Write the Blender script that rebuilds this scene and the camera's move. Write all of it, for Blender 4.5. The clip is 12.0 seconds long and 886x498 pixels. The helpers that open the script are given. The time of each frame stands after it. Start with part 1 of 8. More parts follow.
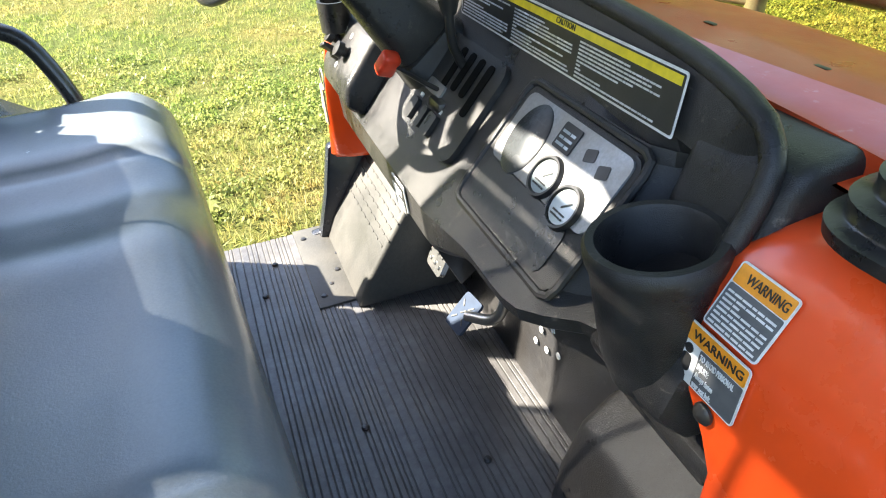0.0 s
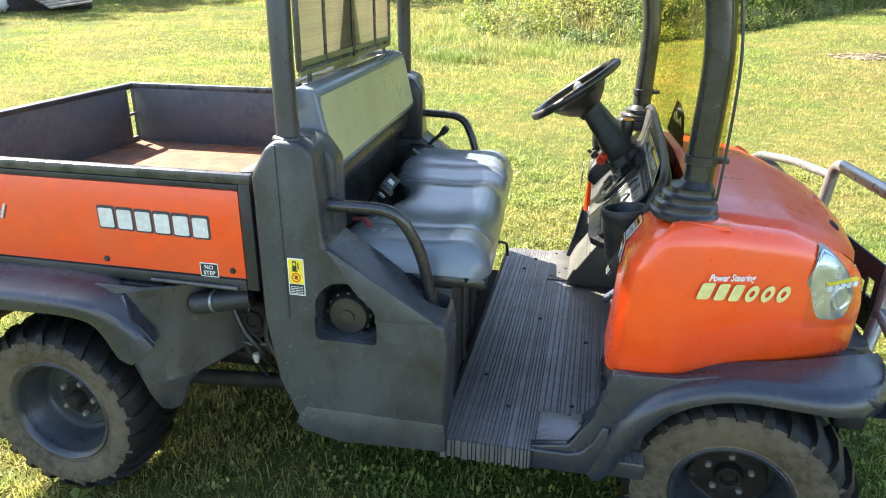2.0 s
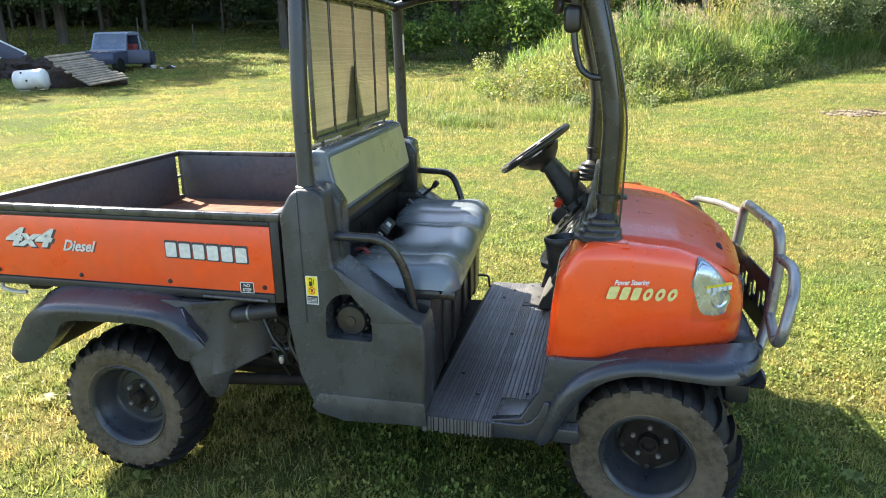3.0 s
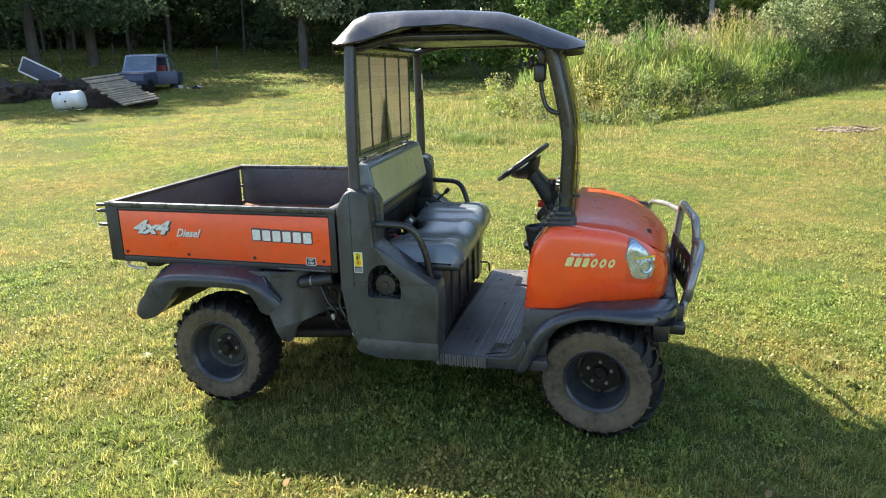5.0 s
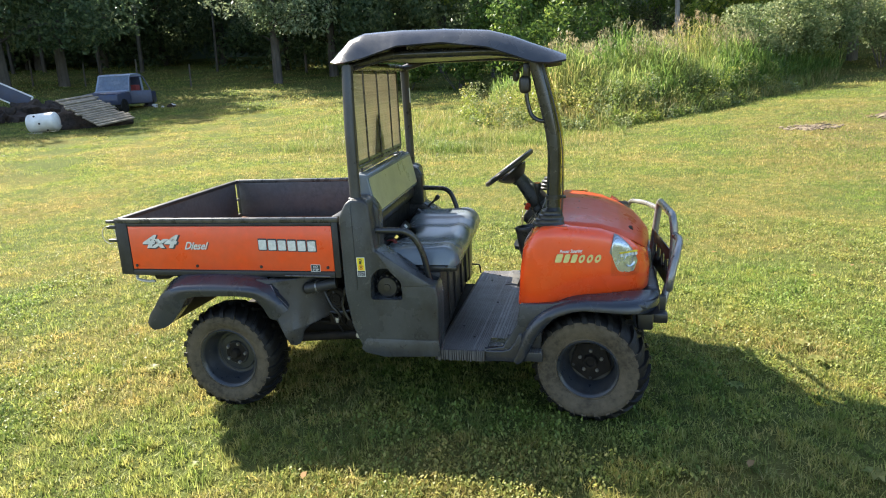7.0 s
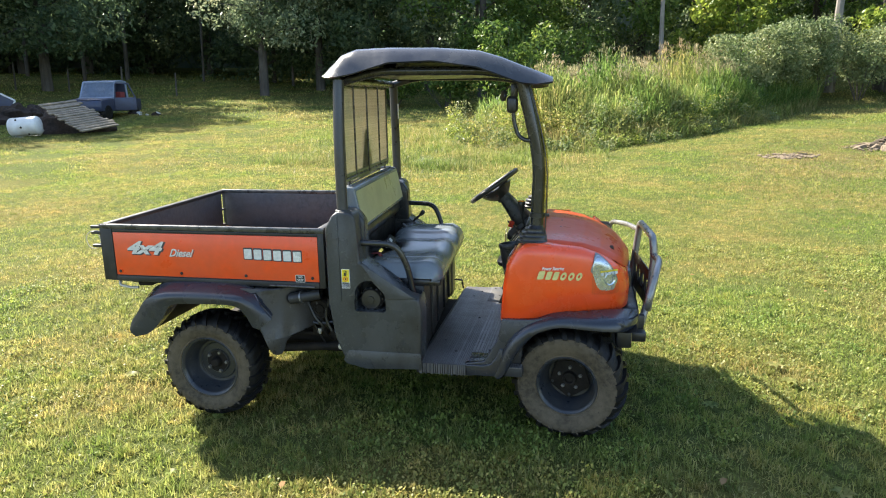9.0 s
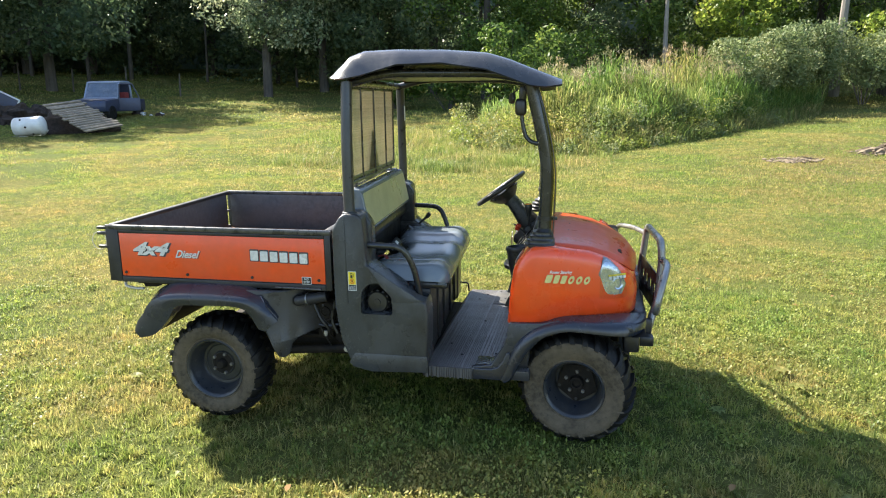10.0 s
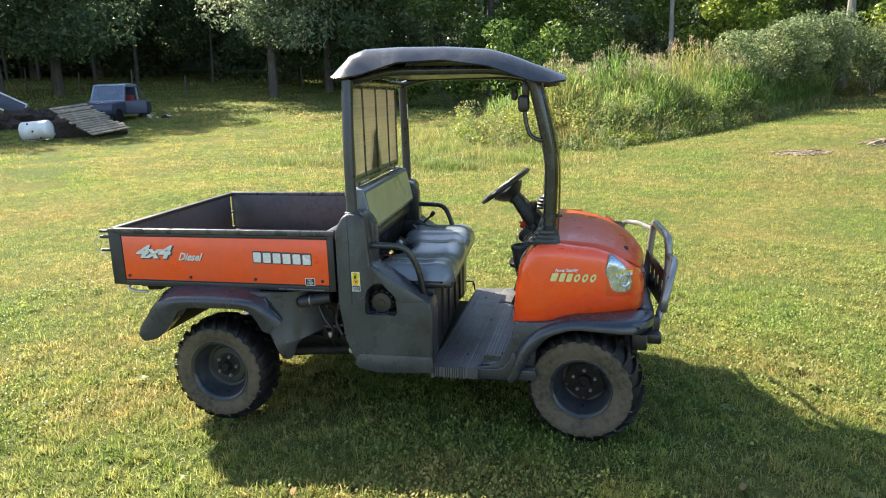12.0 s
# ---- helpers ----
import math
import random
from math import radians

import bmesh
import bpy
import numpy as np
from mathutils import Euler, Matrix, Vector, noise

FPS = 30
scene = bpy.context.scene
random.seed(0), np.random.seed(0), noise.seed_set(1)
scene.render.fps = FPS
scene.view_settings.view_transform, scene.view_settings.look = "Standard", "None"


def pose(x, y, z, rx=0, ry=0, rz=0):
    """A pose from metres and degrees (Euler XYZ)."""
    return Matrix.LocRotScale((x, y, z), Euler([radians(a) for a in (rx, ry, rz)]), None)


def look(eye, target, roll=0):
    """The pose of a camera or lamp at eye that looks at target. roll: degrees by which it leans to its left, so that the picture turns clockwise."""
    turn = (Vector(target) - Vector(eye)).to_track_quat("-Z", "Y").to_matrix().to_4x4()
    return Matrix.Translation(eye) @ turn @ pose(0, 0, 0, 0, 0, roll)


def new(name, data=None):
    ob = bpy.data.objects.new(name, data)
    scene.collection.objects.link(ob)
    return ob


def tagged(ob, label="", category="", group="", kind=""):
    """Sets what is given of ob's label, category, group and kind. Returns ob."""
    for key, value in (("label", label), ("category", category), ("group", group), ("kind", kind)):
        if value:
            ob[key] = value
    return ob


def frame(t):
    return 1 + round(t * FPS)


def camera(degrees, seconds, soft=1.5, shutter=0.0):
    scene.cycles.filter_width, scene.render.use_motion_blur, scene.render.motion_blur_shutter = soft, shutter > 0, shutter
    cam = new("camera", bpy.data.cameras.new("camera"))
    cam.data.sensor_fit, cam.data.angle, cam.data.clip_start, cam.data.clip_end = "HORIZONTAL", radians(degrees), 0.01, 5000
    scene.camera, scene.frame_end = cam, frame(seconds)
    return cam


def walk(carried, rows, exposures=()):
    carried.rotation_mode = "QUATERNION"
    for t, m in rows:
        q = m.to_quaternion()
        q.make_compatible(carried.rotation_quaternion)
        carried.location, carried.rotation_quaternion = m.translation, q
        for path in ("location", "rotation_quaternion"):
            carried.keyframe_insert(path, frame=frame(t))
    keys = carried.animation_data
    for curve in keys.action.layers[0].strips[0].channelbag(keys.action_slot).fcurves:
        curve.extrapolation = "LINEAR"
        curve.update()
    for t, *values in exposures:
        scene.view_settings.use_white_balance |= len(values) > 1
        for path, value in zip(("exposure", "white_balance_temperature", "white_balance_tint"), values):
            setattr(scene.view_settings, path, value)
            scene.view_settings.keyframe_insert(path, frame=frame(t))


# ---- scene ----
cam = camera(66.0, 12.0, soft=1.05)
PATH = [
    (0, (0.059, 0.103, 1.303), (0.568, 1.688, 0.195), -4.8),
    (0.5, (0.05, -0.28, 1.375), (0.087, 1.476, 0.418), -4.0),
    (1, (0.032, -0.72, 1.465), (-0.18, 1.08, 0.621), -0.9),
    (1.5, (0.091, -1.058, 1.503), (-0.177, 0.767, 0.73), 0.0),
    (2, (0.297, -1.342, 1.525), (-0.106, 0.481, 0.807), 0.4),
    (2.5, (0.434, -1.634, 1.549), (-0.016, 0.199, 0.89), 0.2),
    (3, (0.566, -1.893, 1.598), (0.094, -0.029, 1.05), -1.0),
    (3.5, (0.692, -2.126, 1.592), (0.178, -0.263, 1.079), -1.0),
    (5.5, (0.83, -2.952, 1.735), (0.316, -1.085, 1.233), -1.7),
    (6, (0.802, -3.012, 1.734), (0.302, -1.141, 1.235), -2.8),
    (6.5, (0.794, -3.035, 1.739), (0.327, -1.153, 1.249), -3.1),
    (7, (0.792, -3.053, 1.736), (0.337, -1.165, 1.257), -3.0),
    (9, (0.788, -3.106, 1.734), (0.385, -1.195, 1.302), -1.0),
    (9.5, (0.768, -3.105, 1.734), (0.371, -1.192, 1.306), -0.8),
    (10, (0.759, -3.095, 1.735), (0.35, -1.185, 1.309), -0.7),
    (10.5, (0.765, -3.07, 1.732), (0.343, -1.162, 1.304), -0.6),
    (11, (0.773, -3.058, 1.737), (0.347, -1.152, 1.307), -0.8),
    (11.5, (0.774, -3.057, 1.735), (0.344, -1.152, 1.303), -1.2),
    (12, (0.77, -3.056, 1.734), (0.339, -1.151, 1.302), -1.6),
]
walk(cam, [(t, look(eye, target, roll)) for t, eye, target, roll in PATH], exposures=[(0.0, 3.05), (1.0, 2.99), (2.0, 2.88), (2.5, 2.77), (3.0, 2.55), (5.5, 2.21), (12.0, 2.22)])

# ---- daylight: a clear sky and a low, slightly warm sun behind the vehicle ----
SUN = Vector((0.96, -0.57, -1.0)).normalized()
sun = new("sun", bpy.data.lights.new("sun", "SUN"))
sun.data.energy, sun.data.angle, sun.data.color = 4.75, radians(0.53), (1.0, 0.93, 0.80)
sun.matrix_world = look((-30, 20, 30), Vector((-30, 20, 30)) + SUN)
world = bpy.data.worlds.new("sky")
scene.world = world
world.use_nodes = True
sky = world.node_tree.nodes.new("ShaderNodeTexSky")
sky.sky_type, sky.sun_disc = "NISHITA", False
sky.sun_elevation, sky.sun_rotation = math.asin(-SUN.z), math.atan2(-SUN.x, -SUN.y)
world.node_tree.links.new(sky.outputs[0], world.node_tree.nodes["Background"].inputs[0])
world.node_tree.nodes["Background"].inputs[1].default_value = 0.098


# ---- materials ----
def shader(name):
    m = bpy.data.materials.new(name)
    m.use_nodes = True
    nt = m.node_tree
    return m, nt, nt.nodes["Principled BSDF"], nt.nodes["Material Output"]


def noise_node(nt, scale, detail=6.0, rough=0.6, space="Object", stretch=None):
    co = nt.nodes.new("ShaderNodeTexCoord")
    n = nt.nodes.new("ShaderNodeTexNoise")
    n.inputs["Scale"].default_value, n.inputs["Detail"].default_value, n.inputs["Roughness"].default_value = scale, detail, rough
    out = co.outputs[space]
    if stretch:
        mp = nt.nodes.new("ShaderNodeMapping")
        mp.inputs["Scale"].default_value = stretch
        nt.links.new(out, mp.inputs["Vector"])
        out = mp.outputs["Vector"]
    nt.links.new(out, n.inputs["Vector"])
    return n


def ramp(nt, fac, stops):
    r = nt.nodes.new("ShaderNodeValToRGB")
    el = r.color_ramp.elements
    while len(el) < len(stops):
        el.new(0.5)
    for e, (p, c) in zip(el, stops):
        e.position, e.color = p, (*c, 1) if len(c) == 3 else c
    nt.links.new(fac, r.inputs["Fac"])
    return r


def mixed(nt, fac, a, b):
    x = nt.nodes.new("ShaderNodeMix")
    x.data_type = "RGBA"
    for sock, v in ((x.inputs["Factor"], fac), (x.inputs["A"], a), (x.inputs["B"], b)):
        if isinstance(v, bpy.types.NodeSocket):
            nt.links.new(v, sock)
        elif isinstance(v, tuple):
            sock.default_value = (*v, 1)
        else:
            sock.default_value = v
    return x.outputs["Result"]


def surface(name, colour, rough=0.5, metal=0.0, dirt=None, dirt_amount=0.4, grain=60.0, patch=6.0, bump=0.1, bump_scale=120.0,
            rough_var=0.15, coat=0.0, specular=0.5, spread=0.12, stretch=None, scuff=None, scuff_amount=0.5, grime=None, grime_amount=0.6):
    """A surface with fine grain, patches of dirt or wear and a fine relief."""
    m, nt, p, out = shader(name)
    fine = noise_node(nt, grain, 4, stretch=stretch)
    big = noise_node(nt, patch, 8, 0.65)
    dark, light = tuple(c * (1 - spread) for c in colour), tuple(min(1, c * (1 + spread)) for c in colour)
    base = ramp(nt, fine.outputs["Fac"], [(0.35, dark), (0.65, light)]).outputs["Color"]
    mask = ramp(nt, big.outputs["Fac"], [(0.5 - 0.12, (0, 0, 0)), (0.72, (1, 1, 1))]).outputs["Color"]
    if dirt:
        mul = nt.nodes.new("ShaderNodeMath")
        mul.operation = "MULTIPLY"
        mul.inputs[1].default_value = dirt_amount
        nt.links.new(mask, mul.inputs[0])
        base = mixed(nt, mul.outputs[0], base, dirt)
    if grime:
        # broad stains, darker where dirt has settled
        stain = noise_node(nt, 2.6, 9, 0.7, stretch=(1.0, 1.0, 0.6))
        base = mixed(nt, ramp(nt, stain.outputs["Fac"], [(0.46, (0, 0, 0)), (0.62, (grime_amount,) * 3)]).outputs["Color"], base, grime)
    if scuff:
        # rubbed spots and short scratches
        spots, streak = noise_node(nt, 38, 10, 0.75), noise_node(nt, 26, 6, 0.7, stretch=(1.0, 1.0, 7.0))
        for tex, cut_at in ((spots, 0.60), (streak, 0.64)):
            rub = ramp(nt, tex.outputs["Fac"], [(cut_at, (0, 0, 0)), (cut_at + 0.12, (scuff_amount,) * 3)]).outputs["Color"]
            base = mixed(nt, rub, base, scuff)
    nt.links.new(base, p.inputs["Base Color"])
    lo, hi = max(0.03, rough - rough_var), min(1, rough + rough_var)
    rr = ramp(nt, big.outputs["Fac"], [(0.3, (lo,) * 3), (0.7, (hi,) * 3)])
    nt.links.new(rr.outputs["Color"], p.inputs["Roughness"])
    p.inputs["Metallic"].default_value, p.inputs["Coat Weight"].default_value = metal, coat
    p.inputs["Coat Roughness"].default_value, p.inputs["Specular IOR Level"].default_value = 0.12, specular
    if bump:
        b = nt.nodes.new("ShaderNodeBump")
        b.inputs["Strength"].default_value, b.inputs["Distance"].default_value = bump, 0.004
        bn = noise_node(nt, bump_scale, 3)
        nt.links.new(bn.outputs["Fac"], b.inputs["Height"])
        nt.links.new(b.outputs["Normal"], p.inputs["Normal"])
    return m


TAN = surface("tan_tag", (0.36, 0.27, 0.15), 0.6, bump=0)
ORANGE = surface("orange_paint", (0.80, 0.074, 0.010), 0.28, dirt=(0.62, 0.085, 0.03), dirt_amount=0.5, grain=15, patch=3, bump=0.02, coat=0.35, spread=0.04)
ORANGE_BED = surface("orange_panel_paint", (0.76, 0.074, 0.014), 0.36, dirt=(0.54, 0.095, 0.035), dirt_amount=0.6, grain=20, patch=4, bump=0.03, coat=0.15, spread=0.05, scuff=(0.60, 0.19, 0.09), scuff_amount=0.25)
ORANGE_LID = surface("faded_lid_paint", (0.50, 0.052, 0.012), 0.34, dirt=(0.48, 0.085, 0.03), dirt_amount=0.5, grain=15, patch=5, bump=0.02, coat=0.08, specular=0.3, spread=0.05, scuff=(0.62, 0.42, 0.34), scuff_amount=0.3)
PLASTIC = surface("dark_grey_plastic", (0.026, 0.027, 0.031), 0.38, dirt=(0.075, 0.069, 0.060), dirt_amount=0.5, grain=200, patch=5, bump=0.25, bump_scale=500, scuff=(0.16, 0.155, 0.14), scuff_amount=0.4, grime=(0.020, 0.017, 0.014), specular=0.3)
COVER = surface("grey_moulded_plastic", (0.042, 0.046, 0.050), 0.28, dirt=(0.080, 0.080, 0.077), dirt_amount=0.6, grain=160, patch=3.5, bump=0.2, bump_scale=450, scuff=(0.25, 0.245, 0.23), scuff_amount=0.42, grime=(0.019, 0.018, 0.018), grime_amount=0.8, specular=0.42)
FENDER = surface("fender_plastic", (0.016, 0.020, 0.030), 0.26, dirt=(0.060, 0.062, 0.066), dirt_amount=0.3, grain=120, patch=5, bump=0.15, bump_scale=300, scuff=(0.26, 0.26, 0.26), scuff_amount=0.35, grime=(0.034, 0.029, 0.024), grime_amount=0.5)
FLAP = surface("muddy_flap_plastic", (0.015, 0.017, 0.021), 0.34, dirt=(0.060, 0.056, 0.051), dirt_amount=0.7, grain=90, patch=7, bump=0.12, bump_scale=200, scuff=(0.20, 0.195, 0.185), scuff_amount=0.5, grime=(0.034, 0.029, 0.024), specular=0.4)
DASH = surface("dash_plastic", (0.017, 0.017, 0.0185), 0.36, dirt=(0.10, 0.093, 0.083), dirt_amount=0.45, grain=260, patch=9, bump=0.3, bump_scale=700, scuff=(0.24, 0.21, 0.175), scuff_amount=0.5, grime=(0.011, 0.010, 0.010), specular=0.36)
BLACK = surface("black_plastic", (0.015, 0.015, 0.016), 0.36, dirt=(0.055, 0.05, 0.044), dirt_amount=0.45, grain=150, patch=12, bump=0.1, scuff=(0.13, 0.12, 0.10), scuff_amount=0.35)
RUBBER = surface("tyre_rubber", (0.006, 0.006, 0.0065), 0.5, dirt=(0.040, 0.034, 0.026), dirt_amount=0.4, grain=90, patch=9, bump=0.3, bump_scale=160, specular=0.2)
SIDEWALL = surface("dusty_sidewall", (0.064, 0.052, 0.036), 0.9, dirt=(0.135, 0.108, 0.073), dirt_amount=0.9, grain=40, patch=6, bump=0.35, bump_scale=150, spread=0.4, scuff=(0.020, 0.018, 0.016), scuff_amount=0.75, specular=0.15)
RIM = surface("dirty_steel_rim", (0.023, 0.027, 0.034), 0.36, metal=0.2, dirt=(0.060, 0.053, 0.043), dirt_amount=0.6, grain=80, patch=8, bump=0.15, scuff=(0.24, 0.23, 0.22), scuff_amount=0.35)
STEEL = surface("zinc_steel", (0.52, 0.50, 0.45), 0.5, metal=0.4, dirt=(0.25, 0.20, 0.14), dirt_amount=0.5, bump=0.05)
NUT = surface("dull_wheel_nut", (0.20, 0.19, 0.175), 0.5, metal=0.4, dirt=(0.10, 0.085, 0.065), dirt_amount=0.6, bump=0.05)
TUBE = surface("black_painted_tube", (0.018, 0.019, 0.021), 0.26, dirt=(0.065, 0.06, 0.05), dirt_amount=0.4, grain=90, patch=8, bump=0.06, coat=0.2)
POST = surface("grey_painted_post", (0.026, 0.028, 0.032), 0.36, dirt=(0.075, 0.070, 0.062), dirt_amount=0.4, grain=90, patch=8, bump=0.05)
GUARD = surface("worn_grey_guard_tube", (0.20, 0.20, 0.205), 0.33, metal=0.55, dirt=(0.30, 0.28, 0.24), dirt_amount=0.45, grain=70, patch=14, bump=0.06)
VINYL = surface("grey_vinyl", (0.128, 0.152, 0.178), 0.23, dirt=(0.185, 0.195, 0.190), dirt_amount=0.45, grain=300, patch=5, bump=0.10, bump_scale=420, rough_var=0.06, spread=0.06, scuff=(0.085, 0.09, 0.095), scuff_amount=0.25)
# yellowish tone stands for sunlit grass reflected in the grey vinyl
VINYL_REFLECTION = surface("lawn_reflection_vinyl", (0.42, 0.42, 0.25), 0.34, dirt=(0.30, 0.30, 0.19), dirt_amount=0.4, grain=300, patch=5, bump=0.15, bump_scale=420, spread=0.06)
BED_STEEL = surface("dark_bed_steel", (0.046, 0.046, 0.052), 0.6, dirt=(0.10, 0.085, 0.074), dirt_amount=0.8, grain=40, patch=4, bump=0.2, bump_scale=60, spread=0.3, scuff=(0.18, 0.165, 0.15), scuff_amount=0.5)
FRAME_STEEL = surface("dark_frame_steel", (0.020, 0.020, 0.022), 0.42, dirt=(0.070, 0.062, 0.050), dirt_amount=0.5, grain=60, patch=9, bump=0.12, scuff=(0.16, 0.15, 0.13), scuff_amount=0.3, specular=0.3)
RAIL_TOP = surface("scuffed_rail_top", (0.045, 0.045, 0.046), 0.32, metal=0.4, dirt=(0.16, 0.15, 0.135), dirt_amount=0.6, grain=90, patch=12, bump=0.1)
BED_FLOOR = surface("worn_bed_floor", (0.20, 0.066, 0.030), 0.85, dirt=(0.14, 0.088, 0.058), dirt_amount=0.9, grain=14, patch=4, bump=0.25, bump_scale=40, spread=0.55, specular=0.2, scuff=(0.27, 0.225, 0.185), scuff_amount=0.5, grime=(0.060, 0.040, 0.030))
MAT = surface("ribbed_floor_rubber", (0.092, 0.091, 0.094), 0.42, dirt=(0.165, 0.155, 0.145), dirt_amount=0.7, grain=60, patch=8, bump=0.25, bump_scale=220, spread=0.35, scuff=(0.05, 0.046, 0.044), scuff_amount=0.6, grime=(0.055, 0.050, 0.048))
MAT_GROOVE = surface("floor_rubber_groove", (0.074, 0.071, 0.070), 0.7, dirt=(0.12, 0.105, 0.085), dirt_amount=0.6, grain=60, patch=8, bump=0.2, grime=(0.035, 0.031, 0.028))
WELL = surface("pale_worn_plastic", (0.046, 0.045, 0.042), 0.55, dirt=(0.085, 0.078, 0.066), dirt_amount=0.7, grain=120, patch=7, bump=0.2, bump_scale=200, spread=0.15, scuff=(0.05, 0.046, 0.042), scuff_amount=0.5)
CHASSIS = surface("grimy_chassis", (0.011, 0.010, 0.009), 0.7, dirt=(0.042, 0.033, 0.024), dirt_amount=0.6, grain=50, patch=12, bump=0.4, bump_scale=70, specular=0.12)
ROOF = surface("roof_plastic", (0.022, 0.024, 0.030), 0.20, dirt=(0.080, 0.080, 0.078), dirt_amount=0.5, grain=200, patch=4, bump=0.10, bump_scale=300)
SILVER = surface("gauge_panel_silver", (0.25, 0.26, 0.27), 0.42, metal=0.3, dirt=(0.30, 0.26, 0.20), dirt_amount=0.55, grain=200, patch=16, bump=0.05)
GAUGE = surface("gauge_face", (0.30, 0.34, 0.34), 0.15, grain=20, patch=9, bump=0, coat=1.0)
LETTER = surface("silver_letter", (0.64, 0.65, 0.68), 0.32, metal=0.3, dirt=(0.46, 0.46, 0.46), dirt_amount=0.3, bump=0)
LETTER_DARK = surface("dark_letter_edge", (0.035, 0.035, 0.045), 0.5, bump=0)
GOLD = surface("pale_gold_letter", (0.62, 0.55, 0.22), 0.4, bump=0)
WHITE = surface("white_print", (0.72, 0.72, 0.70), 0.5, dirt=(0.5, 0.47, 0.42), dirt_amount=0.4, bump=0)
YELLOW = surface("yellow_label", (0.75, 0.58, 0.02), 0.45, dirt=(0.6, 0.5, 0.1), dirt_amount=0.4, bump=0)
LABEL_ORANGE = surface("orange_label", (0.80, 0.30, 0.02), 0.45, bump=0)
LABEL_BLACK = surface("black_label", (0.022, 0.022, 0.022), 0.45, bump=0)
LABEL_GREY = surface("grey_label", (0.11, 0.11, 0.11), 0.45, bump=0)
RED = surface("red_plastic", (0.62, 0.045, 0.015), 0.4, bump=0.05)
MAROON = surface("faded_red_webbing", (0.20, 0.030, 0.028), 0.8, bump=0.2)
# near black, to paint the shade inside a slot without a recess
SLOT_SHADE = surface("shaded_slot", (0.004, 0.004, 0.004), 0.8, bump=0, specular=0.1)
AMBER = surface("amber_knob", (0.70, 0.25, 0.02), 0.35, bump=0)
CHROME = surface("worn_pedal_metal", (0.32, 0.32, 0.31), 0.35, metal=0.8, dirt=(0.3, 0.26, 0.2), dirt_amount=0.5, bump=0.1)
REFLECTOR = surface("lamp_reflector", (0.55, 0.60, 0.66), 0.22, metal=0.75, grain=40, patch=20, bump=0.15, bump_scale=30)
OLIVE = surface("olive_sign_back", (0.16, 0.17, 0.07), 0.55, dirt=(0.10, 0.11, 0.05), dirt_amount=0.5)
BARK = surface("bark", (0.052, 0.043, 0.034), 0.9, dirt=(0.10, 0.09, 0.078), dirt_amount=0.7, grain=12, patch=2, bump=0.8, bump_scale=14, spread=0.4, stretch=(1, 1, 0.2))
WOOD = surface("weathered_board", (0.20, 0.165, 0.115), 0.8, dirt=(0.11, 0.092, 0.07), dirt_amount=0.7, grain=9, patch=2, bump=0.4, bump_scale=18, spread=0.3)
TANK = surface("white_tank_paint", (0.66, 0.66, 0.64), 0.5, dirt=(0.34, 0.27, 0.2), dirt_amount=0.7, grain=12, patch=3, bump=0.1)
# blue made paler so that distance haze sits in the paint colour
BLUE_PAINT = surface("haze_pale_blue_paint", (0.17, 0.215, 0.30), 0.45, dirt=(0.27, 0.27, 0.27), dirt_amount=0.6, grain=10, patch=2, bump=0.05)
DARK_BLUE = surface("dark_blue_paint", (0.024, 0.034, 0.075), 0.5, dirt=(0.060, 0.052, 0.050), dirt_amount=0.6, grain=10, patch=2, bump=0.05)
# opaque pale blue: the sky's reflection is put into the glass colour
SKY_GLASS = surface("sky_pale_glass", (0.19, 0.24, 0.33), 0.22, dirt=(0.28, 0.31, 0.36), dirt_amount=0.6, grain=10, patch=3, bump=0)
PEDAL_BLUE = surface("worn_blue_pedal", (0.026, 0.042, 0.075), 0.75, dirt=(0.06, 0.062, 0.065), dirt_amount=0.5, bump=0.1, specular=0.2)
RUST = surface("rusty_scrap", (0.030, 0.025, 0.022), 0.9, dirt=(0.075, 0.048, 0.032), dirt_amount=0.7, grain=12, patch=3, bump=0.5, bump_scale=30, spread=0.4, specular=0.15)


def sheet_glass(name, tint, rough=0.06, ior=1.45):
    """A thin clear sheet: tinted pass-through with a glossy face."""
    m, nt, p, out = shader(name)
    nt.nodes.remove(p)
    tr, gl, mx = nt.nodes.new("ShaderNodeBsdfTransparent"), nt.nodes.new("ShaderNodeBsdfGlossy"), nt.nodes.new("ShaderNodeMixShader")
    lw = nt.nodes.new("ShaderNodeLayerWeight")
    lw.inputs["Blend"].default_value = 0.35
    fr = ramp(nt, lw.outputs["Facing"], [(0.0, ((ior - 1) ** 2 / (ior + 1) ** 2,) * 3), (0.6, (0.055,) * 3), (1.0, (0.6,) * 3)])
    n = noise_node(nt, 7, 8, 0.7)
    c = ramp(nt, n.outputs["Fac"], [(0.35, tint), (0.75, tuple(t * 0.86 for t in tint))])
    nt.links.new(c.outputs["Color"], tr.inputs["Color"])
    gl.inputs["Roughness"].default_value = rough
    nt.links.new(fr.outputs[0], mx.inputs[0])
    nt.links.new(tr.outputs[0], mx.inputs[1])
    nt.links.new(gl.outputs[0], mx.inputs[2])
    nt.links.new(mx.outputs[0], out.inputs["Surface"])
    return m


SCREEN = sheet_glass("yellowed_windscreen", (0.88, 0.79, 0.38), 0.08)
LENS = sheet_glass("headlight_lens", (0.93, 0.95, 0.96), 0.04, 1.5)


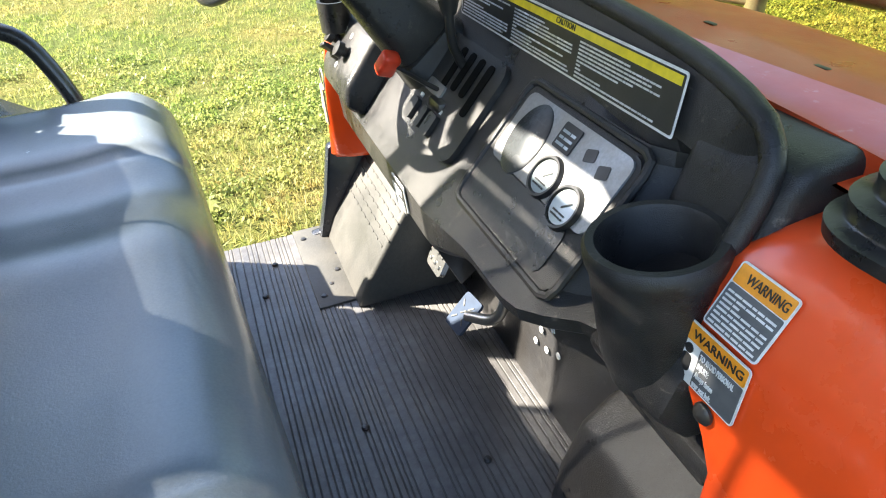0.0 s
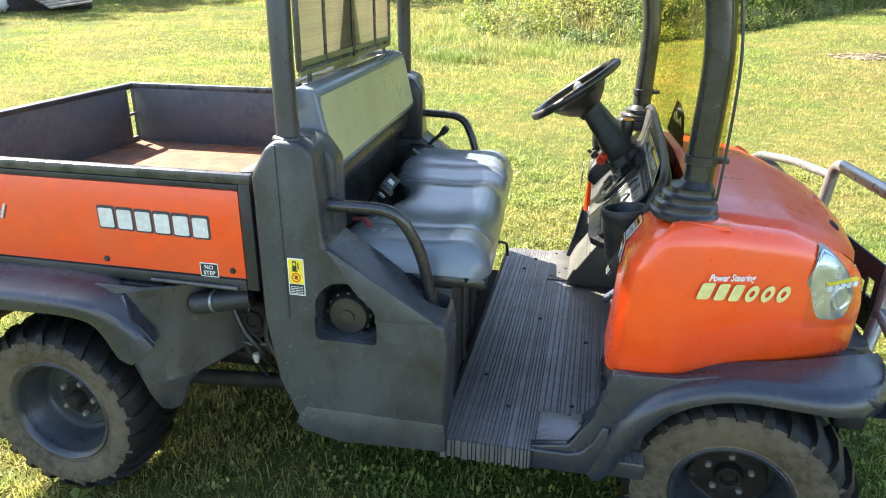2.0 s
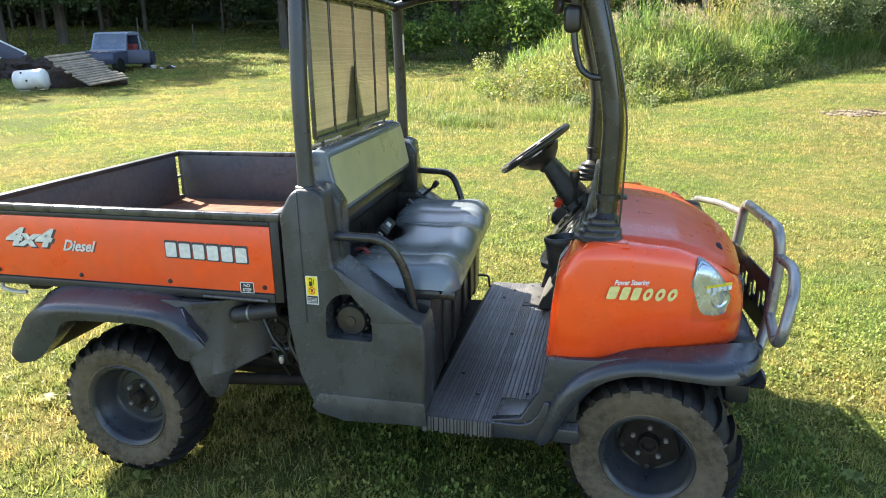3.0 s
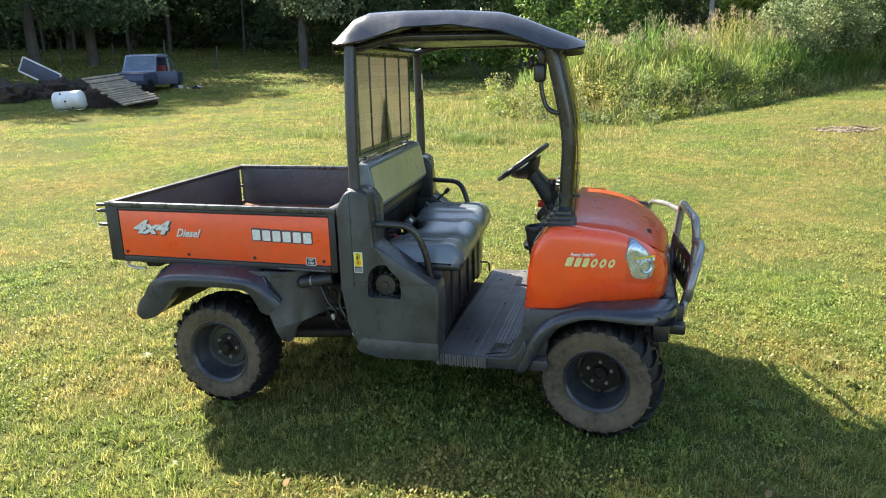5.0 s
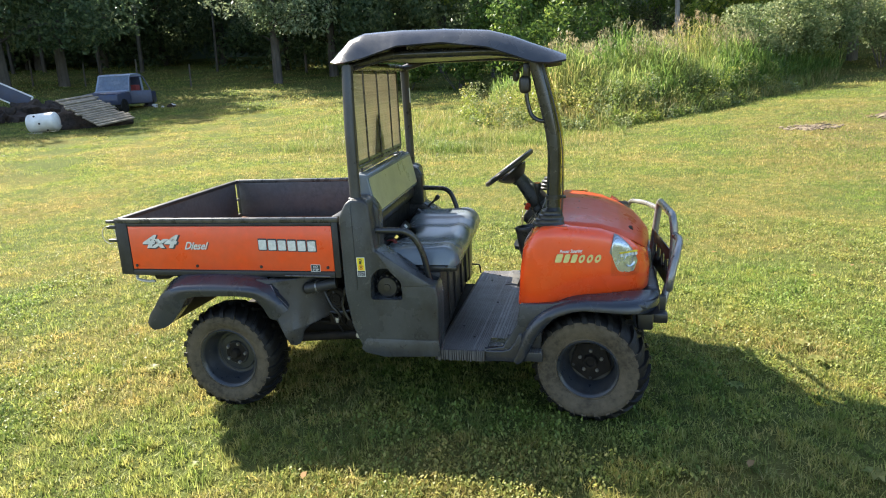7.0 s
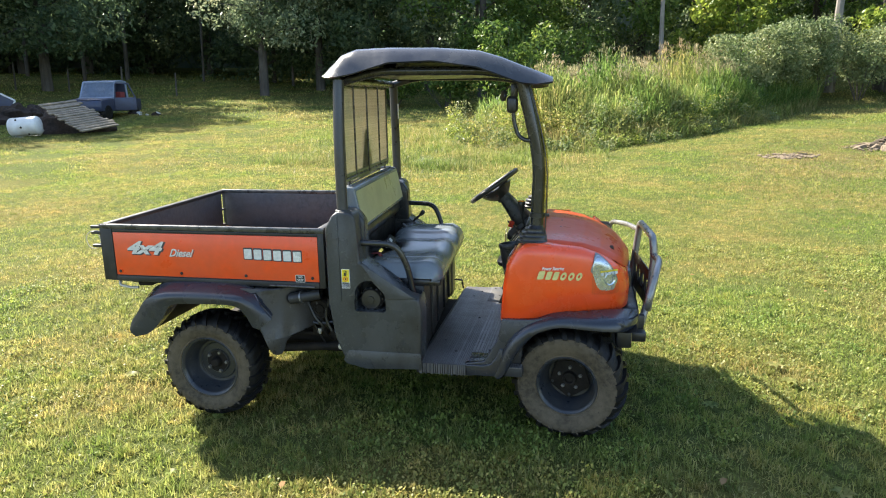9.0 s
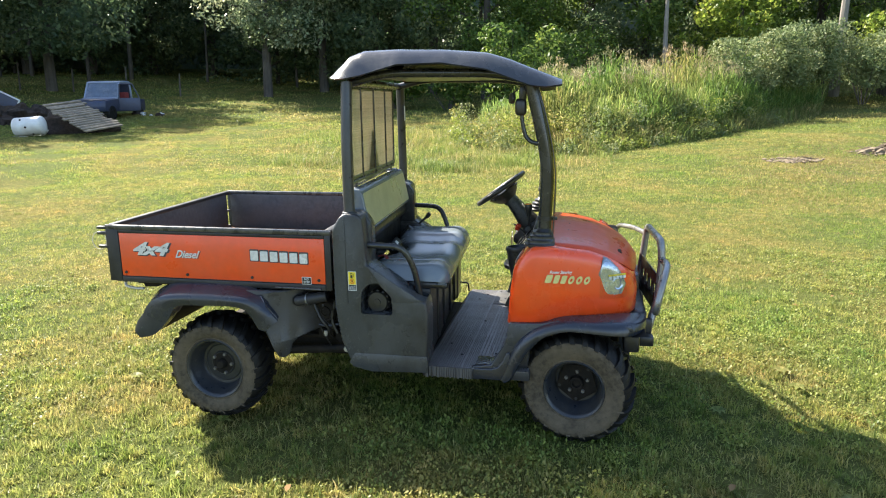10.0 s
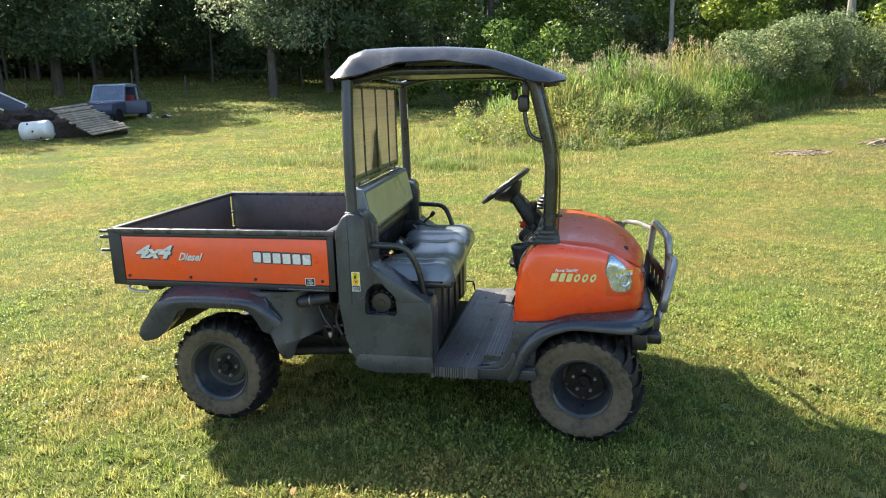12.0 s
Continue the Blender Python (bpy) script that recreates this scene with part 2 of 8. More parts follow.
def foliage(name, dark, light, tip=None, rough=0.45, through_light=0.5, patches=0.35, drifts=0.0, clumps=0.0):
    """Leaves and blades: each one its own tone, with light passing through."""
    m, nt, p, out = shader(name)
    geo = nt.nodes.new("ShaderNodeNewGeometry")
    big = noise_node(nt, patches, 6, 0.7)
    col = ramp(nt, geo.outputs["Random Per Island"], [(0.0, dark), (0.75, light), (1.0, tip or light)]).outputs["Color"]
    patch = ramp(nt, big.outputs["Fac"], [(0.34, (0.60, 0.72, 0.6)), (0.5, (1.0, 1.0, 0.9)), (0.66, (1.34, 1.12, 1.0))]).outputs["Color"]
    mul = nt.nodes.new("ShaderNodeMix")
    mul.data_type, mul.blend_type = "RGBA", "MULTIPLY"
    mul.inputs["Factor"].default_value = 1.0
    nt.links.new(col, mul.inputs["A"])
    nt.links.new(patch, mul.inputs["B"])
    if clumps:
        # small clumps, lusher or thinner than their neighbours
        fine = noise_node(nt, clumps, 3, 0.6)
        tone = ramp(nt, fine.outputs["Fac"], [(0.36, (0.66, 0.80, 0.60)), (0.5, (1.0, 1.0, 1.0)), (0.64, (1.22, 1.14, 1.15))]).outputs["Color"]
        more = nt.nodes.new("ShaderNodeMix")
        more.data_type, more.blend_type = "RGBA", "MULTIPLY"
        more.inputs["Factor"].default_value = 1.0
        nt.links.new(mul.outputs["Result"], more.inputs["A"])
        nt.links.new(tone, more.inputs["B"])
        mul = more
    if drifts:
        # broad drifts of lusher and of drier growth
        wide = noise_node(nt, drifts, 5, 0.6)
        tint = ramp(nt, wide.outputs["Fac"], [(0.36, (0.82, 1.0, 0.80)), (0.5, (1.0, 1.0, 1.0)), (0.64, (1.14, 0.99, 1.15))]).outputs["Color"]
        both_ = nt.nodes.new("ShaderNodeMix")
        both_.data_type, both_.blend_type = "RGBA", "MULTIPLY"
        both_.inputs["Factor"].default_value = 1.0
        nt.links.new(mul.outputs["Result"], both_.inputs["A"])
        nt.links.new(tint, both_.inputs["B"])
        mul = both_
    nt.links.new(mul.outputs["Result"], p.inputs["Base Color"])
    p.inputs["Roughness"].default_value, p.inputs["Specular IOR Level"].default_value = rough, 0.2
    tl, mx = nt.nodes.new("ShaderNodeBsdfTranslucent"), nt.nodes.new("ShaderNodeMixShader")
    nt.links.new(mul.outputs["Result"], tl.inputs["Color"])
    mx.inputs[0].default_value = through_light
    nt.links.new(p.outputs[0], mx.inputs[1])
    nt.links.new(tl.outputs[0], mx.inputs[2])
    nt.links.new(mx.outputs[0], out.inputs["Surface"])
    return m


GRASS = foliage("lawn_grass", (0.158, 0.176, 0.052), (0.312, 0.316, 0.104), (0.40, 0.365, 0.165), patches=3.2, through_light=0.58, drifts=0.55, clumps=11.0)
CLOVER = foliage("clover_leaf", (0.135, 0.180, 0.046), (0.275, 0.305, 0.080), (0.35, 0.345, 0.12), patches=2.0, through_light=0.5, drifts=0.55)
DRY = foliage("tall_dry_grass", (0.11, 0.15, 0.040), (0.25, 0.265, 0.085), (0.42, 0.35, 0.17), drifts=0.6)
REED = foliage("reed_leaf", (0.085, 0.14, 0.040), (0.21, 0.275, 0.075), (0.36, 0.37, 0.15), through_light=0.6, drifts=0.35)
PLUME = foliage("reed_plume", (0.19, 0.165, 0.10), (0.31, 0.27, 0.165), (0.39, 0.345, 0.22))
LEAF_DARK = foliage("dark_leaf", (0.075, 0.115, 0.070), (0.15, 0.20, 0.11), (0.23, 0.28, 0.14), 0.35, 0.6)
LEAF = foliage("green_leaf", (0.055, 0.10, 0.024), (0.13, 0.20, 0.045), (0.24, 0.30, 0.07), 0.4, 0.45)
LEAF_LIGHT = foliage("bright_leaf", (0.12, 0.18, 0.03), (0.25, 0.31, 0.055), (0.40, 0.40, 0.10), 0.4, 0.5)
LEAF_GREY = foliage("grey_green_leaf", (0.11, 0.15, 0.065), (0.21, 0.25, 0.12), (0.32, 0.34, 0.19), 0.5, 0.4)
# glitter of lit leaves is put into a lighter base colour
LEAF_GLINT = foliage("pale_glint_leaf", (0.16, 0.20, 0.12), (0.30, 0.34, 0.21), (0.42, 0.45, 0.32), 0.3, 0.5)
WIRE = foliage("woven_mesh", (0.28, 0.26, 0.20), (0.34, 0.32, 0.25), (0.38, 0.35, 0.28), 0.6, 0.3)
STRAW = foliage("dead_turf", (0.17, 0.14, 0.075), (0.27, 0.22, 0.12), (0.34, 0.29, 0.17))
WEED = foliage("weed_leaf", (0.115, 0.155, 0.040), (0.235, 0.270, 0.080), (0.35, 0.34, 0.13), drifts=0.6)
DEAD_LEAF = foliage("dead_leaf", (0.16, 0.09, 0.04), (0.30, 0.19, 0.09), (0.42, 0.33, 0.2), 0.6, 0.3)


def ground_material():
    m, nt, p, out = shader("lawn_soil")
    a, b, c = noise_node(nt, 0.55, 8, 0.65), noise_node(nt, 14, 6, 0.7), noise_node(nt, 70, 4, 0.7)
    green = ramp(nt, b.outputs["Fac"], [(0.3, (0.045, 0.060, 0.018)), (0.55, (0.095, 0.120, 0.032)), (0.8, (0.16, 0.16, 0.06))]).outputs["Color"]
    dry = ramp(nt, b.outputs["Fac"], [(0.3, (0.12, 0.105, 0.026)), (0.7, (0.26, 0.20, 0.07))]).outputs["Color"]
    base = mixed(nt, ramp(nt, a.outputs["Fac"], [(0.45, (0, 0, 0)), (0.68, (0.85, 0.85, 0.85))]).outputs["Color"], green, dry)
    base = mixed(nt, ramp(nt, c.outputs["Fac"], [(0.3, (0.45,) * 3), (0.6, (0,) * 3)]).outputs["Color"], base, (0.075, 0.07, 0.025))
    nt.links.new(base, p.inputs["Base Color"])
    p.inputs["Roughness"].default_value, p.inputs["Specular IOR Level"].default_value = 0.95, 0.05
    bp = nt.nodes.new("ShaderNodeBump")
    bp.inputs["Strength"].default_value, bp.inputs["Distance"].default_value = 0.8, 0.05
    nt.links.new(c.outputs["Fac"], bp.inputs["Height"])
    nt.links.new(bp.outputs["Normal"], p.inputs["Normal"])
    return m


GROUND = ground_material()
SOIL = surface("bare_soil", (0.125, 0.092, 0.058), 0.95, dirt=(0.185, 0.145, 0.095), dirt_amount=0.7, grain=9, patch=2, bump=0.6, bump_scale=20, spread=0.35)
PALE_BARK = surface("pale_bark", (0.17, 0.15, 0.125), 0.9, dirt=(0.26, 0.24, 0.21), dirt_amount=0.7, grain=12, patch=2, bump=0.6, bump_scale=14, spread=0.3, stretch=(1, 1, 0.2))
FOREST = foliage("far_woods", (0.075, 0.105, 0.085), (0.115, 0.15, 0.118), (0.15, 0.185, 0.14), 0.8, 0.0)


# ---- mesh helpers ----
CY = 0.92  # the vehicle's middle line


def smooth(me, angle=38):
    me.shade_smooth()
    me.set_sharp_from_angle(angle=radians(angle))
    return me


def to_mesh(name, bm, angle=38):
    me = bpy.data.meshes.new(name)
    bmesh.ops.recalc_face_normals(bm, faces=bm.faces)
    bm.to_mesh(me)
    bm.free()
    return smooth(me, angle)


ROOTS = {}
SKEW = [0.0]  # how far the frame sits back on the far side, per metre of width


def thing(name, at, label, category, group="", kind=""):
    ob = new(name)
    ob.location = at
    ob.empty_display_size = 0.2
    ROOTS[ob.name] = Vector(at)
    return tagged(ob, label, category, group, kind)


def base_of(ob):
    while ob.parent:
        ob = ob.parent
    return ROOTS[ob.name]


def part(name, bm, material, parent, label="", angle=38):
    """Links a bmesh (in world coordinates) as one mesh object under a thing or a part."""
    me = bm if isinstance(bm, bpy.types.Mesh) else to_mesh(name, bm, angle)
    if SKEW[0]:
        me.transform(Matrix(((1, -SKEW[0], 0, 0.2 * SKEW[0]), (0, 1, 0, 0), (0, 0, 1, 0), (0, 0, 0, 1))))
    me.transform(Matrix.Translation(-base_of(parent)))
    me.materials.clear()
    me.materials.append(material)
    ob = new(name, me)
    ob.parent = parent
    return tagged(ob, label)


def solo(name, bm, material, label, category, group="", kind="", angle=38):
    """A top-level thing of a single mesh."""
    me = bm if isinstance(bm, bpy.types.Mesh) else to_mesh(name, bm, angle)
    me.materials.append(material)
    return tagged(new(name, me), label, category, group, kind)


def bevel(bm, width, segments=2, edges=None, sharp=25):
    es = edges if edges is not None else [e for e in bm.edges if len(e.link_faces) == 2 and e.calc_face_angle(0) > radians(sharp)]
    if es and width > 0:
        bmesh.ops.bevel(bm, geom=es, offset=width, segments=segments, affect="EDGES", profile=0.5, clamp_overlap=True)
    return bm


def box(x0, x1, y0, y1, z0, z1, r=0.004, bm=None, seg=2):
    b = bmesh.new()
    bmesh.ops.create_cube(b, size=1, matrix=Matrix.Translation(((x0 + x1) / 2, (y0 + y1) / 2, (z0 + z1) / 2)) @ Matrix.Diagonal((abs(x1 - x0), abs(y1 - y0), abs(z1 - z0), 1)))
    bevel(b, r, seg)
    return joined(bm, b)


def joined(bm, b):
    if bm is None:
        return b
    me = bpy.data.meshes.new("tmp")
    b.to_mesh(me)
    b.free()
    bm.from_mesh(me)
    bpy.data.meshes.remove(me)
    return bm


def moved(b, m):
    bmesh.ops.transform(b, matrix=m, verts=b.verts)
    return b


def prism(poly, y0, y1, r=0.004, bm=None, seg=2):
    """A polygon in x and z, drawn out along y."""
    b = bmesh.new()
    f = b.faces.new([b.verts.new((x, y0, z)) for x, z in poly])
    ext = bmesh.ops.extrude_face_region(b, geom=[f])
    bmesh.ops.translate(b, vec=(0, y1 - y0, 0), verts=[v for v in ext["geom"] if isinstance(v, bmesh.types.BMVert)])
    bmesh.ops.recalc_face_normals(b, faces=b.faces)
    bevel(b, r, seg, sharp=20)
    return joined(bm, b)


def curve_points(path, step=0.02, bend=0.0):
    """A path with its corners rounded: Catmull-Rom when bend is 0, arcs of about that radius otherwise."""
    pts = [Vector(p) for p in path]
    if bend:
        out = [pts[0]]
        for a, b, c in zip(pts, pts[1:], pts[2:]):
            u, v = (a - b), (c - b)
            cut = min(bend, u.length * 0.48, v.length * 0.48)
            p, q = b + u.normalized() * cut, b + v.normalized() * cut
            for i in range(7):
                s = i / 6
                out.append(p * (1 - s) ** 2 + b * 2 * s * (1 - s) + q * s * s)
        return out + [pts[-1]]
    out = []
    for i in range(len(pts) - 1):
        p0, p1, p2, p3 = pts[max(i - 1, 0)], pts[i], pts[i + 1], pts[min(i + 2, len(pts) - 1)]
        n = max(2, int((p2 - p1).length / step))
        for k in range(n):
            s = k / n
            out.append(0.5 * ((2 * p1) + (p2 - p0) * s + (2 * p0 - 5 * p1 + 4 * p2 - p3) * s * s + (3 * p1 - p0 - 3 * p2 + p3) * s ** 3))
    return out + [pts[-1]]


def tube(path, r, seg=14, bend=0.0, bm=None, step=0.02, taper=None, closed=False, flat=1.0):
    """A round bar swept along a path."""
    pts = curve_points(path, step, bend) if not closed else [Vector(p) for p in path]
    b = bmesh.new()
    rings, n = [], len(pts)
    ref = None
    for i, p in enumerate(pts):
        t = (pts[(i + 1) % n] - pts[i - 1]) if closed else (pts[min(i + 1, n - 1)] - pts[max(i - 1, 0)])
        t = t.normalized()
        if ref is None:
            ref = t.orthogonal() if abs(t.y) > 0.9 else Vector((0, 1, 0)) - t * t.y
        ref = (ref - t * ref.dot(t)).normalized()
        side = t.cross(ref)
        rr = r * (1 if taper is None else 1 + (taper - 1) * i / (n - 1))
        rings.append([b.verts.new(p + (ref * math.cos(a) + side * math.sin(a) * flat) * rr) for a in (2 * math.pi * k / seg for k in range(seg))])
    for i in range(n if closed else n - 1):
        A, B = rings[i], rings[(i + 1) % n]
        for k in range(seg):
            b.faces.new((A[k], A[(k + 1) % seg], B[(k + 1) % seg], B[k]))
    if not closed:
        b.faces.new(rings[0][::-1])
        b.faces.new(rings[-1])
    return joined(bm, b)


def lathe(profile, segs=40, m=None, bm=None, close=False):
    """Turns (radius, height) round the z axis, then places it by m."""
    b = bmesh.new()
    rings = [[b.verts.new((r * math.cos(2 * math.pi * k / segs), r * math.sin(2 * math.pi * k / segs), h)) for k in range(segs)] if r > 1e-6 else [b.verts.new((0, 0, h))] for r, h in profile]
    pairs = list(zip(rings, rings[1:])) + ([(rings[-1], rings[0])] if close else [])
    for A, B in pairs:
        for k in range(segs):
            q = [A[k % len(A)], A[(k + 1) % len(A)], B[(k + 1) % len(B)], B[k % len(B)]]
            q = list(dict.fromkeys(q))
            if len(q) > 2:
                b.faces.new(q)
    if m is not None:
        moved(b, m)
    return joined(bm, b)


def grid(rows, bm=None, close_u=False):
    """A skin over rows of points."""
    b = bmesh.new()
    vs = [[b.verts.new(p) for p in row] for row in rows]
    for A, B in zip(vs, vs[1:]):
        n = len(A)
        for k in range(n if close_u else n - 1):
            b.faces.new((A[k], A[(k + 1) % n], B[(k + 1) % n], B[k]))
    return joined(bm, b)


def thick(bm, depth):
    """Gives a skin a thickness."""
    bmesh.ops.recalc_face_normals(bm, faces=bm.faces)
    bmesh.ops.solidify(bm, geom=bm.faces[:] + bm.edges[:] + bm.verts[:], thickness=depth)
    return bm


def mirror(bm):
    """The same shape on the vehicle's other side."""
    b = bm.copy()
    for v in b.verts:
        v.co.y = 2 * CY - v.co.y
    bmesh.ops.reverse_faces(b, faces=b.faces)
    return b


def cut(bm, *cutters):
    """Takes the cutters' volumes away from a solid."""
    me = bpy.data.meshes.new("solid")
    bmesh.ops.recalc_face_normals(bm, faces=bm.faces)
    bm.to_mesh(me)
    bm.free()
    ob = new("solid", me)
    gone = [ob]
    for c in cutters:
        cm = bpy.data.meshes.new("cutter")
        bmesh.ops.recalc_face_normals(c, faces=c.faces)
        c.to_mesh(cm)
        c.free()
        co = new("cutter", cm)
        gone.append(co)
        mod = ob.modifiers.new("cut", "BOOLEAN")
        mod.operation, mod.object, mod.solver = "DIFFERENCE", co, "EXACT"
    bpy.context.view_layer.update()
    res = bpy.data.meshes.new_from_object(ob.evaluated_get(bpy.context.evaluated_depsgraph_get()))
    out = bmesh.new()
    out.from_mesh(res)
    for o in gone:
        bpy.data.objects.remove(o)
    return out


def words(text, size, m, depth=0.0006, shear=0.0, squeeze=1.0, align="LEFT", bold=0.0):
    """Raised lettering as a mesh, in the plane that m gives (x along the line, y up)."""
    cu = bpy.data.curves.new("lettering", "FONT")
    cu.body, cu.size, cu.extrude, cu.shear, cu.align_x, cu.resolution_u, cu.offset = text, size, depth, shear, align, 3, bold
    ob = new("lettering", cu)
    bpy.context.view_layer.update()
    me = bpy.data.meshes.new_from_object(ob.evaluated_get(bpy.context.evaluated_depsgraph_get()))
    bpy.data.objects.remove(ob)
    me.transform(m @ Matrix.Diagonal((squeeze, 1, 1, 1)))
    out = bmesh.new()
    out.from_mesh(me)
    bpy.data.meshes.remove(me)
    return out


def plane_at(origin, along, up):
    """The pose of a flat thing: x along it, y up it."""
    x = Vector(along).normalized()
    y = Vector(up)
    y = (y - x * y.dot(x)).normalized()
    z = x.cross(y)
    return Matrix(((x.x, y.x, z.x, origin[0]), (x.y, y.y, z.y, origin[1]), (x.z, y.z, z.z, origin[2]), (0, 0, 0, 1)))


def plate(m, x0, x1, y0, y1, t=0.0012, r=0.0, bm=None, lift=0.0):
    """A thin plate on the plane m."""
    b = bmesh.new()
    bmesh.ops.create_cube(b, size=1, matrix=Matrix.Translation(((x0 + x1) / 2, (y0 + y1) / 2, t / 2 + lift)) @ Matrix.Diagonal((x1 - x0, y1 - y0, t, 1)))
    if r:
        bevel(b, r, 3, [e for e in b.edges if abs((e.verts[0].co - e.verts[1].co).normalized().z) > 0.9])
    moved(b, m)
    return joined(bm, b)


def text_bars(m, x0, x1, y0, y1, lines, bar=0.45, seed=1, bm=None, t=0.0008, lift=0.0012):
    """Rows of small bars for print too small to read."""
    rnd = random.Random(seed)
    pitch = (y1 - y0) / lines
    for i in range(lines):
        x, yb = x0, y1 - (i + 1) * pitch
        while x < x1 - 0.002:
            w = min(rnd.uniform(2.0, 6.0) * pitch * 0.5, x1 - x)
            bm = plate(m, x, x + w, yb, yb + pitch * bar, t, 0, bm, lift)
            x += w + pitch * 0.35
            if rnd.random() < 0.05:
                break
    return bm


# ---- the utility vehicle ----
car = thing("utility_vehicle", (-0.3, CY, 0.0), "orange and dark grey utility vehicle with cargo bed and canopy", "utility vehicle")
SIDE = lambda x, y, z: plane_at((x, y, z), (1, 0, 0), (0, 0, 1))  # noqa: E731


def both(name, bm, material, parent, label=""):
    """A part on the near side and its twin on the far side."""
    twin = mirror(bm)
    return part(name, bm, material, parent, label), part(name, twin, material, parent, label)


def cargo_bed():
    x0, x1, y0, y1, z0, z1 = -1.87, -0.552, 0.180, 1.66, 0.755, 1.075
    floor = part("cargo_bed", box(x0 + 0.02, x1 - 0.01, y0 + 0.02, y1 - 0.02, 0.775, 0.800, 0.003), BED_FLOOR, car, "steel cargo bed with rust and worn orange paint on its floor")
    for ya, yb in ((y0 + 0.004, y0 + 0.030), (y1 - 0.030, y1 - 0.004)):
        part("side_wall", box(x0 + 0.03, x1, ya, yb, z0, z1 - 0.02, 0.003), BED_STEEL, floor, "dark scuffed steel side")
    part("front_wall", box(x1 - 0.03, x1 - 0.004, y0 + 0.03, y1 - 0.03, 0.80, z1 - 0.015, 0.003), BED_STEEL, floor)
    gate = box(x0, x0 + 0.028, y0 + 0.012, y1 - 0.080, z0 + 0.02, z1 - 0.006, 0.003)
    for i in range(5):
        part("gate_rib", box(x0 - 0.010, x0 + 0.002, y0 + 0.10 + i * 0.28, y0 + 0.24 + i * 0.28, z0 + 0.05, z1 - 0.04, 0.006), BED_STEEL, floor)
    part("tailgate", gate, BED_STEEL, floor, "dark steel tailgate")
    # latch lugs that leave slits of daylight at the far rear corner
    for a, b in ((0.80, 0.822), (0.925, 0.938), (1.05, 1.069)):
        part("latch_lug", box(x0 + 0.004, x0 + 0.024, y1 - 0.082, y1 - 0.03, a, b, 0.002), BED_STEEL, floor)
    for ya in (y0, y1 - 0.032):
        part("top_rail", box(x0 - 0.004, x1 + 0.012, ya - 0.004 + (0.012 if ya > CY else 0), ya + 0.036 - (0.012 if ya < CY else 0), z1 - 0.022, z1 + 0.005, 0.005), RAIL_TOP, floor, "scuffed bare-edged top rail")
    part("rear_rail", box(x0 - 0.006, x0 + 0.032, y0 + 0.036, y1 - 0.036, z1 - 0.018, z1 + 0.004, 0.005), FRAME_STEEL, floor)
    part("front_rail", box(x1 - 0.034, x1 + 0.006, y0 + 0.036, y1 - 0.036, z1 - 0.018, z1 + 0.004, 0.005), FRAME_STEEL, floor)
    for s in (0, 1):
        yy = (lambda a, b: (a, b) if s == 0 else (2 * CY - b, 2 * CY - a))
        part("side_frame", box(x0 - 0.002, x0 + 0.075, *yy(y0 - 0.004, y0 + 0.012), z0 + 0.004, z1 - 0.02, 0.004), FRAME_STEEL, floor)
        part("side_frame", box(x1 - 0.024, x1 + 0.010, *yy(y0 - 0.004, y0 + 0.012), z0 + 0.004, z1 - 0.02, 0.004), FRAME_STEEL, floor)
        part("side_frame", box(x0 + 0.076, x1 - 0.025, *yy(y0 - 0.006, y0 + 0.012), z0, z0 + 0.033, 0.006), FRAME_STEEL, floor)
        part("side_frame", box(x0 + 0.076, x1 - 0.025, *yy(y0 - 0.003, y0 + 0.010), z1 - 0.038, z1 - 0.023, 0.003), FRAME_STEEL, floor)
        panel = box(x0 + 0.079, x1 - 0.0265, *yy(y0 - 0.002, y0 + 0.006), z0 + 0.036, z1 - 0.040, 0.003)
        part("side_panel", panel, ORANGE_BED, floor, "faded orange side panel with lettering")
        for x in (-1.766, -1.385, -0.998, -0.615):
            ym = (y0 - 0.004) if s == 0 else 2 * CY - y0 + 0.004
            bolt = lathe([(0.0001, 0.005), (0.006, 0.0045), (0.0085, 0.001), (0.0085, -0.002)], 14, plane_at((x, ym, 0.812), (1, 0, 0), (0, 0, 1) if s == 0 else (0, 0, -1)))
            part("bolt", bolt, FRAME_STEEL, floor)
    part("latch_bar", tube([(-0.86, y0 - 0.012, 0.767), (-0.60, y0 - 0.012, 0.765)], 0.006, 10), RAIL_TOP, floor, "thin metal latch bar")
    # rear hinges, ring and catches
    for z in (1.062, 1.03, 0.955):
        part("hinge", box(x0 - 0.055, x0 + 0.004, y0 - 0.006, y0 + 0.022, z - 0.008, z + 0.008, 0.003), BLACK, floor)
    ring = [(x0 - 0.055 + 0.045 * math.cos(a), y0 + 0.01, 0.985 + 0.05 * math.sin(a)) for a in np.linspace(0, 2 * math.pi, 26)[:-1]]
    part("wire_ring", tube(ring, 0.0022, 6, closed=True), STEEL, floor, "thin wire ring")
    part("tail_catch", tube([(-1.80, 0.22, 0.755), (-1.80, 0.20, 0.725), (-1.73, 0.20, 0.712), (-1.68, 0.20, 0.715)], 0.008, 8, 0.02), STEEL, floor)
    part("bed_beam", box(-1.76, -0.70, 0.26, 1.58, 0.725, 0.775, 0.006), CHASSIS, floor)
    part("bed_beam", prism([(-1.72, 0.755), (-1.55, 0.755), (-1.62, 0.715), (-1.70, 0.712)], 0.24, 0.30, 0.004), CHASSIS, floor)
    # lettering on the near panel
    yl = y0 - 0.0024
    part("lettering", words("4x4", 0.096, SIDE(-1.716, yl, 0.918), shear=0.42, squeeze=1.42, bold=0.0042), LETTER, floor, "silver italic lettering reading 4x4")
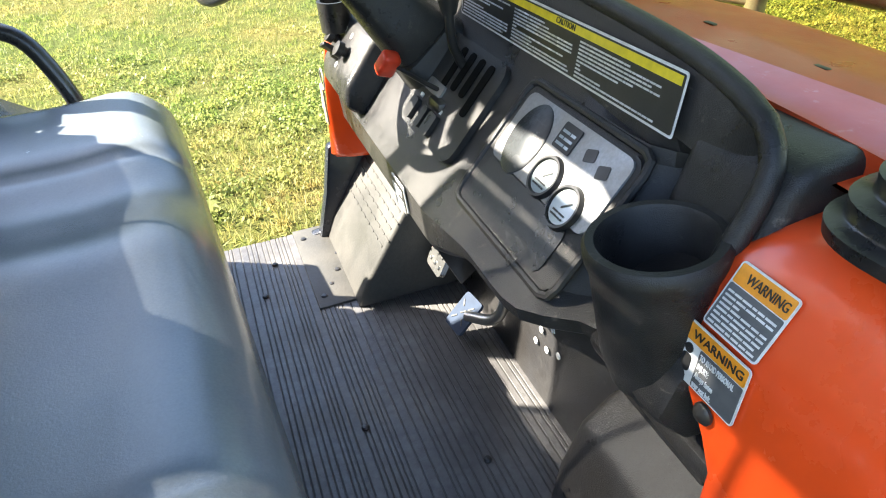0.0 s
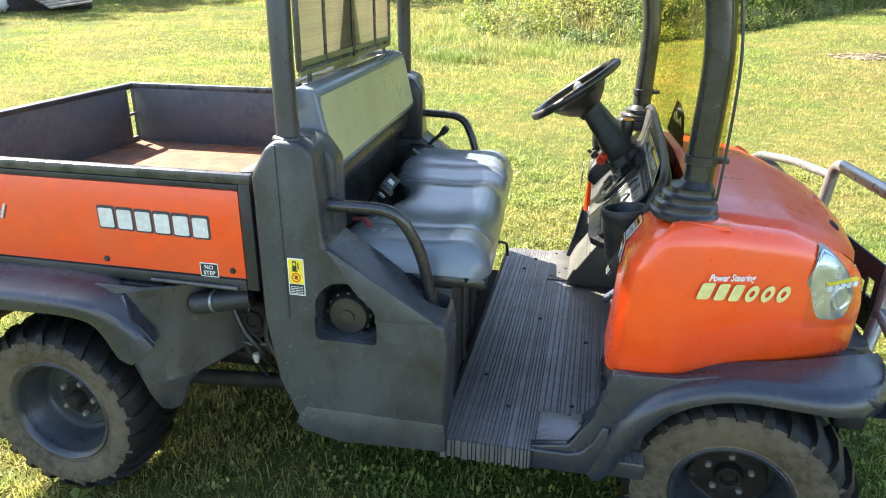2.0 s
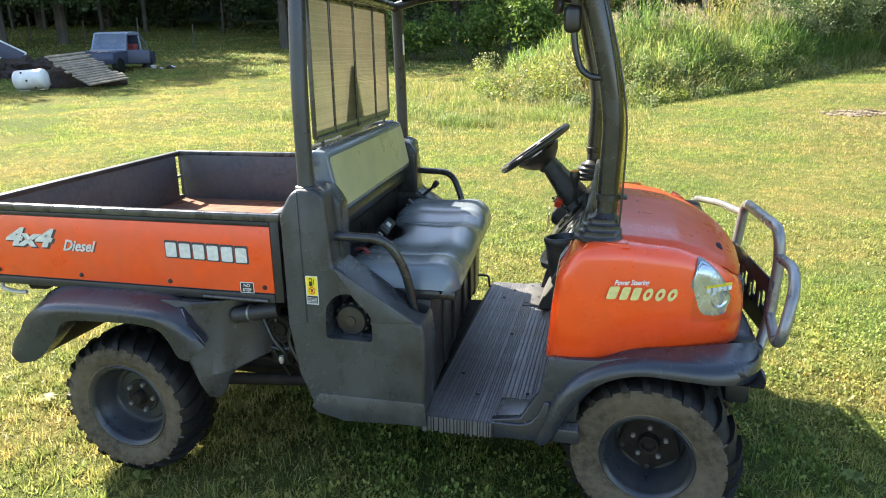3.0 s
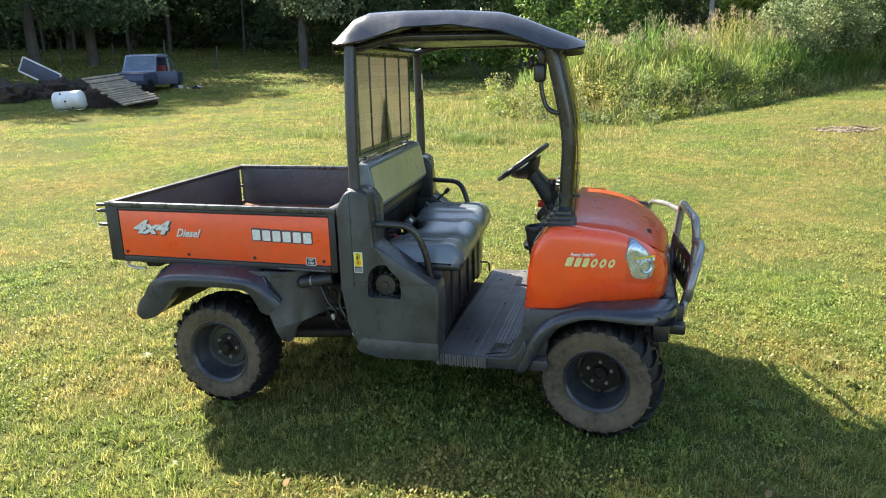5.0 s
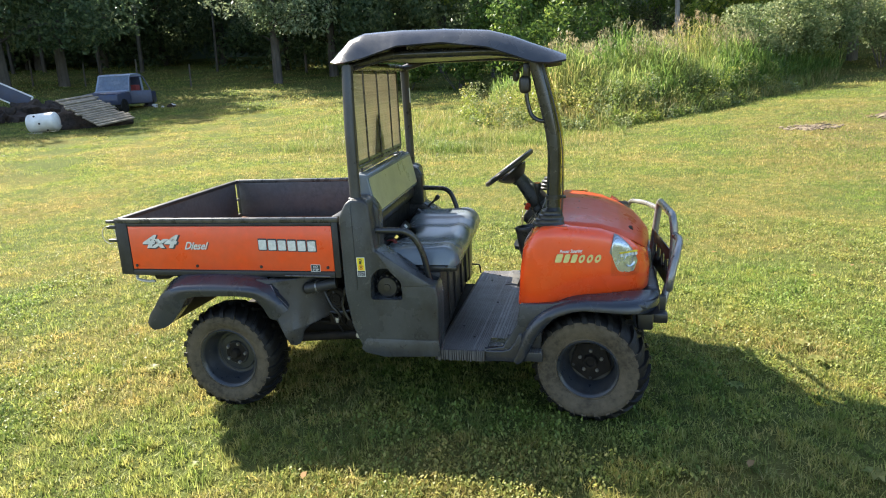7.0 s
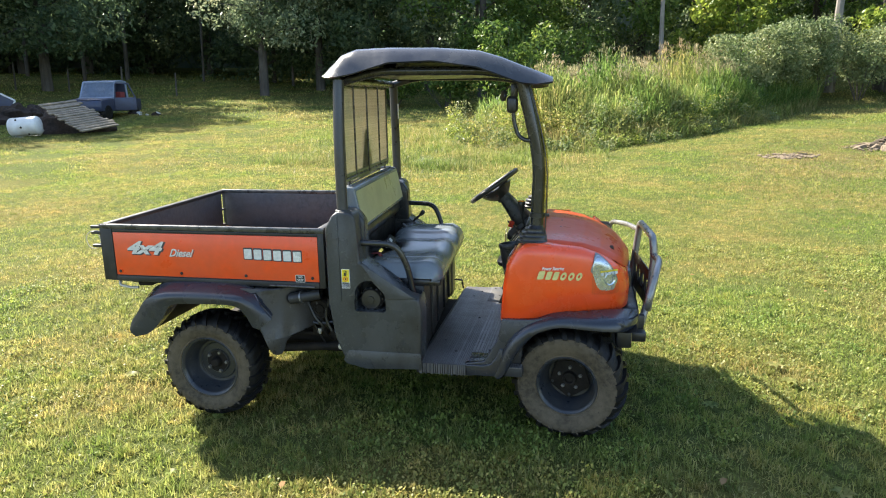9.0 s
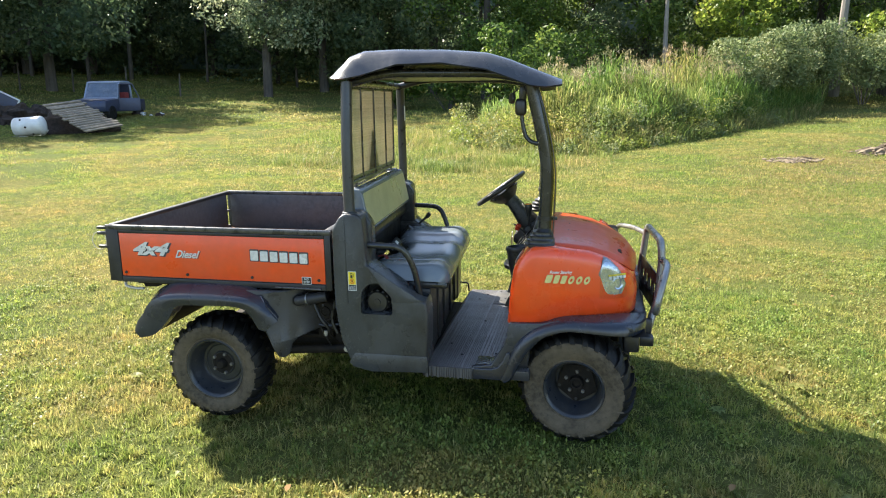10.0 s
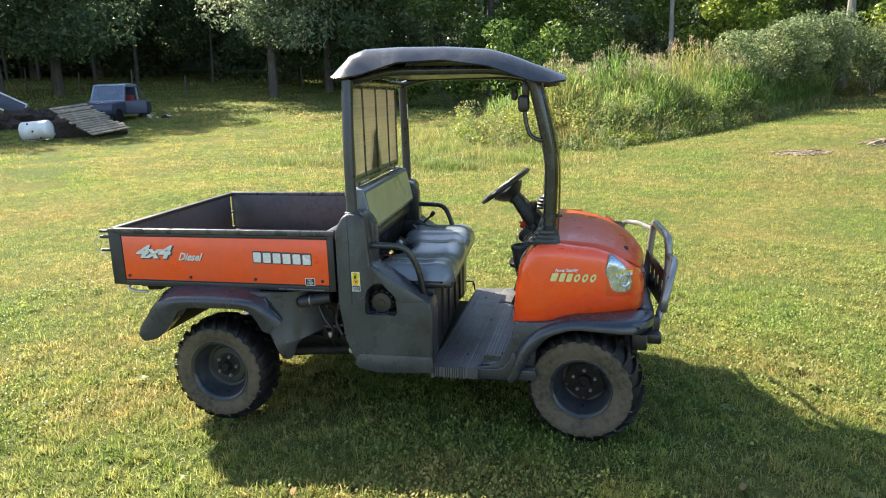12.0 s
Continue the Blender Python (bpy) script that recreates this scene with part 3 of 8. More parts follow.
    part("lettering", words("Diesel", 0.060, SIDE(-1.452, yl, 0.907), shear=0.5, squeeze=0.90, bold=0.0012), LETTER, floor, "small silver italic lettering reading Diesel")
    part("lettering_edge", words("4x4", 0.098, SIDE(-1.711, yl + 0.0007, 0.9135), shear=0.42, squeeze=1.42, bold=0.0055), LETTER_DARK, floor)
    part("lettering_edge", words("Diesel", 0.062, SIDE(-1.449, yl + 0.0007, 0.904), shear=0.5, squeeze=0.90), LETTER_DARK, floor)
    # the maker's mark, as six plain blocks
    for i in range(6):
        xa = -0.999 + i * 0.0563
        m = SIDE(xa, yl, 0.907 - i * 0.0014)
        dark = plate(m, -0.004, 0.050, -0.005, 0.062, 0.0010, 0.006)
        part("mark_edge", dark, LETTER_DARK, floor)
        m2 = SIDE(xa, yl - 0.0014, 0.907 - i * 0.0014)
        b = plate(m2, 0.0, 0.0440, 0.0, 0.054, 0.0008, 0.005)
        part("mark_block", b, LETTER, floor, "plain silver block of the maker's mark")
    m = SIDE(-0.709, yl, 0.7905)
    part("label_backing", plate(m, -0.0025, 0.0515, -0.0025, 0.0375, 0.0006, 0.003), WHITE, floor)
    part("label", plate(SIDE(-0.709, yl - 0.0007, 0.7905), 0, 0.049, 0, 0.035, 0.0008, 0.002), LABEL_BLACK, floor, "small black label reading NO STEP")
    part("lettering", words("NO\nSTEP", 0.0165, SIDE(-0.6845, yl - 0.0022, 0.7905 + 0.0205), squeeze=1.0, align="CENTER"), WHITE, floor)


def side_covers():
    """Moulded covers beside the seat, with the rear posts standing in them."""
    outline = [(-0.528, 1.085), (-0.488, 1.155), (-0.455, 1.178), (-0.385, 1.172), (-0.362, 1.15), (-0.350, 1.00), (-0.345, 0.915), (-0.090, 0.742), (-0.032, 0.725),
               (-0.022, 0.66), (-0.030, 0.345), (-0.33, 0.335), (-0.445, 0.365), (-0.500, 0.50), (-0.528, 0.69)]
    solid = prism(outline, 0.155, 0.335, 0.024, seg=4)
    hole = lathe([(0.0, -0.09), (0.078, -0.09), (0.084, 0.14), (0.0, 0.14)], 40, plane_at((-0.297, 0.23, 0.735), (1, 0, 0), (0, 0, 1)))
    low = box(-0.382, -0.212, 0.10, 0.300, 0.648, 0.72, 0.012)
    pocket = box(-0.110, -0.040, 0.252, 0.322, 0.66, 0.85, 0.012)
    solid = cut(solid, hole, low, pocket)
    near = part("side_cover", solid, COVER, car, "scuffed dark grey moulded side cover with a fuel filler recess")
    far = part("side_cover", mirror(prism(outline, 0.155, 0.335, 0.016, seg=3)), COVER, car)
    part("sill", prism([(-0.458, 0.375), (-0.425, 0.43), (-0.032, 0.432), (-0.026, 0.345), (-0.33, 0.330), (-0.435, 0.352)], 0.1532, 0.175, 0.003, seg=2), COVER, near, "raised lower sill of the cover")
    part("rib", prism([(-0.462, 1.165), (-0.455, 1.165), (-0.450, 0.70), (-0.457, 0.70)], 0.151, 0.160, 0.003), COVER, near)
    part("brow", prism([(-0.345, 0.905), (-0.330, 0.908), (-0.075, 0.745), (-0.045, 0.728), (-0.205, 0.72), (-0.225, 0.755), (-0.27, 0.80)], 0.148, 0.162, 0.006), COVER, near)
    inner = prism([(-0.44, 1.172), (-0.375, 1.165), (-0.335, 1.11), (-0.335, 0.90), (-0.44, 0.90)], 0.25, 0.345, 0.016, seg=3)
    both("inner_cover", inner, COVER, near)
    # fuel cap
    cap_m = plane_at((-0.303, 0.240, 0.702), (1, 0, 0), (0, 0, 1)) @ Matrix.Diagonal((1.1, 1.1, 1.0, 1))
    cap = lathe([(0.0001, 0.045), (0.016, 0.045), (0.017, 0.040), (0.046, 0.038), (0.052, 0.030), (0.056, 0.0), (0.056, -0.072)], 48, cap_m)
    for i in range(12):
        a = 2 * math.pi * i / 12
        k = box(-0.006, 0.006, 0.050, 0.058, -0.005, 0.028, 0.003)
        part("cap_rib", moved(k, cap_m @ Matrix.Rotation(a, 4, "Z")), BLACK, near)
    part("fuel_cap", cap, BLACK, near, "black ribbed screw-on fuel cap")
    # fuel label
    m = SIDE(-0.4460, 0.1543, 0.772) @ Matrix.Diagonal((0.86, 0.92, 1, 1))
    part("label_backing", plate(m, 0, 0.052, 0, 0.112, 0.0008, 0.003), WHITE, near)
    part("label", plate(m, 0.003, 0.049, 0.036, 0.109, 0.0008, 0.002, lift=0.001), YELLOW, near, "yellow fuel label with a pump sign")
    part("label_foot", plate(m, 0.003, 0.049, 0.003, 0.034, 0.0008, 0.002, lift=0.001), LABEL_BLACK, near)
    part("label_print", text_bars(m, 0.006, 0.046, 0.005, 0.031, 5, bar=0.28, seed=4, lift=0.002), WHITE, near)
    sign = plate(m, 0.016, 0.029, 0.076, 0.104, 0.0008, 0.001, lift=0.002)
    sign = plate(m, 0.013, 0.032, 0.073, 0.0755, 0.0008, 0, sign, 0.002)
    sign = plate(m, 0.033, 0.036, 0.080, 0.100, 0.0008, 0, sign, 0.002)
    part("pump_sign", sign, LABEL_BLACK, near)
    part("pump_window", plate(m, 0.0185, 0.0265, 0.092, 0.100, 0.0008, 0, lift=0.003), YELLOW, near)
    disc = lathe([(0.0115, 0.0), (0.0115, 0.0009), (0.0145, 0.0009), (0.0145, 0.0)], 28, m @ Matrix.Translation((0.026, 0.055, 0.0018)), close=True)
    part("ban_sign", disc, RED, near)
    part("ban_sign", plate(m @ Matrix.Translation((0.026, 0.055, 0)) @ Matrix.Rotation(radians(-45), 4, "Z"), -0.012, 0.012, -0.0012, 0.0012, 0.0008, 0, lift=0.002), RED, near)
    part("flame_sign", plate(m, 0.021, 0.031, 0.049, 0.061, 0.0006, 0.003, lift=0.0018), LABEL_BLACK, near)
    # hip rails
    arm = tube([(-0.40, 0.222, 1.003), (-0.168, 0.236, 0.997), (-0.112, 0.266, 0.88), (-0.074, 0.293, 0.655)], 0.0165, 16, 0.06)
    for a in both("hip_rail", arm, TUBE, car, "bent black tube beside the seat"):
        s = a.data.vertices[0].co.y + CY
        part("clamp", lathe([(0.024, -0.012), (0.026, 0), (0.024, 0.012), (0.016, 0.012), (0.016, -0.012)], 20, Matrix.Translation((-0.372, 0.222 if s < CY else 2 * CY - 0.222, 1.003)) @ Matrix.Rotation(radians(90), 4, "Y"), close=True), BLACK, a)


def seat():
    x1, y0, y1 = 0.068, 0.315, 1.495
    rows = []

    def bell(y, c, w):
        return math.exp(-((y - c) / w) ** 2)

    def step(y, c, w):
        return 1 / (1 + math.exp(-(y - c) / w))
    n = 84
    us = [0.0, 0.02, 0.06, 0.12, 0.2, 0.3, 0.4, 0.5, 0.6, 0.68, 0.76, 0.83, 0.88, 0.92, 0.955, 0.98, 1.0]
    for i in range(n + 1):
        v = i / n
        y = y0 + (y1 - y0) * v
        e = min(v, 1 - v) * (y1 - y0)
        side = 1 - max(0.0, 1 - e / 0.055) ** 2.6
        x0 = -0.372 + 0.105 * bell(y, 0.86, 0.17)
        zc = 0.852 + 0.014 * step(y, 1.20, 0.014) - 0.018 * bell(y, 1.08, 0.085) + 0.007 * bell(y, 0.905, 0.06) - 0.016 * bell(y, 0.70, 0.14) + 0.008 * step(-y, -0.475, 0.022)
        zc -= 0.006 * (bell(y, 1.185, 0.010) + bell(y, 0.50, 0.012))
        xe = x1 - 0.055 * max(0.0, 1 - e / 0.065) ** 2.2
        zc += 0.018
        row = [(x0 + 0.02, y, 0.778)]
        for u in us:
            d = (1 - u) * (xe - x0)
            front = 1 - max(0.0, 1 - d / 0.085) ** 2.2
            back = 1 - 0.5 * max(0.0, 1 - u * (xe - x0) / 0.05) ** 2
            k = side * front * back
            roll = 0.009 * bell(u, 0.80, 0.13) - 0.003 * u
            row.append((x0 + (xe - x0) * u, y, 0.794 + (zc + roll - 0.794) * max(k, 0.0) ** 0.5))
        row.append((xe - 0.010, y, 0.778))
        rows.append(row)
    b = grid(rows)
    bmesh.ops.holes_fill(b, edges=[e for e in b.edges if len(e.link_faces) == 1], sides=0)
    x0 = -0.36
    cushion = part("seat_cushion", b, VINYL, car, "scuffed grey vinyl bench seat cushion with moulded folds", 60)
    part("seat_pan", box(x0 + 0.02, x1 - 0.012, y0 + 0.022, y1 - 0.022, 0.748, 0.786, 0.014), BLACK, cushion, "black seat pan edge")
    base = box(-0.40, -0.035, 0.335, 1.505, 0.375, 0.750, 0.012)
    part("seat_base", base, PLASTIC, car, "dark plastic box under the seat")
    for y in (0.55, 0.78, 1.06, 1.29):
        part("base_rib", box(-0.038, -0.022, y, y + 0.035, 0.40, 0.72, 0.006), PLASTIC, car)
    part("release_hook", tube([(0.0, 1.40, 0.50), (0.055, 1.40, 0.50), (0.062, 1.40, 0.44)], 0.006, 8, 0.015), BLACK, car)
    # backrest: a padded block with the sunlit lawn's reflection painted on its front
    prof = [(-0.373, 1.045), (-0.366, 1.062), (-0.408, 1.262), (-0.420, 1.274), (-0.462, 1.278), (-0.474, 1.268), (-0.446, 1.062), (-0.440, 1.042)]
    back = prism(prof, 0.345, 1.475, 0.018, seg=4)
    rest = part("backrest", back, VINYL, car, "padded grey vinyl bench backrest, lawn reflection painted on its front", 60)
    # thin plate that carries the painted reflection of the lawn
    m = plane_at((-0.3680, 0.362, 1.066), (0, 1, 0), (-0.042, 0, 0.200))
    part("front_reflection", plate(m, 0.0, 1.096, 0.004, 0.190, 0.0035, 0.020), VINYL_REFLECTION, rest, "vinyl front with the lawn reflection painted into its yellowish colour")
    shelf = prism([(-0.402, 0.965), (-0.392, 1.00), (-0.398, 1.030), (-0.44, 1.040), (-0.47, 1.03), (-0.47, 0.78), (-0.445, 0.78), (-0.432, 0.94)], 0.36, 1.48, 0.006)
    part("rear_shelf", shelf, BLACK, car, "dark panel between seat and backrest")
    part("seat_tray", box(-0.44, -0.20, 0.34, 1.50, 0.735, 0.765, 0.006), BLACK, car)
    both("shelf_post", box(-0.455, -0.415, 0.338, 0.372, 0.95, 1.17, 0.008), PLASTIC, car)
    # belts
    for y, tilt in ((0.83, 38), (0.90, -30), (1.34, 24)):
        bk = box(-0.025, 0.025, -0.013, 0.013, 0.0, 0.075, 0.006)
        moved(bk, pose(-0.372, y, 0.840, tilt, 42, 8))
        buckle = part("belt_buckle", bk, BLACK, car, "black seat belt buckle with white tag")
        tg = box(-0.012, 0.012, -0.0165, 0.0165, 0.036, 0.052, 0.001)
        moved(tg, pose(-0.371, y, 0.841, tilt, 42, 8))
        part("tag", tg, WHITE, buckle)
    part("belt", tube([(-0.37, 0.80, 0.87), (-0.345, 0.70, 0.885), (-0.352, 0.60, 0.88), (-0.37, 0.48, 0.90)], 0.019, 10, flat=0.14), BLACK, car, "slack black seat belt")
    part("belt", tube([(-0.34, 0.42, 0.90), (-0.30, 0.40, 0.91), (-0.28, 0.37, 0.90)], 0.010, 8, flat=0.4), MAROON, car, "faded red belt end")
    lever = tube([(-0.33, 1.50, 0.86), (-0.29, 1.515, 0.90), (-0.25, 1.52, 0.935)], 0.008, 8)
    lv = part("side_lever", lever, BLACK, car, "short black hand lever")
    part("knob", lathe([(0.0001, 0.03), (0.013, 0.026), (0.016, 0.010), (0.012, -0.012), (0.0001, -0.014)], 14, pose(-0.245, 1.52, 0.94, 0, 40, 0)), BLACK, lv)
    part("lever_plate", box(-0.39, -0.28, 1.475, 1.50, 0.845, 0.885, 0.004), FRAME_STEEL, car)


def cab_frame():
    both_posts = tube([(-0.438, 0.205, 1.10), (-0.440, 0.212, 1.50), (-0.438, 0.245, 1.83)], 0.029, 18, step=0.05)
    for p_ in both("rear_post", both_posts, POST, car, "upright grey rear post of the roll frame"):
        yy = 0.205 if p_.data.vertices[0].co.y < 0 else 2 * CY - 0.205
        part("collar", lathe([(0.029, 0.0), (0.040, 0.0), (0.038, 0.006), (0.030, 0.009)], 20, Matrix.Translation((-0.438, yy, 1.172))), POST, p_)
    pillar = tube([(0.560, 0.352, 1.02), (0.565, 0.350, 1.20), (0.570, 0.350, 1.37), (0.555, 0.346, 1.50), (0.520, 0.340, 1.66), (0.478, 0.340, 1.84)], 0.034, 18, step=0.03)
    for p_ in both("front_pillar", pillar, TUBE, car, "bent black front pillar of the roll frame"):
        yy = 0.351 if p_.data.vertices[0].co.y < 0 else 2 * CY - 0.351
        part("strap", lathe([(0.034, -0.012), (0.038, -0.010), (0.038, 0.010), (0.034, 0.012)], 20, Matrix.Translation((0.563, yy, 1.145))), BLACK, p_)
        part("clip", box(0.59, 0.625, yy - 0.012, yy + 0.012, 1.138, 1.152, 0.003), BLACK, p_)
        # rubber bellows at the foot
        rings = []
        for h, r in ((0.0, 0.100), (0.012, 0.101), (0.016, 0.092), (0.020, 0.090), (0.032, 0.091), (0.036, 0.080), (0.040, 0.078), (0.052, 0.079), (0.056, 0.066), (0.060, 0.064), (0.072, 0.064), (0.076, 0.050), (0.088, 0.044), (0.090, 0.036)):
            k = (0.10 - r) / 0.06
            rings.append([(0.540 + 0.022 * k + r * 0.78 * math.copysign(abs(math.cos(a)) ** 0.75, math.cos(a)), yy + (0.006 if yy < CY else -0.006) * (1 - k) + r * 0.84 * math.copysign(abs(math.sin(a)) ** 0.75, math.sin(a)), 1.006 + h) for a in np.linspace(0, 2 * math.pi, 49)[:-1]])
        part("boot", grid(rings, close_u=True), BLACK, car, "black ribbed rubber boot round the pillar's foot", 60)
    for y in (0.325, 2 * CY - 0.325):
        part("roof_bar", tube([(0.478, y, 1.825), (0.30, y, 1.862), (-0.25, y, 1.872), (-0.44, y, 1.825)], 0.022, 12, 0.08), TUBE, car)
    for x, z in ((0.478, 1.83), (-0.44, 1.83)):
        part("cross_bar", tube([(x, 0.33, z), (x, 2 * CY - 0.33, z)], 0.022, 12), TUBE, car)
    # grab handle and mirror by the driver's pillar
    part("grab_handle", tube([(0.455, 0.345, 1.775), (0.438, 0.36, 1.72), (0.440, 0.36, 1.62), (0.462, 0.36, 1.545), (0.50, 0.345, 1.520), (0.545, 0.33, 1.522)], 0.0105, 12, 0.05), TUBE, car, "black bent grab handle")
    part("handle_knuckle", box(0.405, 0.462, 0.335, 0.385, 1.655, 1.740, 0.020, seg=3), BLACK, car, "black clamp block")
    part("handle_knuckle", box(0.425, 0.462, 0.345, 0.375, 1.73, 1.80, 0.010), BLACK, car)
    mir = part("mirror", lathe([(0.0001, 0.006), (0.036, 0.005), (0.040, 0.0), (0.036, -0.012), (0.0001, -0.018)], 24, plane_at((0.385, 0.40, 1.74), (0.3, -1, 0), (0.1, 0, 1)) @ Matrix.Diagonal((1.0, 0.7, 1, 1))), BLACK, car, "small black mirror")
    part("stem", tube([(0.395, 0.40, 1.765), (0.42, 0.37, 1.785), (0.44, 0.36, 1.78)], 0.004, 8), BLACK, mir)


def canopy():
    """Moulded plastic roof with drooping edges."""
    top = [(-0.525, 1.862), (-0.50, 1.895), (-0.455, 1.925), (-0.435, 1.952), (-0.35, 1.980), (-0.17, 1.984), (0.05, 1.978), (0.27, 1.958), (0.38, 1.925), (0.48, 1.884), (0.555, 1.856), (0.63, 1.828)]
    low = [(-0.525, 1.852), (-0.50, 1.845), (-0.455, 1.845), (-0.435, 1.846), (-0.35, 1.860), (-0.17, 1.908), (0.05, 1.912), (0.27, 1.878), (0.38, 1.838), (0.48, 1.800), (0.555, 1.792), (0.63, 1.803)]
    xs = np.linspace(-0.525, 0.63, 60)
    zt = np.interp(xs, *zip(*top))
    zl = np.interp(xs, *zip(*low))
    rows = []
    for x, a, b in zip(xs, zt, zl):
        row = []
        half = 0.725 - 0.05 * max(0, (x - 0.45) / 0.18) ** 2 - 0.05 * max(0, (-x - 0.45) / 0.08) ** 2
        for v in np.linspace(-1, 1, 61):
            w = abs(v)
            k = 1 - min(1, max(0, (w - 0.86) / 0.14)) ** 1.8
            rib = 0.010 * (math.exp(-((w - 0.60) / 0.06) ** 4)) - 0.008 * math.exp(-((w - 0.83) / 0.02) ** 2)
            zz = b + (a - b) * k + rib * (1 - abs(x) / 0.9)
            row.append((x + 0.13 * max(0.0, (-x - 0.25) / 0.275) * min(1.0, max(0.0, (v - 0.05) / 0.35)), CY + half * v, zz))
        rows.append(row)
    b = grid(rows)
    part("roof", thick(b, 0.010), ROOF, car, "dark moulded plastic canopy roof, shiny with age", 50)
    part("roof_liner", box(-0.36, 0.30, 0.36, 1.48, 1.858, 1.872, 0.006), BLACK, car)


def rear_screen():
    """Perforated guard behind the heads, with a slow-vehicle triangle on it."""
    x, ya, yb, za, zb = -0.472, 0.405, 1.470, 1.315, 1.815
    fr = tube([(x, ya, za), (x, yb, za), (x, yb, zb), (x, ya, zb), (x, ya, za + 0.001)], 0.009, 8, bend=0.015)
    screen = part("rear_screen", fr, TUBE, car, "framed wire mesh guard behind the seats")
    part("lower_bar", box(x - 0.006, x + 0.006, ya, yb, za - 0.02, za + 0.022, 0.003), OLIVE, screen, "flat olive lower bar")
    n, m_, zm = 190, 79, 1.80
    part("mesh_edge", tube([(x, ya, zm), (x, yb, zm)], 0.004, 8), TUBE, screen)
    b = bmesh.new()
    for i in range(1, n):
        y = ya + (yb - ya) * i / n
        vs = [b.verts.new((x, y + d, z)) for z in (za, zm) for d in (-0.0019, 0.0019)]
        b.faces.new((vs[0], vs[1], vs[3], vs[2]))
    for j in range(1, m_):
        z = za + (zm - za) * j / m_
        vs = [b.verts.new((x + 0.0008, y, z + d)) for y in (ya, yb) for d in (-0.0019, 0.0019)]
        b.faces.new((vs[0], vs[1], vs[3], vs[2]))
    bmesh.ops.solidify(b, geom=b.faces[:] + b.edges[:] + b.verts[:], thickness=0.0006)
    tagged(part("wire_mesh", b, WIRE, screen, "fine woven wire mesh"), kind="stuff")
    for y in (0.62, 0.92, 1.22):
        part("upright", tube([(x + 0.006, y, za), (x + 0.006, y, zb)], 0.0055, 8), TUBE, screen)
    tri = prism([(-0.165, 1.275), (0.165, 1.275), (0.030, 1.575), (-0.030, 1.575)], 0, 0.003, 0.0)
    moved(tri, Matrix.Translation((x - 0.016, CY, 0)) @ Matrix.Rotation(radians(90), 4, "Z"))
    part("slow_vehicle_sign", tri, OLIVE, screen, "back of a triangular slow-vehicle sign")
    part("sign_bolt", lathe([(0.0001, 0.012), (0.010, 0.010), (0.012, 0)], 12, plane_at((x + 0.01, CY, 1.315), (0, -1, 0), (0, 0, 1))), BLACK, screen)
    for y in (0.48, 1.38):
        part("bracket", tube([(x, y, za - 0.01), (x + 0.002, y, za - 0.05), (x - 0.03, y + 0.02, za - 0.055)], 0.007, 8, 0.012), BLACK, screen)
    part("support_bar", tube([(-0.475, 0.28, 1.262), (-0.515, 0.40, 1.266), (-0.53, 1.44, 1.266), (-0.475, 1.56, 1.262)], 0.012, 10, 0.05), TUBE, car)
    part("support_bar", tube([(-0.475, 0.28, 1.235), (-0.53, 0.42, 1.236)], 0.010, 10), TUBE, car)
    part("warning_strip", box(-0.408, -0.405, 2 * CY - 0.27, 2 * CY - 0.245, 1.60, 1.70, 0.001), WHITE, car)


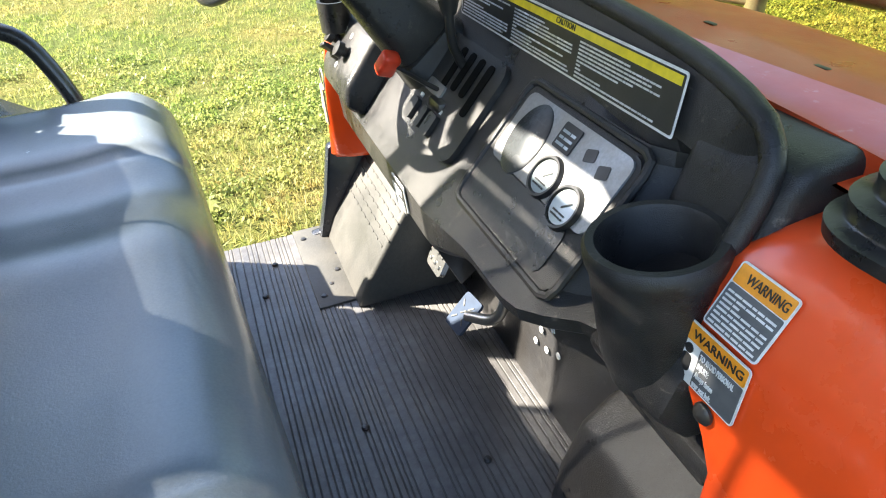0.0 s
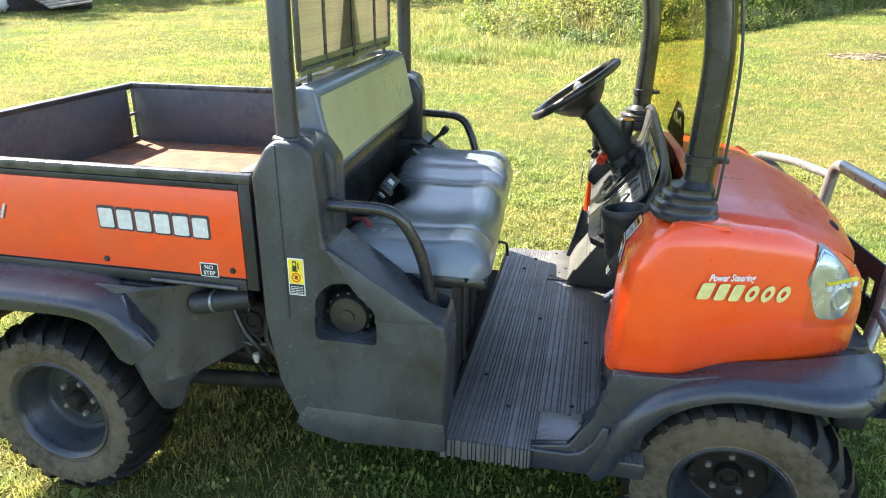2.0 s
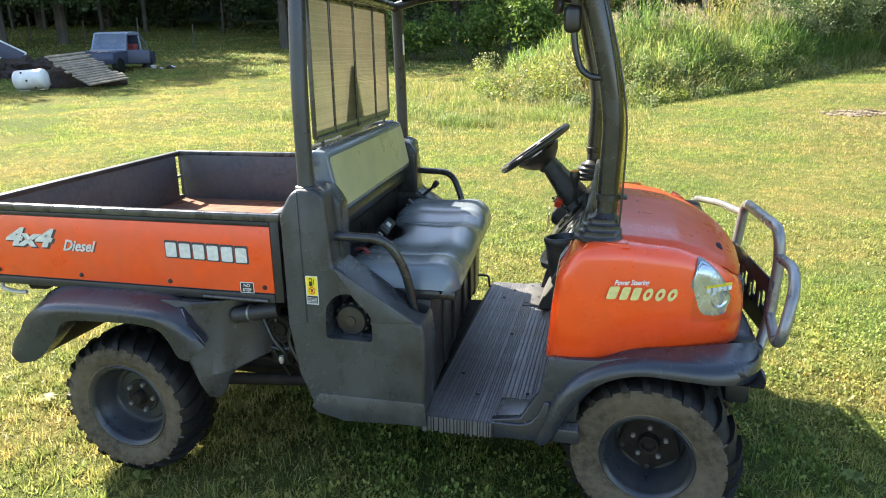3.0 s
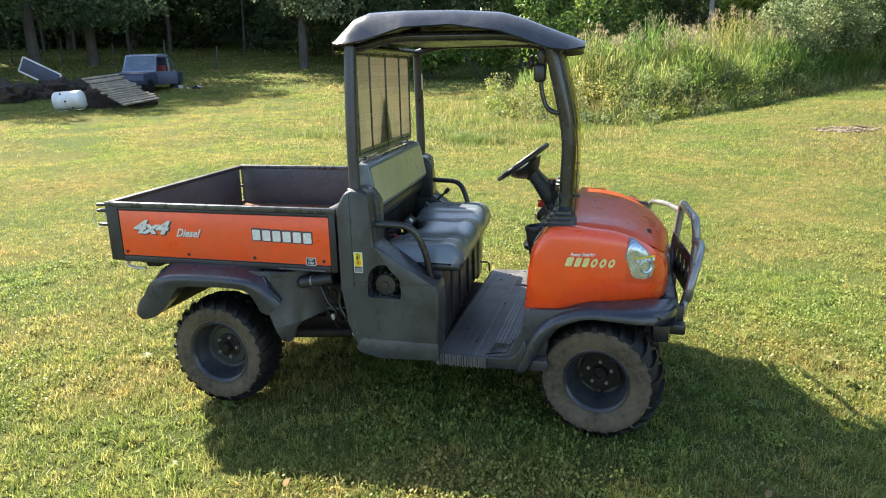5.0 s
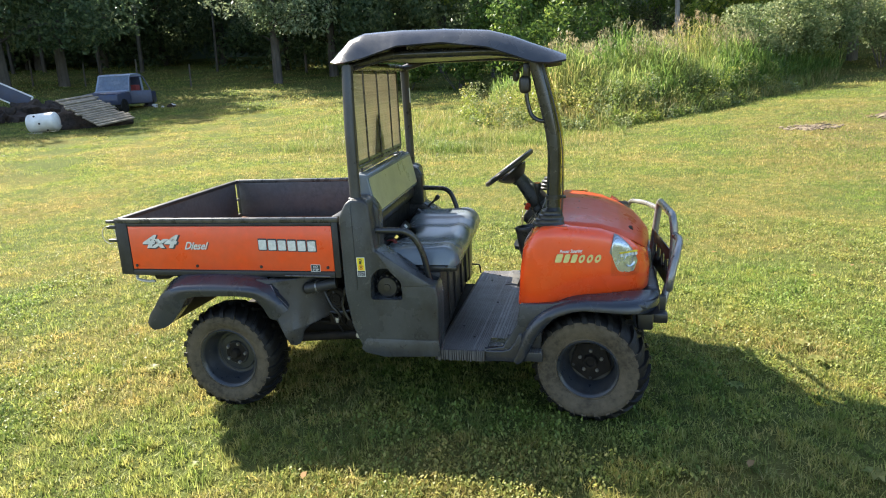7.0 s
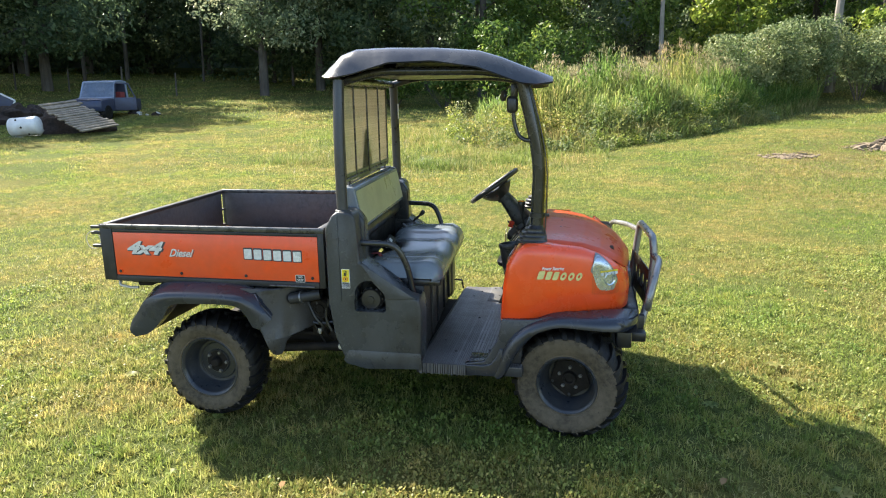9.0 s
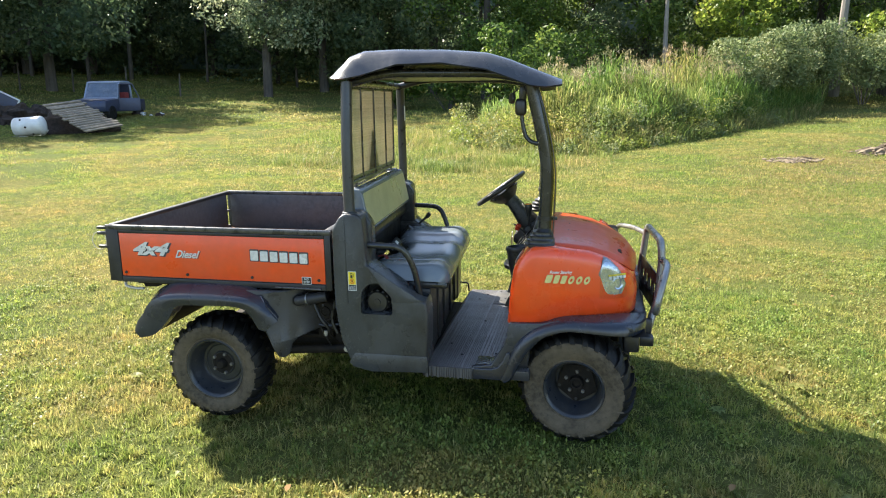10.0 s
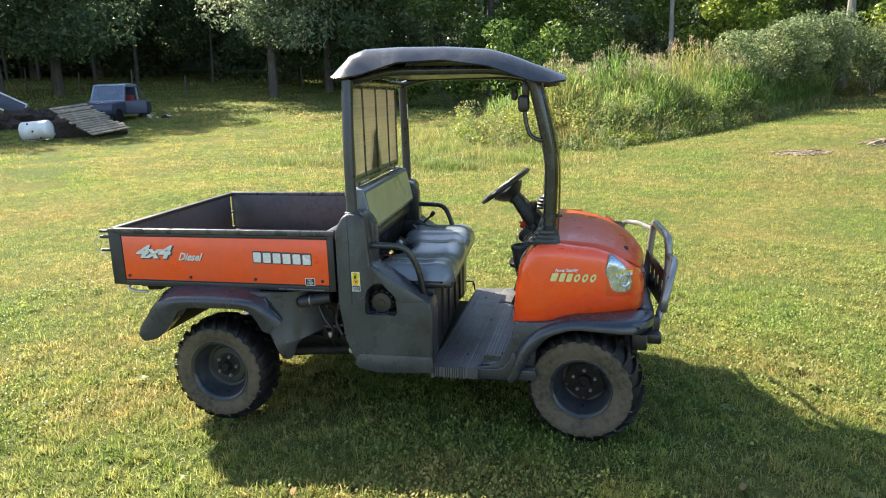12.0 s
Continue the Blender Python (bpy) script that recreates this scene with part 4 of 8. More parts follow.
def hood():
    """Front body: side shells, lid and nose."""
    plan = [(0.374, 0.49), (0.373, 0.42), (0.373, 0.34), (0.374, 0.275), (0.380, 0.243), (0.396, 0.220), (0.425, 0.209), (0.478, 0.207), (0.53, 0.212), (0.60, 0.230), (0.68, 0.254), (0.77, 0.288), (0.835, 0.317), (0.90, 0.351), (0.955, 0.390),
            (0.994, 0.434), (1.017, 0.488), (1.030, 0.56), (1.038, 0.68), (1.045, 0.80), (1.048, 0.92)]
    plan = [Vector((p.x, p.y, 0)) for p in curve_points([(x, y, 0) for x, y in plan], 0.025)]
    n = len(plan)
    rows = []
    for i, p in enumerate(plan):
        t = (plan[min(i + 1, n - 1)] - plan[max(i - 1, 0)]).normalized()
        inward = Vector((-t.y, t.x, 0))
        if inward.dot(Vector((0.70, CY, 0)) - p) < 0:
            inward = -inward
        zt = float(np.interp(p.x, [0.37, 0.40, 0.46, 0.62, 0.80, 0.90, 0.97, 1.02, 1.048], [1.002, 1.005, 1.012, 1.014, 0.985, 0.945, 0.908, 0.87, 0.838]))
        if i < n // 2 and p.x < 0.39:
            zt = min(zt, float(np.interp(p.y, [0.40, 0.46, 0.50], [1.002, 0.99, 0.95])))
        zb = float(np.interp(p.x, [0.37, 0.54, 0.64, 0.72, 0.89, 1.05], [0.606, 0.612, 0.640, 0.644, 0.637, 0.633]))
        r = float(np.interp(p.x, [0.37, 0.40, 0.44, 0.5, 0.75, 1.0], [0.040, 0.045, 0.048, 0.048, 0.055, 0.07]))
        rear = min(1.0, max(0.0, (0.56 - p.x) / 0.186))
        waist = zb + (zt - zb) * 0.45
        col = [p + inward * 0.05 + Vector((0, 0, zb + 0.004)), p + inward * 0.012 + Vector((0, 0, zb)), p + Vector((0, 0, zb + 0.010)), p - inward * 0.004 + Vector((0, 0, waist))]
        for k in range(1, 7):
            col.append(p + inward * (0.008 * (k / 6) ** 2 - 0.004) + Vector((0, 0, waist + (zt - r - waist) * k / 6)))
        for k in range(1, 6):
            a = math.pi / 2 * k / 5
            col.append(p + inward * (0.004 + r * (1 - math.cos(a))) + Vector((0, 0, zt - r + r * math.sin(a))))
        col.append(p + inward * (r + (0.012 if i < n // 3 else 0.15)) + Vector((0, 0, zt + 0.001)))
        if i >= n // 3:
            mx = max(0.60, min(p.x, 0.97))
            col.append(Vector((mx, CY, float(np.interp(mx, [0.58, 0.68, 0.79, 0.88, 0.97], [0.985, 0.985, 0.97, 0.94, 0.90])))))
        else:
            col.append(Vector((0.62 - rear * 0.075, max(p.y, 0.25), zt)))
        for q in col:
            if i < n // 2 and p.x < 0.39:
                q.y = min(q.y, float(np.interp(q.z, [0.79, 0.87], [0.405, 0.49])))
            q.x += rear * float(np.interp(q.z, [0.61, 0.80, 0.845, 0.905, 0.955, 1.0], [0.0, 0.020, 0.026, 0.032, 0.060, 0.085]))
        rows.append(col)
    shell = grid(rows)
    twin = mirror(shell)
    for v in twin.verts:
        v.co.z -= 0.085 * max(0.0, min(1.0, (v.co.z - 0.86) / 0.14))
        if v.co.x < 0.47:
            v.co.x += 0.12 * min(1.0, max(0.0, (1.575 - v.co.y) / 0.04))
        v.co.x -= 0.10 * max(0.0, (v.co.y - CY) / 0.68) * min(1.0, max(0.0, (0.90 - v.co.x) / 0.45))
    shell = joined(shell, twin)
    bmesh.ops.remove_doubles(shell, verts=shell.verts, dist=0.001)
    body = part("front_body", shell, ORANGE, car, "glossy orange front body with headlights", 60)
    part("cowl_back", box(0.565, 0.70, 0.42, 2 * CY - 0.42, 0.95, 1.004, 0.010), ORANGE, body)
    # lid
    xs = np.linspace(0.552, 1.042, 40)
    at = [0.585, 0.68, 0.79, 0.88, 0.95, 0.995, 1.022, 1.042]
    zc = np.interp(xs, at, [1.042, 1.038, 1.020, 0.988, 0.957, 0.922, 0.889, 0.860])
    hw = np.interp(xs, at, [0.612, 0.602, 0.562, 0.514, 0.462, 0.402, 0.320, 0.13])
    ze = np.interp(xs, at, [1.020, 1.012, 0.993, 0.957, 0.916, 0.876, 0.849, 0.838])
    rows = []
    for x, c, h, e in zip(xs, zc, hw, ze):
        rows.append([(x, CY + h * v, e + (c - e) * (1 - abs(v) ** 2.8) - 0.034 * max(0.0, v) - (0.022 if abs(v) > 0.999 else 0)) for v in np.linspace(-1, 1, 61)])
    rows.insert(0, [(x - 0.002, y, z - 0.045) for x, y, z in rows[0]])
    lid = part("hood_lid", thick(grid(rows), 0.006), ORANGE_LID, body, "dull reddish orange hood lid", 50)
    for yv in (0.62, 0.80):
        part("vent_slot", box(0.660, 0.668, yv, yv + 0.020, 1.022, (1.0365 if yv < 0.7 else 1.0405), 0.002), BLACK, lid)
    part("grille", box(0.985, 1.047, 0.62, 2 * CY - 0.62, 0.70, 0.80, 0.010), BLACK, body)
    # headlights, one each side, laid on the body's curve
    run = [0.0]
    for a, b_ in zip(plan, plan[1:]):
        run.append(run[-1] + (b_ - a).length)
    sa = float(np.interp(0.832, [p.x for p in plan[10:]], run[10:]))
    sb = float(np.interp(0.968, [p.x for p in plan[10:]], run[10:]))

    def drop(x, z):
        """How far the shell has curved inwards at a height."""
        h = max(0.0, z - float(np.interp(x, [0.80, 0.90, 0.97, 1.02], [0.985, 0.945, 0.908, 0.87])) + 0.06)
        return 0.06 - math.sqrt(max(0.06 ** 2 - min(h, 0.055) ** 2, 0.0))

    def skin(out, shrink, ripple=0.0):
        rows = []
        for k in range(17):
            s = k / 16
            q = shrink + s * (1 - 2 * shrink)
            d = sa + (sb - sa) * q
            p = Vector((float(np.interp(d, run, [v.x for v in plan])), float(np.interp(d, run, [v.y for v in plan])), 0))
            e = Vector((float(np.interp(d + 0.01, run, [v.x for v in plan])), float(np.interp(d + 0.01, run, [v.y for v in plan])), 0))
            nrm = Vector(((e - p).y, -(e - p).x, 0)).normalized()
            hi = float(np.interp(q, [0, 0.05, 0.12, 0.24, 0.36, 0.6, 0.85, 1.0], [0.870, 0.915, 0.940, 0.950, 0.940, 0.900, 0.845, 0.795]))
            lo = float(np.interp(q, [0, 0.5, 0.9, 1.0], [0.747, 0.738, 0.737, 0.745]))
            hi, lo = hi - shrink * 0.16, lo + shrink * 0.16
            bow = 1 - (2 * s - 1) ** 4
            rows.append([p + nrm * (out * (0.35 + 0.65 * bow * (1 - (2 * w - 1) ** 4)) + ripple * math.sin(k * 2.6) * math.cos(w * 14) - drop(p.x, lo + (hi - lo) * w)) + Vector((0, 0, lo + (hi - lo) * w)) for w in np.linspace(0, 1, 13)])
        return grid(rows)
    ds = sa + (sb - sa) * 0.60
    cp = Vector((float(np.interp(ds, run, [v.x for v in plan])), float(np.interp(ds, run, [v.y for v in plan])), 0.835))
    al = Vector((float(np.interp(ds + 0.02, run, [v.x for v in plan])), float(np.interp(ds + 0.02, run, [v.y for v in plan])), 0.835)) - cp
    al.normalize()
    for s in (0, 1):
        face = plane_at(cp + Vector((al.y, -al.x, 0)) * 0.001, al, (0, 0, 1))
        bowl = lathe([(0, 0.004), (0.014, 0.002), (0.026, 0.004), (0.032, 0.007), (0.035, 0.006), (0.035, 0.0)], 28, face @ Matrix.Translation((0.008, -0.018, 0)))
        small = lathe([(0, 0.002), (0.010, 0.002), (0.016, 0.005), (0.018, 0.0)], 22, face @ Matrix.Translation((-0.022, 0.050, -0.004)))
        # yellow bar added to paint a yellowish reflection within the lamp
        bar = plate(face, -0.052, 0.052, 0.022, 0.030, 0.006, 0.002)
        teeth = None
        for k in range(5):
            teeth = plate(face, -0.048 + k * 0.021, -0.034 + k * 0.021, 0.006, 0.021, 0.007, 0.003, teeth)
        lamp = None
        for nm, bm, mt in (("headlight", skin(0.005, 0.03), REFLECTOR), ("lens", skin(0.020, 0.0), LENS), ("surround", skin(0.003, -0.035), GUARD), ("bowl", bowl, REFLECTOR), ("small_bowl", small, REFLECTOR), ("yellow_reflection", bar, YELLOW), ("visor_tooth", teeth, WHITE)):
            ob = part(nm, mirror(bm) if s else bm, mt, car if lamp is None else lamp, "clear headlight with a faceted reflector" if lamp is None else "")
            lamp = lamp or ob
    # side lettering: small italic words above a model mark drawn as blocks
    def on_side(x, z):
        return plane_at((x, float(np.interp(x, [0.50, 0.58, 0.68, 0.77, 0.835], [0.1985, 0.2145, 0.2465, 0.2825, 0.315])) - 0.0004, z), (0.27, 0.092, -0.012), (0, 0, 1))
    part("lettering", words("Power Steering", 0.0245, on_side(0.588, 0.888), shear=0.3, squeeze=0.74, bold=0.0004), WHITE, body, "white italic lettering reading Power Steering")
    x = 0.563
    for i, w in enumerate((0.042, 0.036, 0.036, 0.040, 0.040, 0.040)):
        m = on_side(x, 0.842 - i * 0.0035) @ Matrix(((1, 0.28, 0, 0), (0, 1, 0, 0), (0, 0, 1, 0), (0, 0, 0, 1)))
        if i < 3:
            b = plate(m, 0, w - 0.009, 0.0, 0.042, 0.0012, 0.006)
        else:
            b = lathe([(0.006, 0), (0.006, 0.0012), (0.0145, 0.0012), (0.0145, 0)], 24, m @ Matrix.Translation((0.016, 0.021, 0)) @ Matrix.Diagonal((1.05, 1.45, 1, 1)), close=True)
        part("model_mark", b, GOLD, body, "plain pale gold shape of the model mark")
        x += w * 0.96
    # warning labels on the rear edge of the near side
    upper, lower = plane_at((0.4025, 0.462, 0.907), (0, -1, 0), (0.64, 0, 1)), plane_at((0.3925, 0.476, 0.846), (0, -1, 0), (0.15, 0, 1))
    for m, (a, b_, c, d), top, seed in ((upper, (0.0, 0.064, 0.003, 0.066), 0.046, 3), (lower, (0.0, 0.080, 0.0, 0.061), 0.042, 7)):
        lab = part("warning_label", plate(m, a, b_, c, d, 0.0012, 0.004), WHITE, body, "worn orange and grey warning label with small print")
        part("label_head", plate(m, a + 0.002, b_ - 0.002, top, d - 0.002, 0.0006, 0.002, lift=0.0012), LABEL_ORANGE, lab)
        part("lettering", words("WARNING", (d - top) * 0.62, m @ Matrix.Translation((a + 0.014, top + 0.005, 0.0022)), squeeze=(b_ - a - 0.018) / ((d - top) * 0.62 * 4.9)), LABEL_BLACK, lab)
        if seed == 3:
            part("label_body", plate(m, a + 0.002, b_ - 0.002, c + 0.002, top - 0.001, 0.0006, 0.002, lift=0.0012), LABEL_GREY, lab)
            part("label_print", text_bars(m, a + 0.005, b_ - 0.005, c + 0.004, top - 0.004, 8, seed=seed, lift=0.0020), WHITE, lab)
        else:
            part("label_body", plate(m, a + 0.026, b_ - 0.002, c + 0.002, top - 0.001, 0.0006, 0.002, lift=0.0012), LABEL_GREY, lab)
            for i, w_ in enumerate(("TO AVOID PERSONAL", "INJURY:", "Always fasten", "your seat belt.")):
                part("lettering", words(w_, 0.0085, m @ Matrix.Translation((a + 0.028, top - 0.010 - i * 0.0095, 0.0022)), squeeze=0.50), WHITE, lab)
            part("sign", lathe([(0.0001, 0.001), (0.005, 0.001), (0.005, 0)], 14, m @ Matrix.Translation((a + 0.013, top - 0.008, 0.0012))), LABEL_BLACK, lab)
            part("sign", plate(m, a + 0.007, a + 0.019, c + 0.010, top - 0.014, 0.0006, 0.004, lift=0.0012), LABEL_BLACK, lab)
    part("screw", lathe([(0.0001, 0.006), (0.007, 0.005), (0.011, 0.001), (0.011, -0.002)], 18, plane_at((0.3905, 0.428, 0.832), (0, -1, 0), (0, 0, 1))), BLACK, body)


def windscreen():
    path = [(0.606, 1.055), (0.612, 1.20), (0.613, 1.37), (0.596, 1.50), (0.560, 1.66), (0.515, 1.815)]
    pts = [(p.x, p.z) for p in curve_points([(x, 0, z) for x, z in path], 0.03)]
    rows = []
    for x, z in pts:
        rows.append([(x + 0.010 * (1 - (2 * v - 1) ** 4) - 0.012 * abs(2 * v - 1) ** 12, 0.312 + (2 * CY - 0.624) * v, z) for v in np.linspace(0, 1, 25)])
    ws = part("windscreen", grid(rows), SCREEN, car, "yellowed clear plastic windscreen", 60)
    part("edge_trim", tube([(x - 0.004, 0.314, z) for x, z in pts], 0.0035, 6), BLACK, ws)
    m = plane_at((0.6225, 1.02, 1.085), (0, -1, 0), (0.0, 0, 1))
    st = bmesh.new()
    poly = [(-0.20, -0.03), (0.13, -0.03), (0.095, 0.065), (0.02, 0.090), (-0.07, 0.092)]
    st.faces.new([st.verts.new((x, y, 0)) for x, y in poly])
    bmesh.ops.solidify(st, geom=st.faces[:] + st.edges[:] + st.verts[:], thickness=0.001)
    moved(st, m)
    part("sticker", st, LABEL_BLACK, ws, "black sticker with a yellow script mark")
    zig = [m @ Vector((-0.085 + i * 0.018, 0.026 + (0.034 if i % 2 else 0.0) * (1 - 0.3 * (i % 3)), 0.002)) for i in range(9)]
    part("script_mark", tube([tuple(p) for p in zig], 0.0026, 6), GOLD, ws)


for skew, build in ((0.05, cargo_bed), (0.07, side_covers), (0.07, seat), (0.07, cab_frame), (0.07, canopy), (0.07, rear_screen), (0.0, hood), (0.07, windscreen)):
    SKEW[0] = skew
    build()
SKEW[0] = 0.0


def fenders():
    # front: a flat panel below the orange body and a rolled lip over the wheel
    panel = [(0.20, 0.325), (0.20, 0.385), (0.300, 0.40), (0.372, 0.52), (0.392, 0.631), (0.55, 0.638), (0.64, 0.658), (0.99, 0.645), (1.00, 0.62), (0.94, 0.615), (0.67, 0.60), (0.54, 0.55), (0.45, 0.43), (0.395, 0.325)]
    for f in both("front_fender", prism(panel, 0.185, 0.215, 0.006), FENDER, car, "dark scuffed plastic front wheel arch"):
        far = f.data.vertices[0].co.y > 0
        lip_low = [(0.375, 0.318), (0.405, 0.335), (0.455, 0.440), (0.545, 0.560), (0.67, 0.613), (0.80, 0.610), (0.93, 0.600), (1.02, 0.590), (1.066, 0.606)]
        lip_top = [(0.352, 0.330), (0.378, 0.395), (0.430, 0.520), (0.525, 0.606), (0.655, 0.653), (0.80, 0.656), (0.93, 0.654), (1.015, 0.647), (1.066, 0.632)]
        def dense(pts):
            return [(p.x, p.z) for p in curve_points([(x, 0, z) for x, z in pts], 0.04)]
        n = 36
        lo = [(np.interp(t, np.linspace(0, 1, len(dense(lip_low))), [a for a, _ in dense(lip_low)]), np.interp(t, np.linspace(0, 1, len(dense(lip_low))), [b for _, b in dense(lip_low)])) for t in np.linspace(0, 1, n)]
        hi = [(np.interp(t, np.linspace(0, 1, len(dense(lip_top))), [a for a, _ in dense(lip_top)]), np.interp(t, np.linspace(0, 1, len(dense(lip_top))), [b for _, b in dense(lip_top)])) for t in np.linspace(0, 1, n)]
        rows = []
        for i, ((xa, za), (xb, zb)) in enumerate(zip(lo, hi)):
            s = i / (n - 1)
            inn = 0.235 + 0.20 * max(0, (s - 0.45) / 0.55) ** 1.5
            yo = 0.152 + 0.018 * max(0, 1 - s / 0.3) + 0.20 * max(0, (s - 0.72) / 0.28) ** 2.2
            rows.append([(xa, yo + 0.10, za + 0.004), (xa, yo + 0.012, za), (xa + (xb - xa) * 0.15, yo, za + (zb - za) * 0.12), (xa + (xb - xa) * 0.55, yo, za + (zb - za) * 0.55), (xa + (xb - xa) * 0.85, yo + 0.014, za + (zb - za) * 0.88), (xb, yo + 0.04, zb), (xb, max(yo + 0.05, inn), zb + 0.004)])
        lip = thick(grid(rows), -0.006)
        part("lip", mirror(lip) if far else lip, FENDER, f, "rolled lip of the wheel arch, scraped at the edge", 60)
        liner = [(x * 0.995, z) for x, z in lo]
        rows = [[(x, y, z - 0.004) for y in (0.20, 0.30, 0.50)] for x, z in liner]
        lin = grid(rows)
        part("wheel_liner", mirror(lin) if far else lin, CHASSIS, f)
    # corner steps where the floor meets the arches
    stepc = prism([(0.208, 0.322), (0.208, 0.3805), (0.300, 0.3815), (0.335, 0.392), (0.362, 0.425), (0.382, 0.475), (0.40, 0.475), (0.40, 0.322)], 0.1735, 0.36, 0.006, seg=3)
    both("corner_step", stepc, FENDER, car, "scuffed plastic corner step")
    both("arch_shelf", box(-1.08, -0.80, 0.172, 0.36, 0.726, 0.747, 0.005), FLAP, car)
    # rear arch with mud flap
    low = [(-1.640, 0.476), (-1.565, 0.493), (-1.510, 0.533), (-1.452, 0.601), (-1.420, 0.655), (-1.370, 0.675), (-1.239, 0.681), (-1.073, 0.683), (-0.985, 0.663), (-0.942, 0.605), (-0.920, 0.566), (-0.885, 0.556)]
    brow = [(-1.668, 0.507), (-1.645, 0.560), (-1.605, 0.606), (-1.575, 0.655), (-1.525, 0.694), (-1.450, 0.715), (-1.300, 0.724), (-1.100, 0.723), (-0.980, 0.712), (-0.900, 0.676), (-0.850, 0.640), (-0.818, 0.606)]
    inner = [(-1.700, 0.515), (-1.685, 0.560), (-1.655, 0.615), (-1.615, 0.675), (-1.550, 0.728), (-1.471, 0.757), (-1.300, 0.765), (-1.100, 0.763), (-0.980, 0.748), (-0.910, 0.704), (-0.862, 0.655), (-0.830, 0.612)]
    n = 44
    def even(pts):
        q = [(p.x, p.z) for p in curve_points([(x, 0, z) for x, z in pts], 0.03)]
        t = np.linspace(0, 1, len(q))
        return [(float(np.interp(s, t, [a for a, _ in q])), float(np.interp(s, t, [b for _, b in q]))) for s in np.linspace(0, 1, n)]
    rows = []
    for (xa, za), (xb, zb), (xc, zc) in zip(even(low), even(brow), even(inner)):
        depth = 0.144 * (1 - 0.88 * min(1.0, max(0.0, (xb + 0.97) / 0.10)))
        row = [(xa, 0.20 if xa < -1.0 else 0.095, za + 0.012), (xa, 0.084, za + 0.002), (xa, 0.073, za), (xa + (xb - xa) * 0.45, 0.067, za + (zb - za) * 0.45), (xa + (xb - xa) * 0.82, 0.070, za + (zb - za) * 0.82)]
        for f in (0.0, 0.10, 0.25, 0.45, 0.62, 0.68, 0.74, 1.0):
            row.append((xb + (xc - xb) * f, 0.076 + depth * f, zb + (zc - zb) * math.sin(f * math.pi / 2) + (0.004 if 0.65 < f < 0.9 else 0.0)))
        rows.append(row + [(xc, 0.46 if xc < -0.98 else 0.10 + depth, zc + 0.004)])
    arch = thick(grid(rows), -0.006)
    for f in both("rear_fender", arch, FENDER, car, "dark plastic rear wheel arch, dusty and scraped"):
        far = f.data.vertices[0].co.y > 0
        flap = prism([(-0.945, 0.60), (-1.02, 0.752), (-0.64, 0.752), (-0.65, 0.515), (-0.713, 0.497), (-0.75, 0.487), (-0.770, 0.467), (-0.778, 0.424), (-0.788, 0.403), (-0.806, 0.396), (-0.827, 0.406), (-0.852, 0.453), (-0.890, 0.545)], 0.078, 0.088, 0.004)
        bmesh.ops.subdivide_edges(flap, edges=[e for e in flap.edges if e.calc_length() > 0.06], cuts=4, use_grid_fill=True)
        for v in flap.verts:
            # turned in towards the engine, with a fold along its lower tongue
            v.co.y += 0.8 * max(0.0, v.co.x + 0.835) + 0.8 * max(0.0, v.co.x + 0.785) + 0.35 * max(0.0, v.co.z - 0.58)
        part("mud_flap", mirror(flap) if far else flap, FLAP, f, "muddy dark plastic splash guard behind the arch")
        rows = [[(x, y, z - 0.002) for y in (0.10, 0.34, 0.60)] for x, z in even(low)]
        lin = grid(rows)
        part("wheel_liner", mirror(lin) if far else lin, CHASSIS, f)


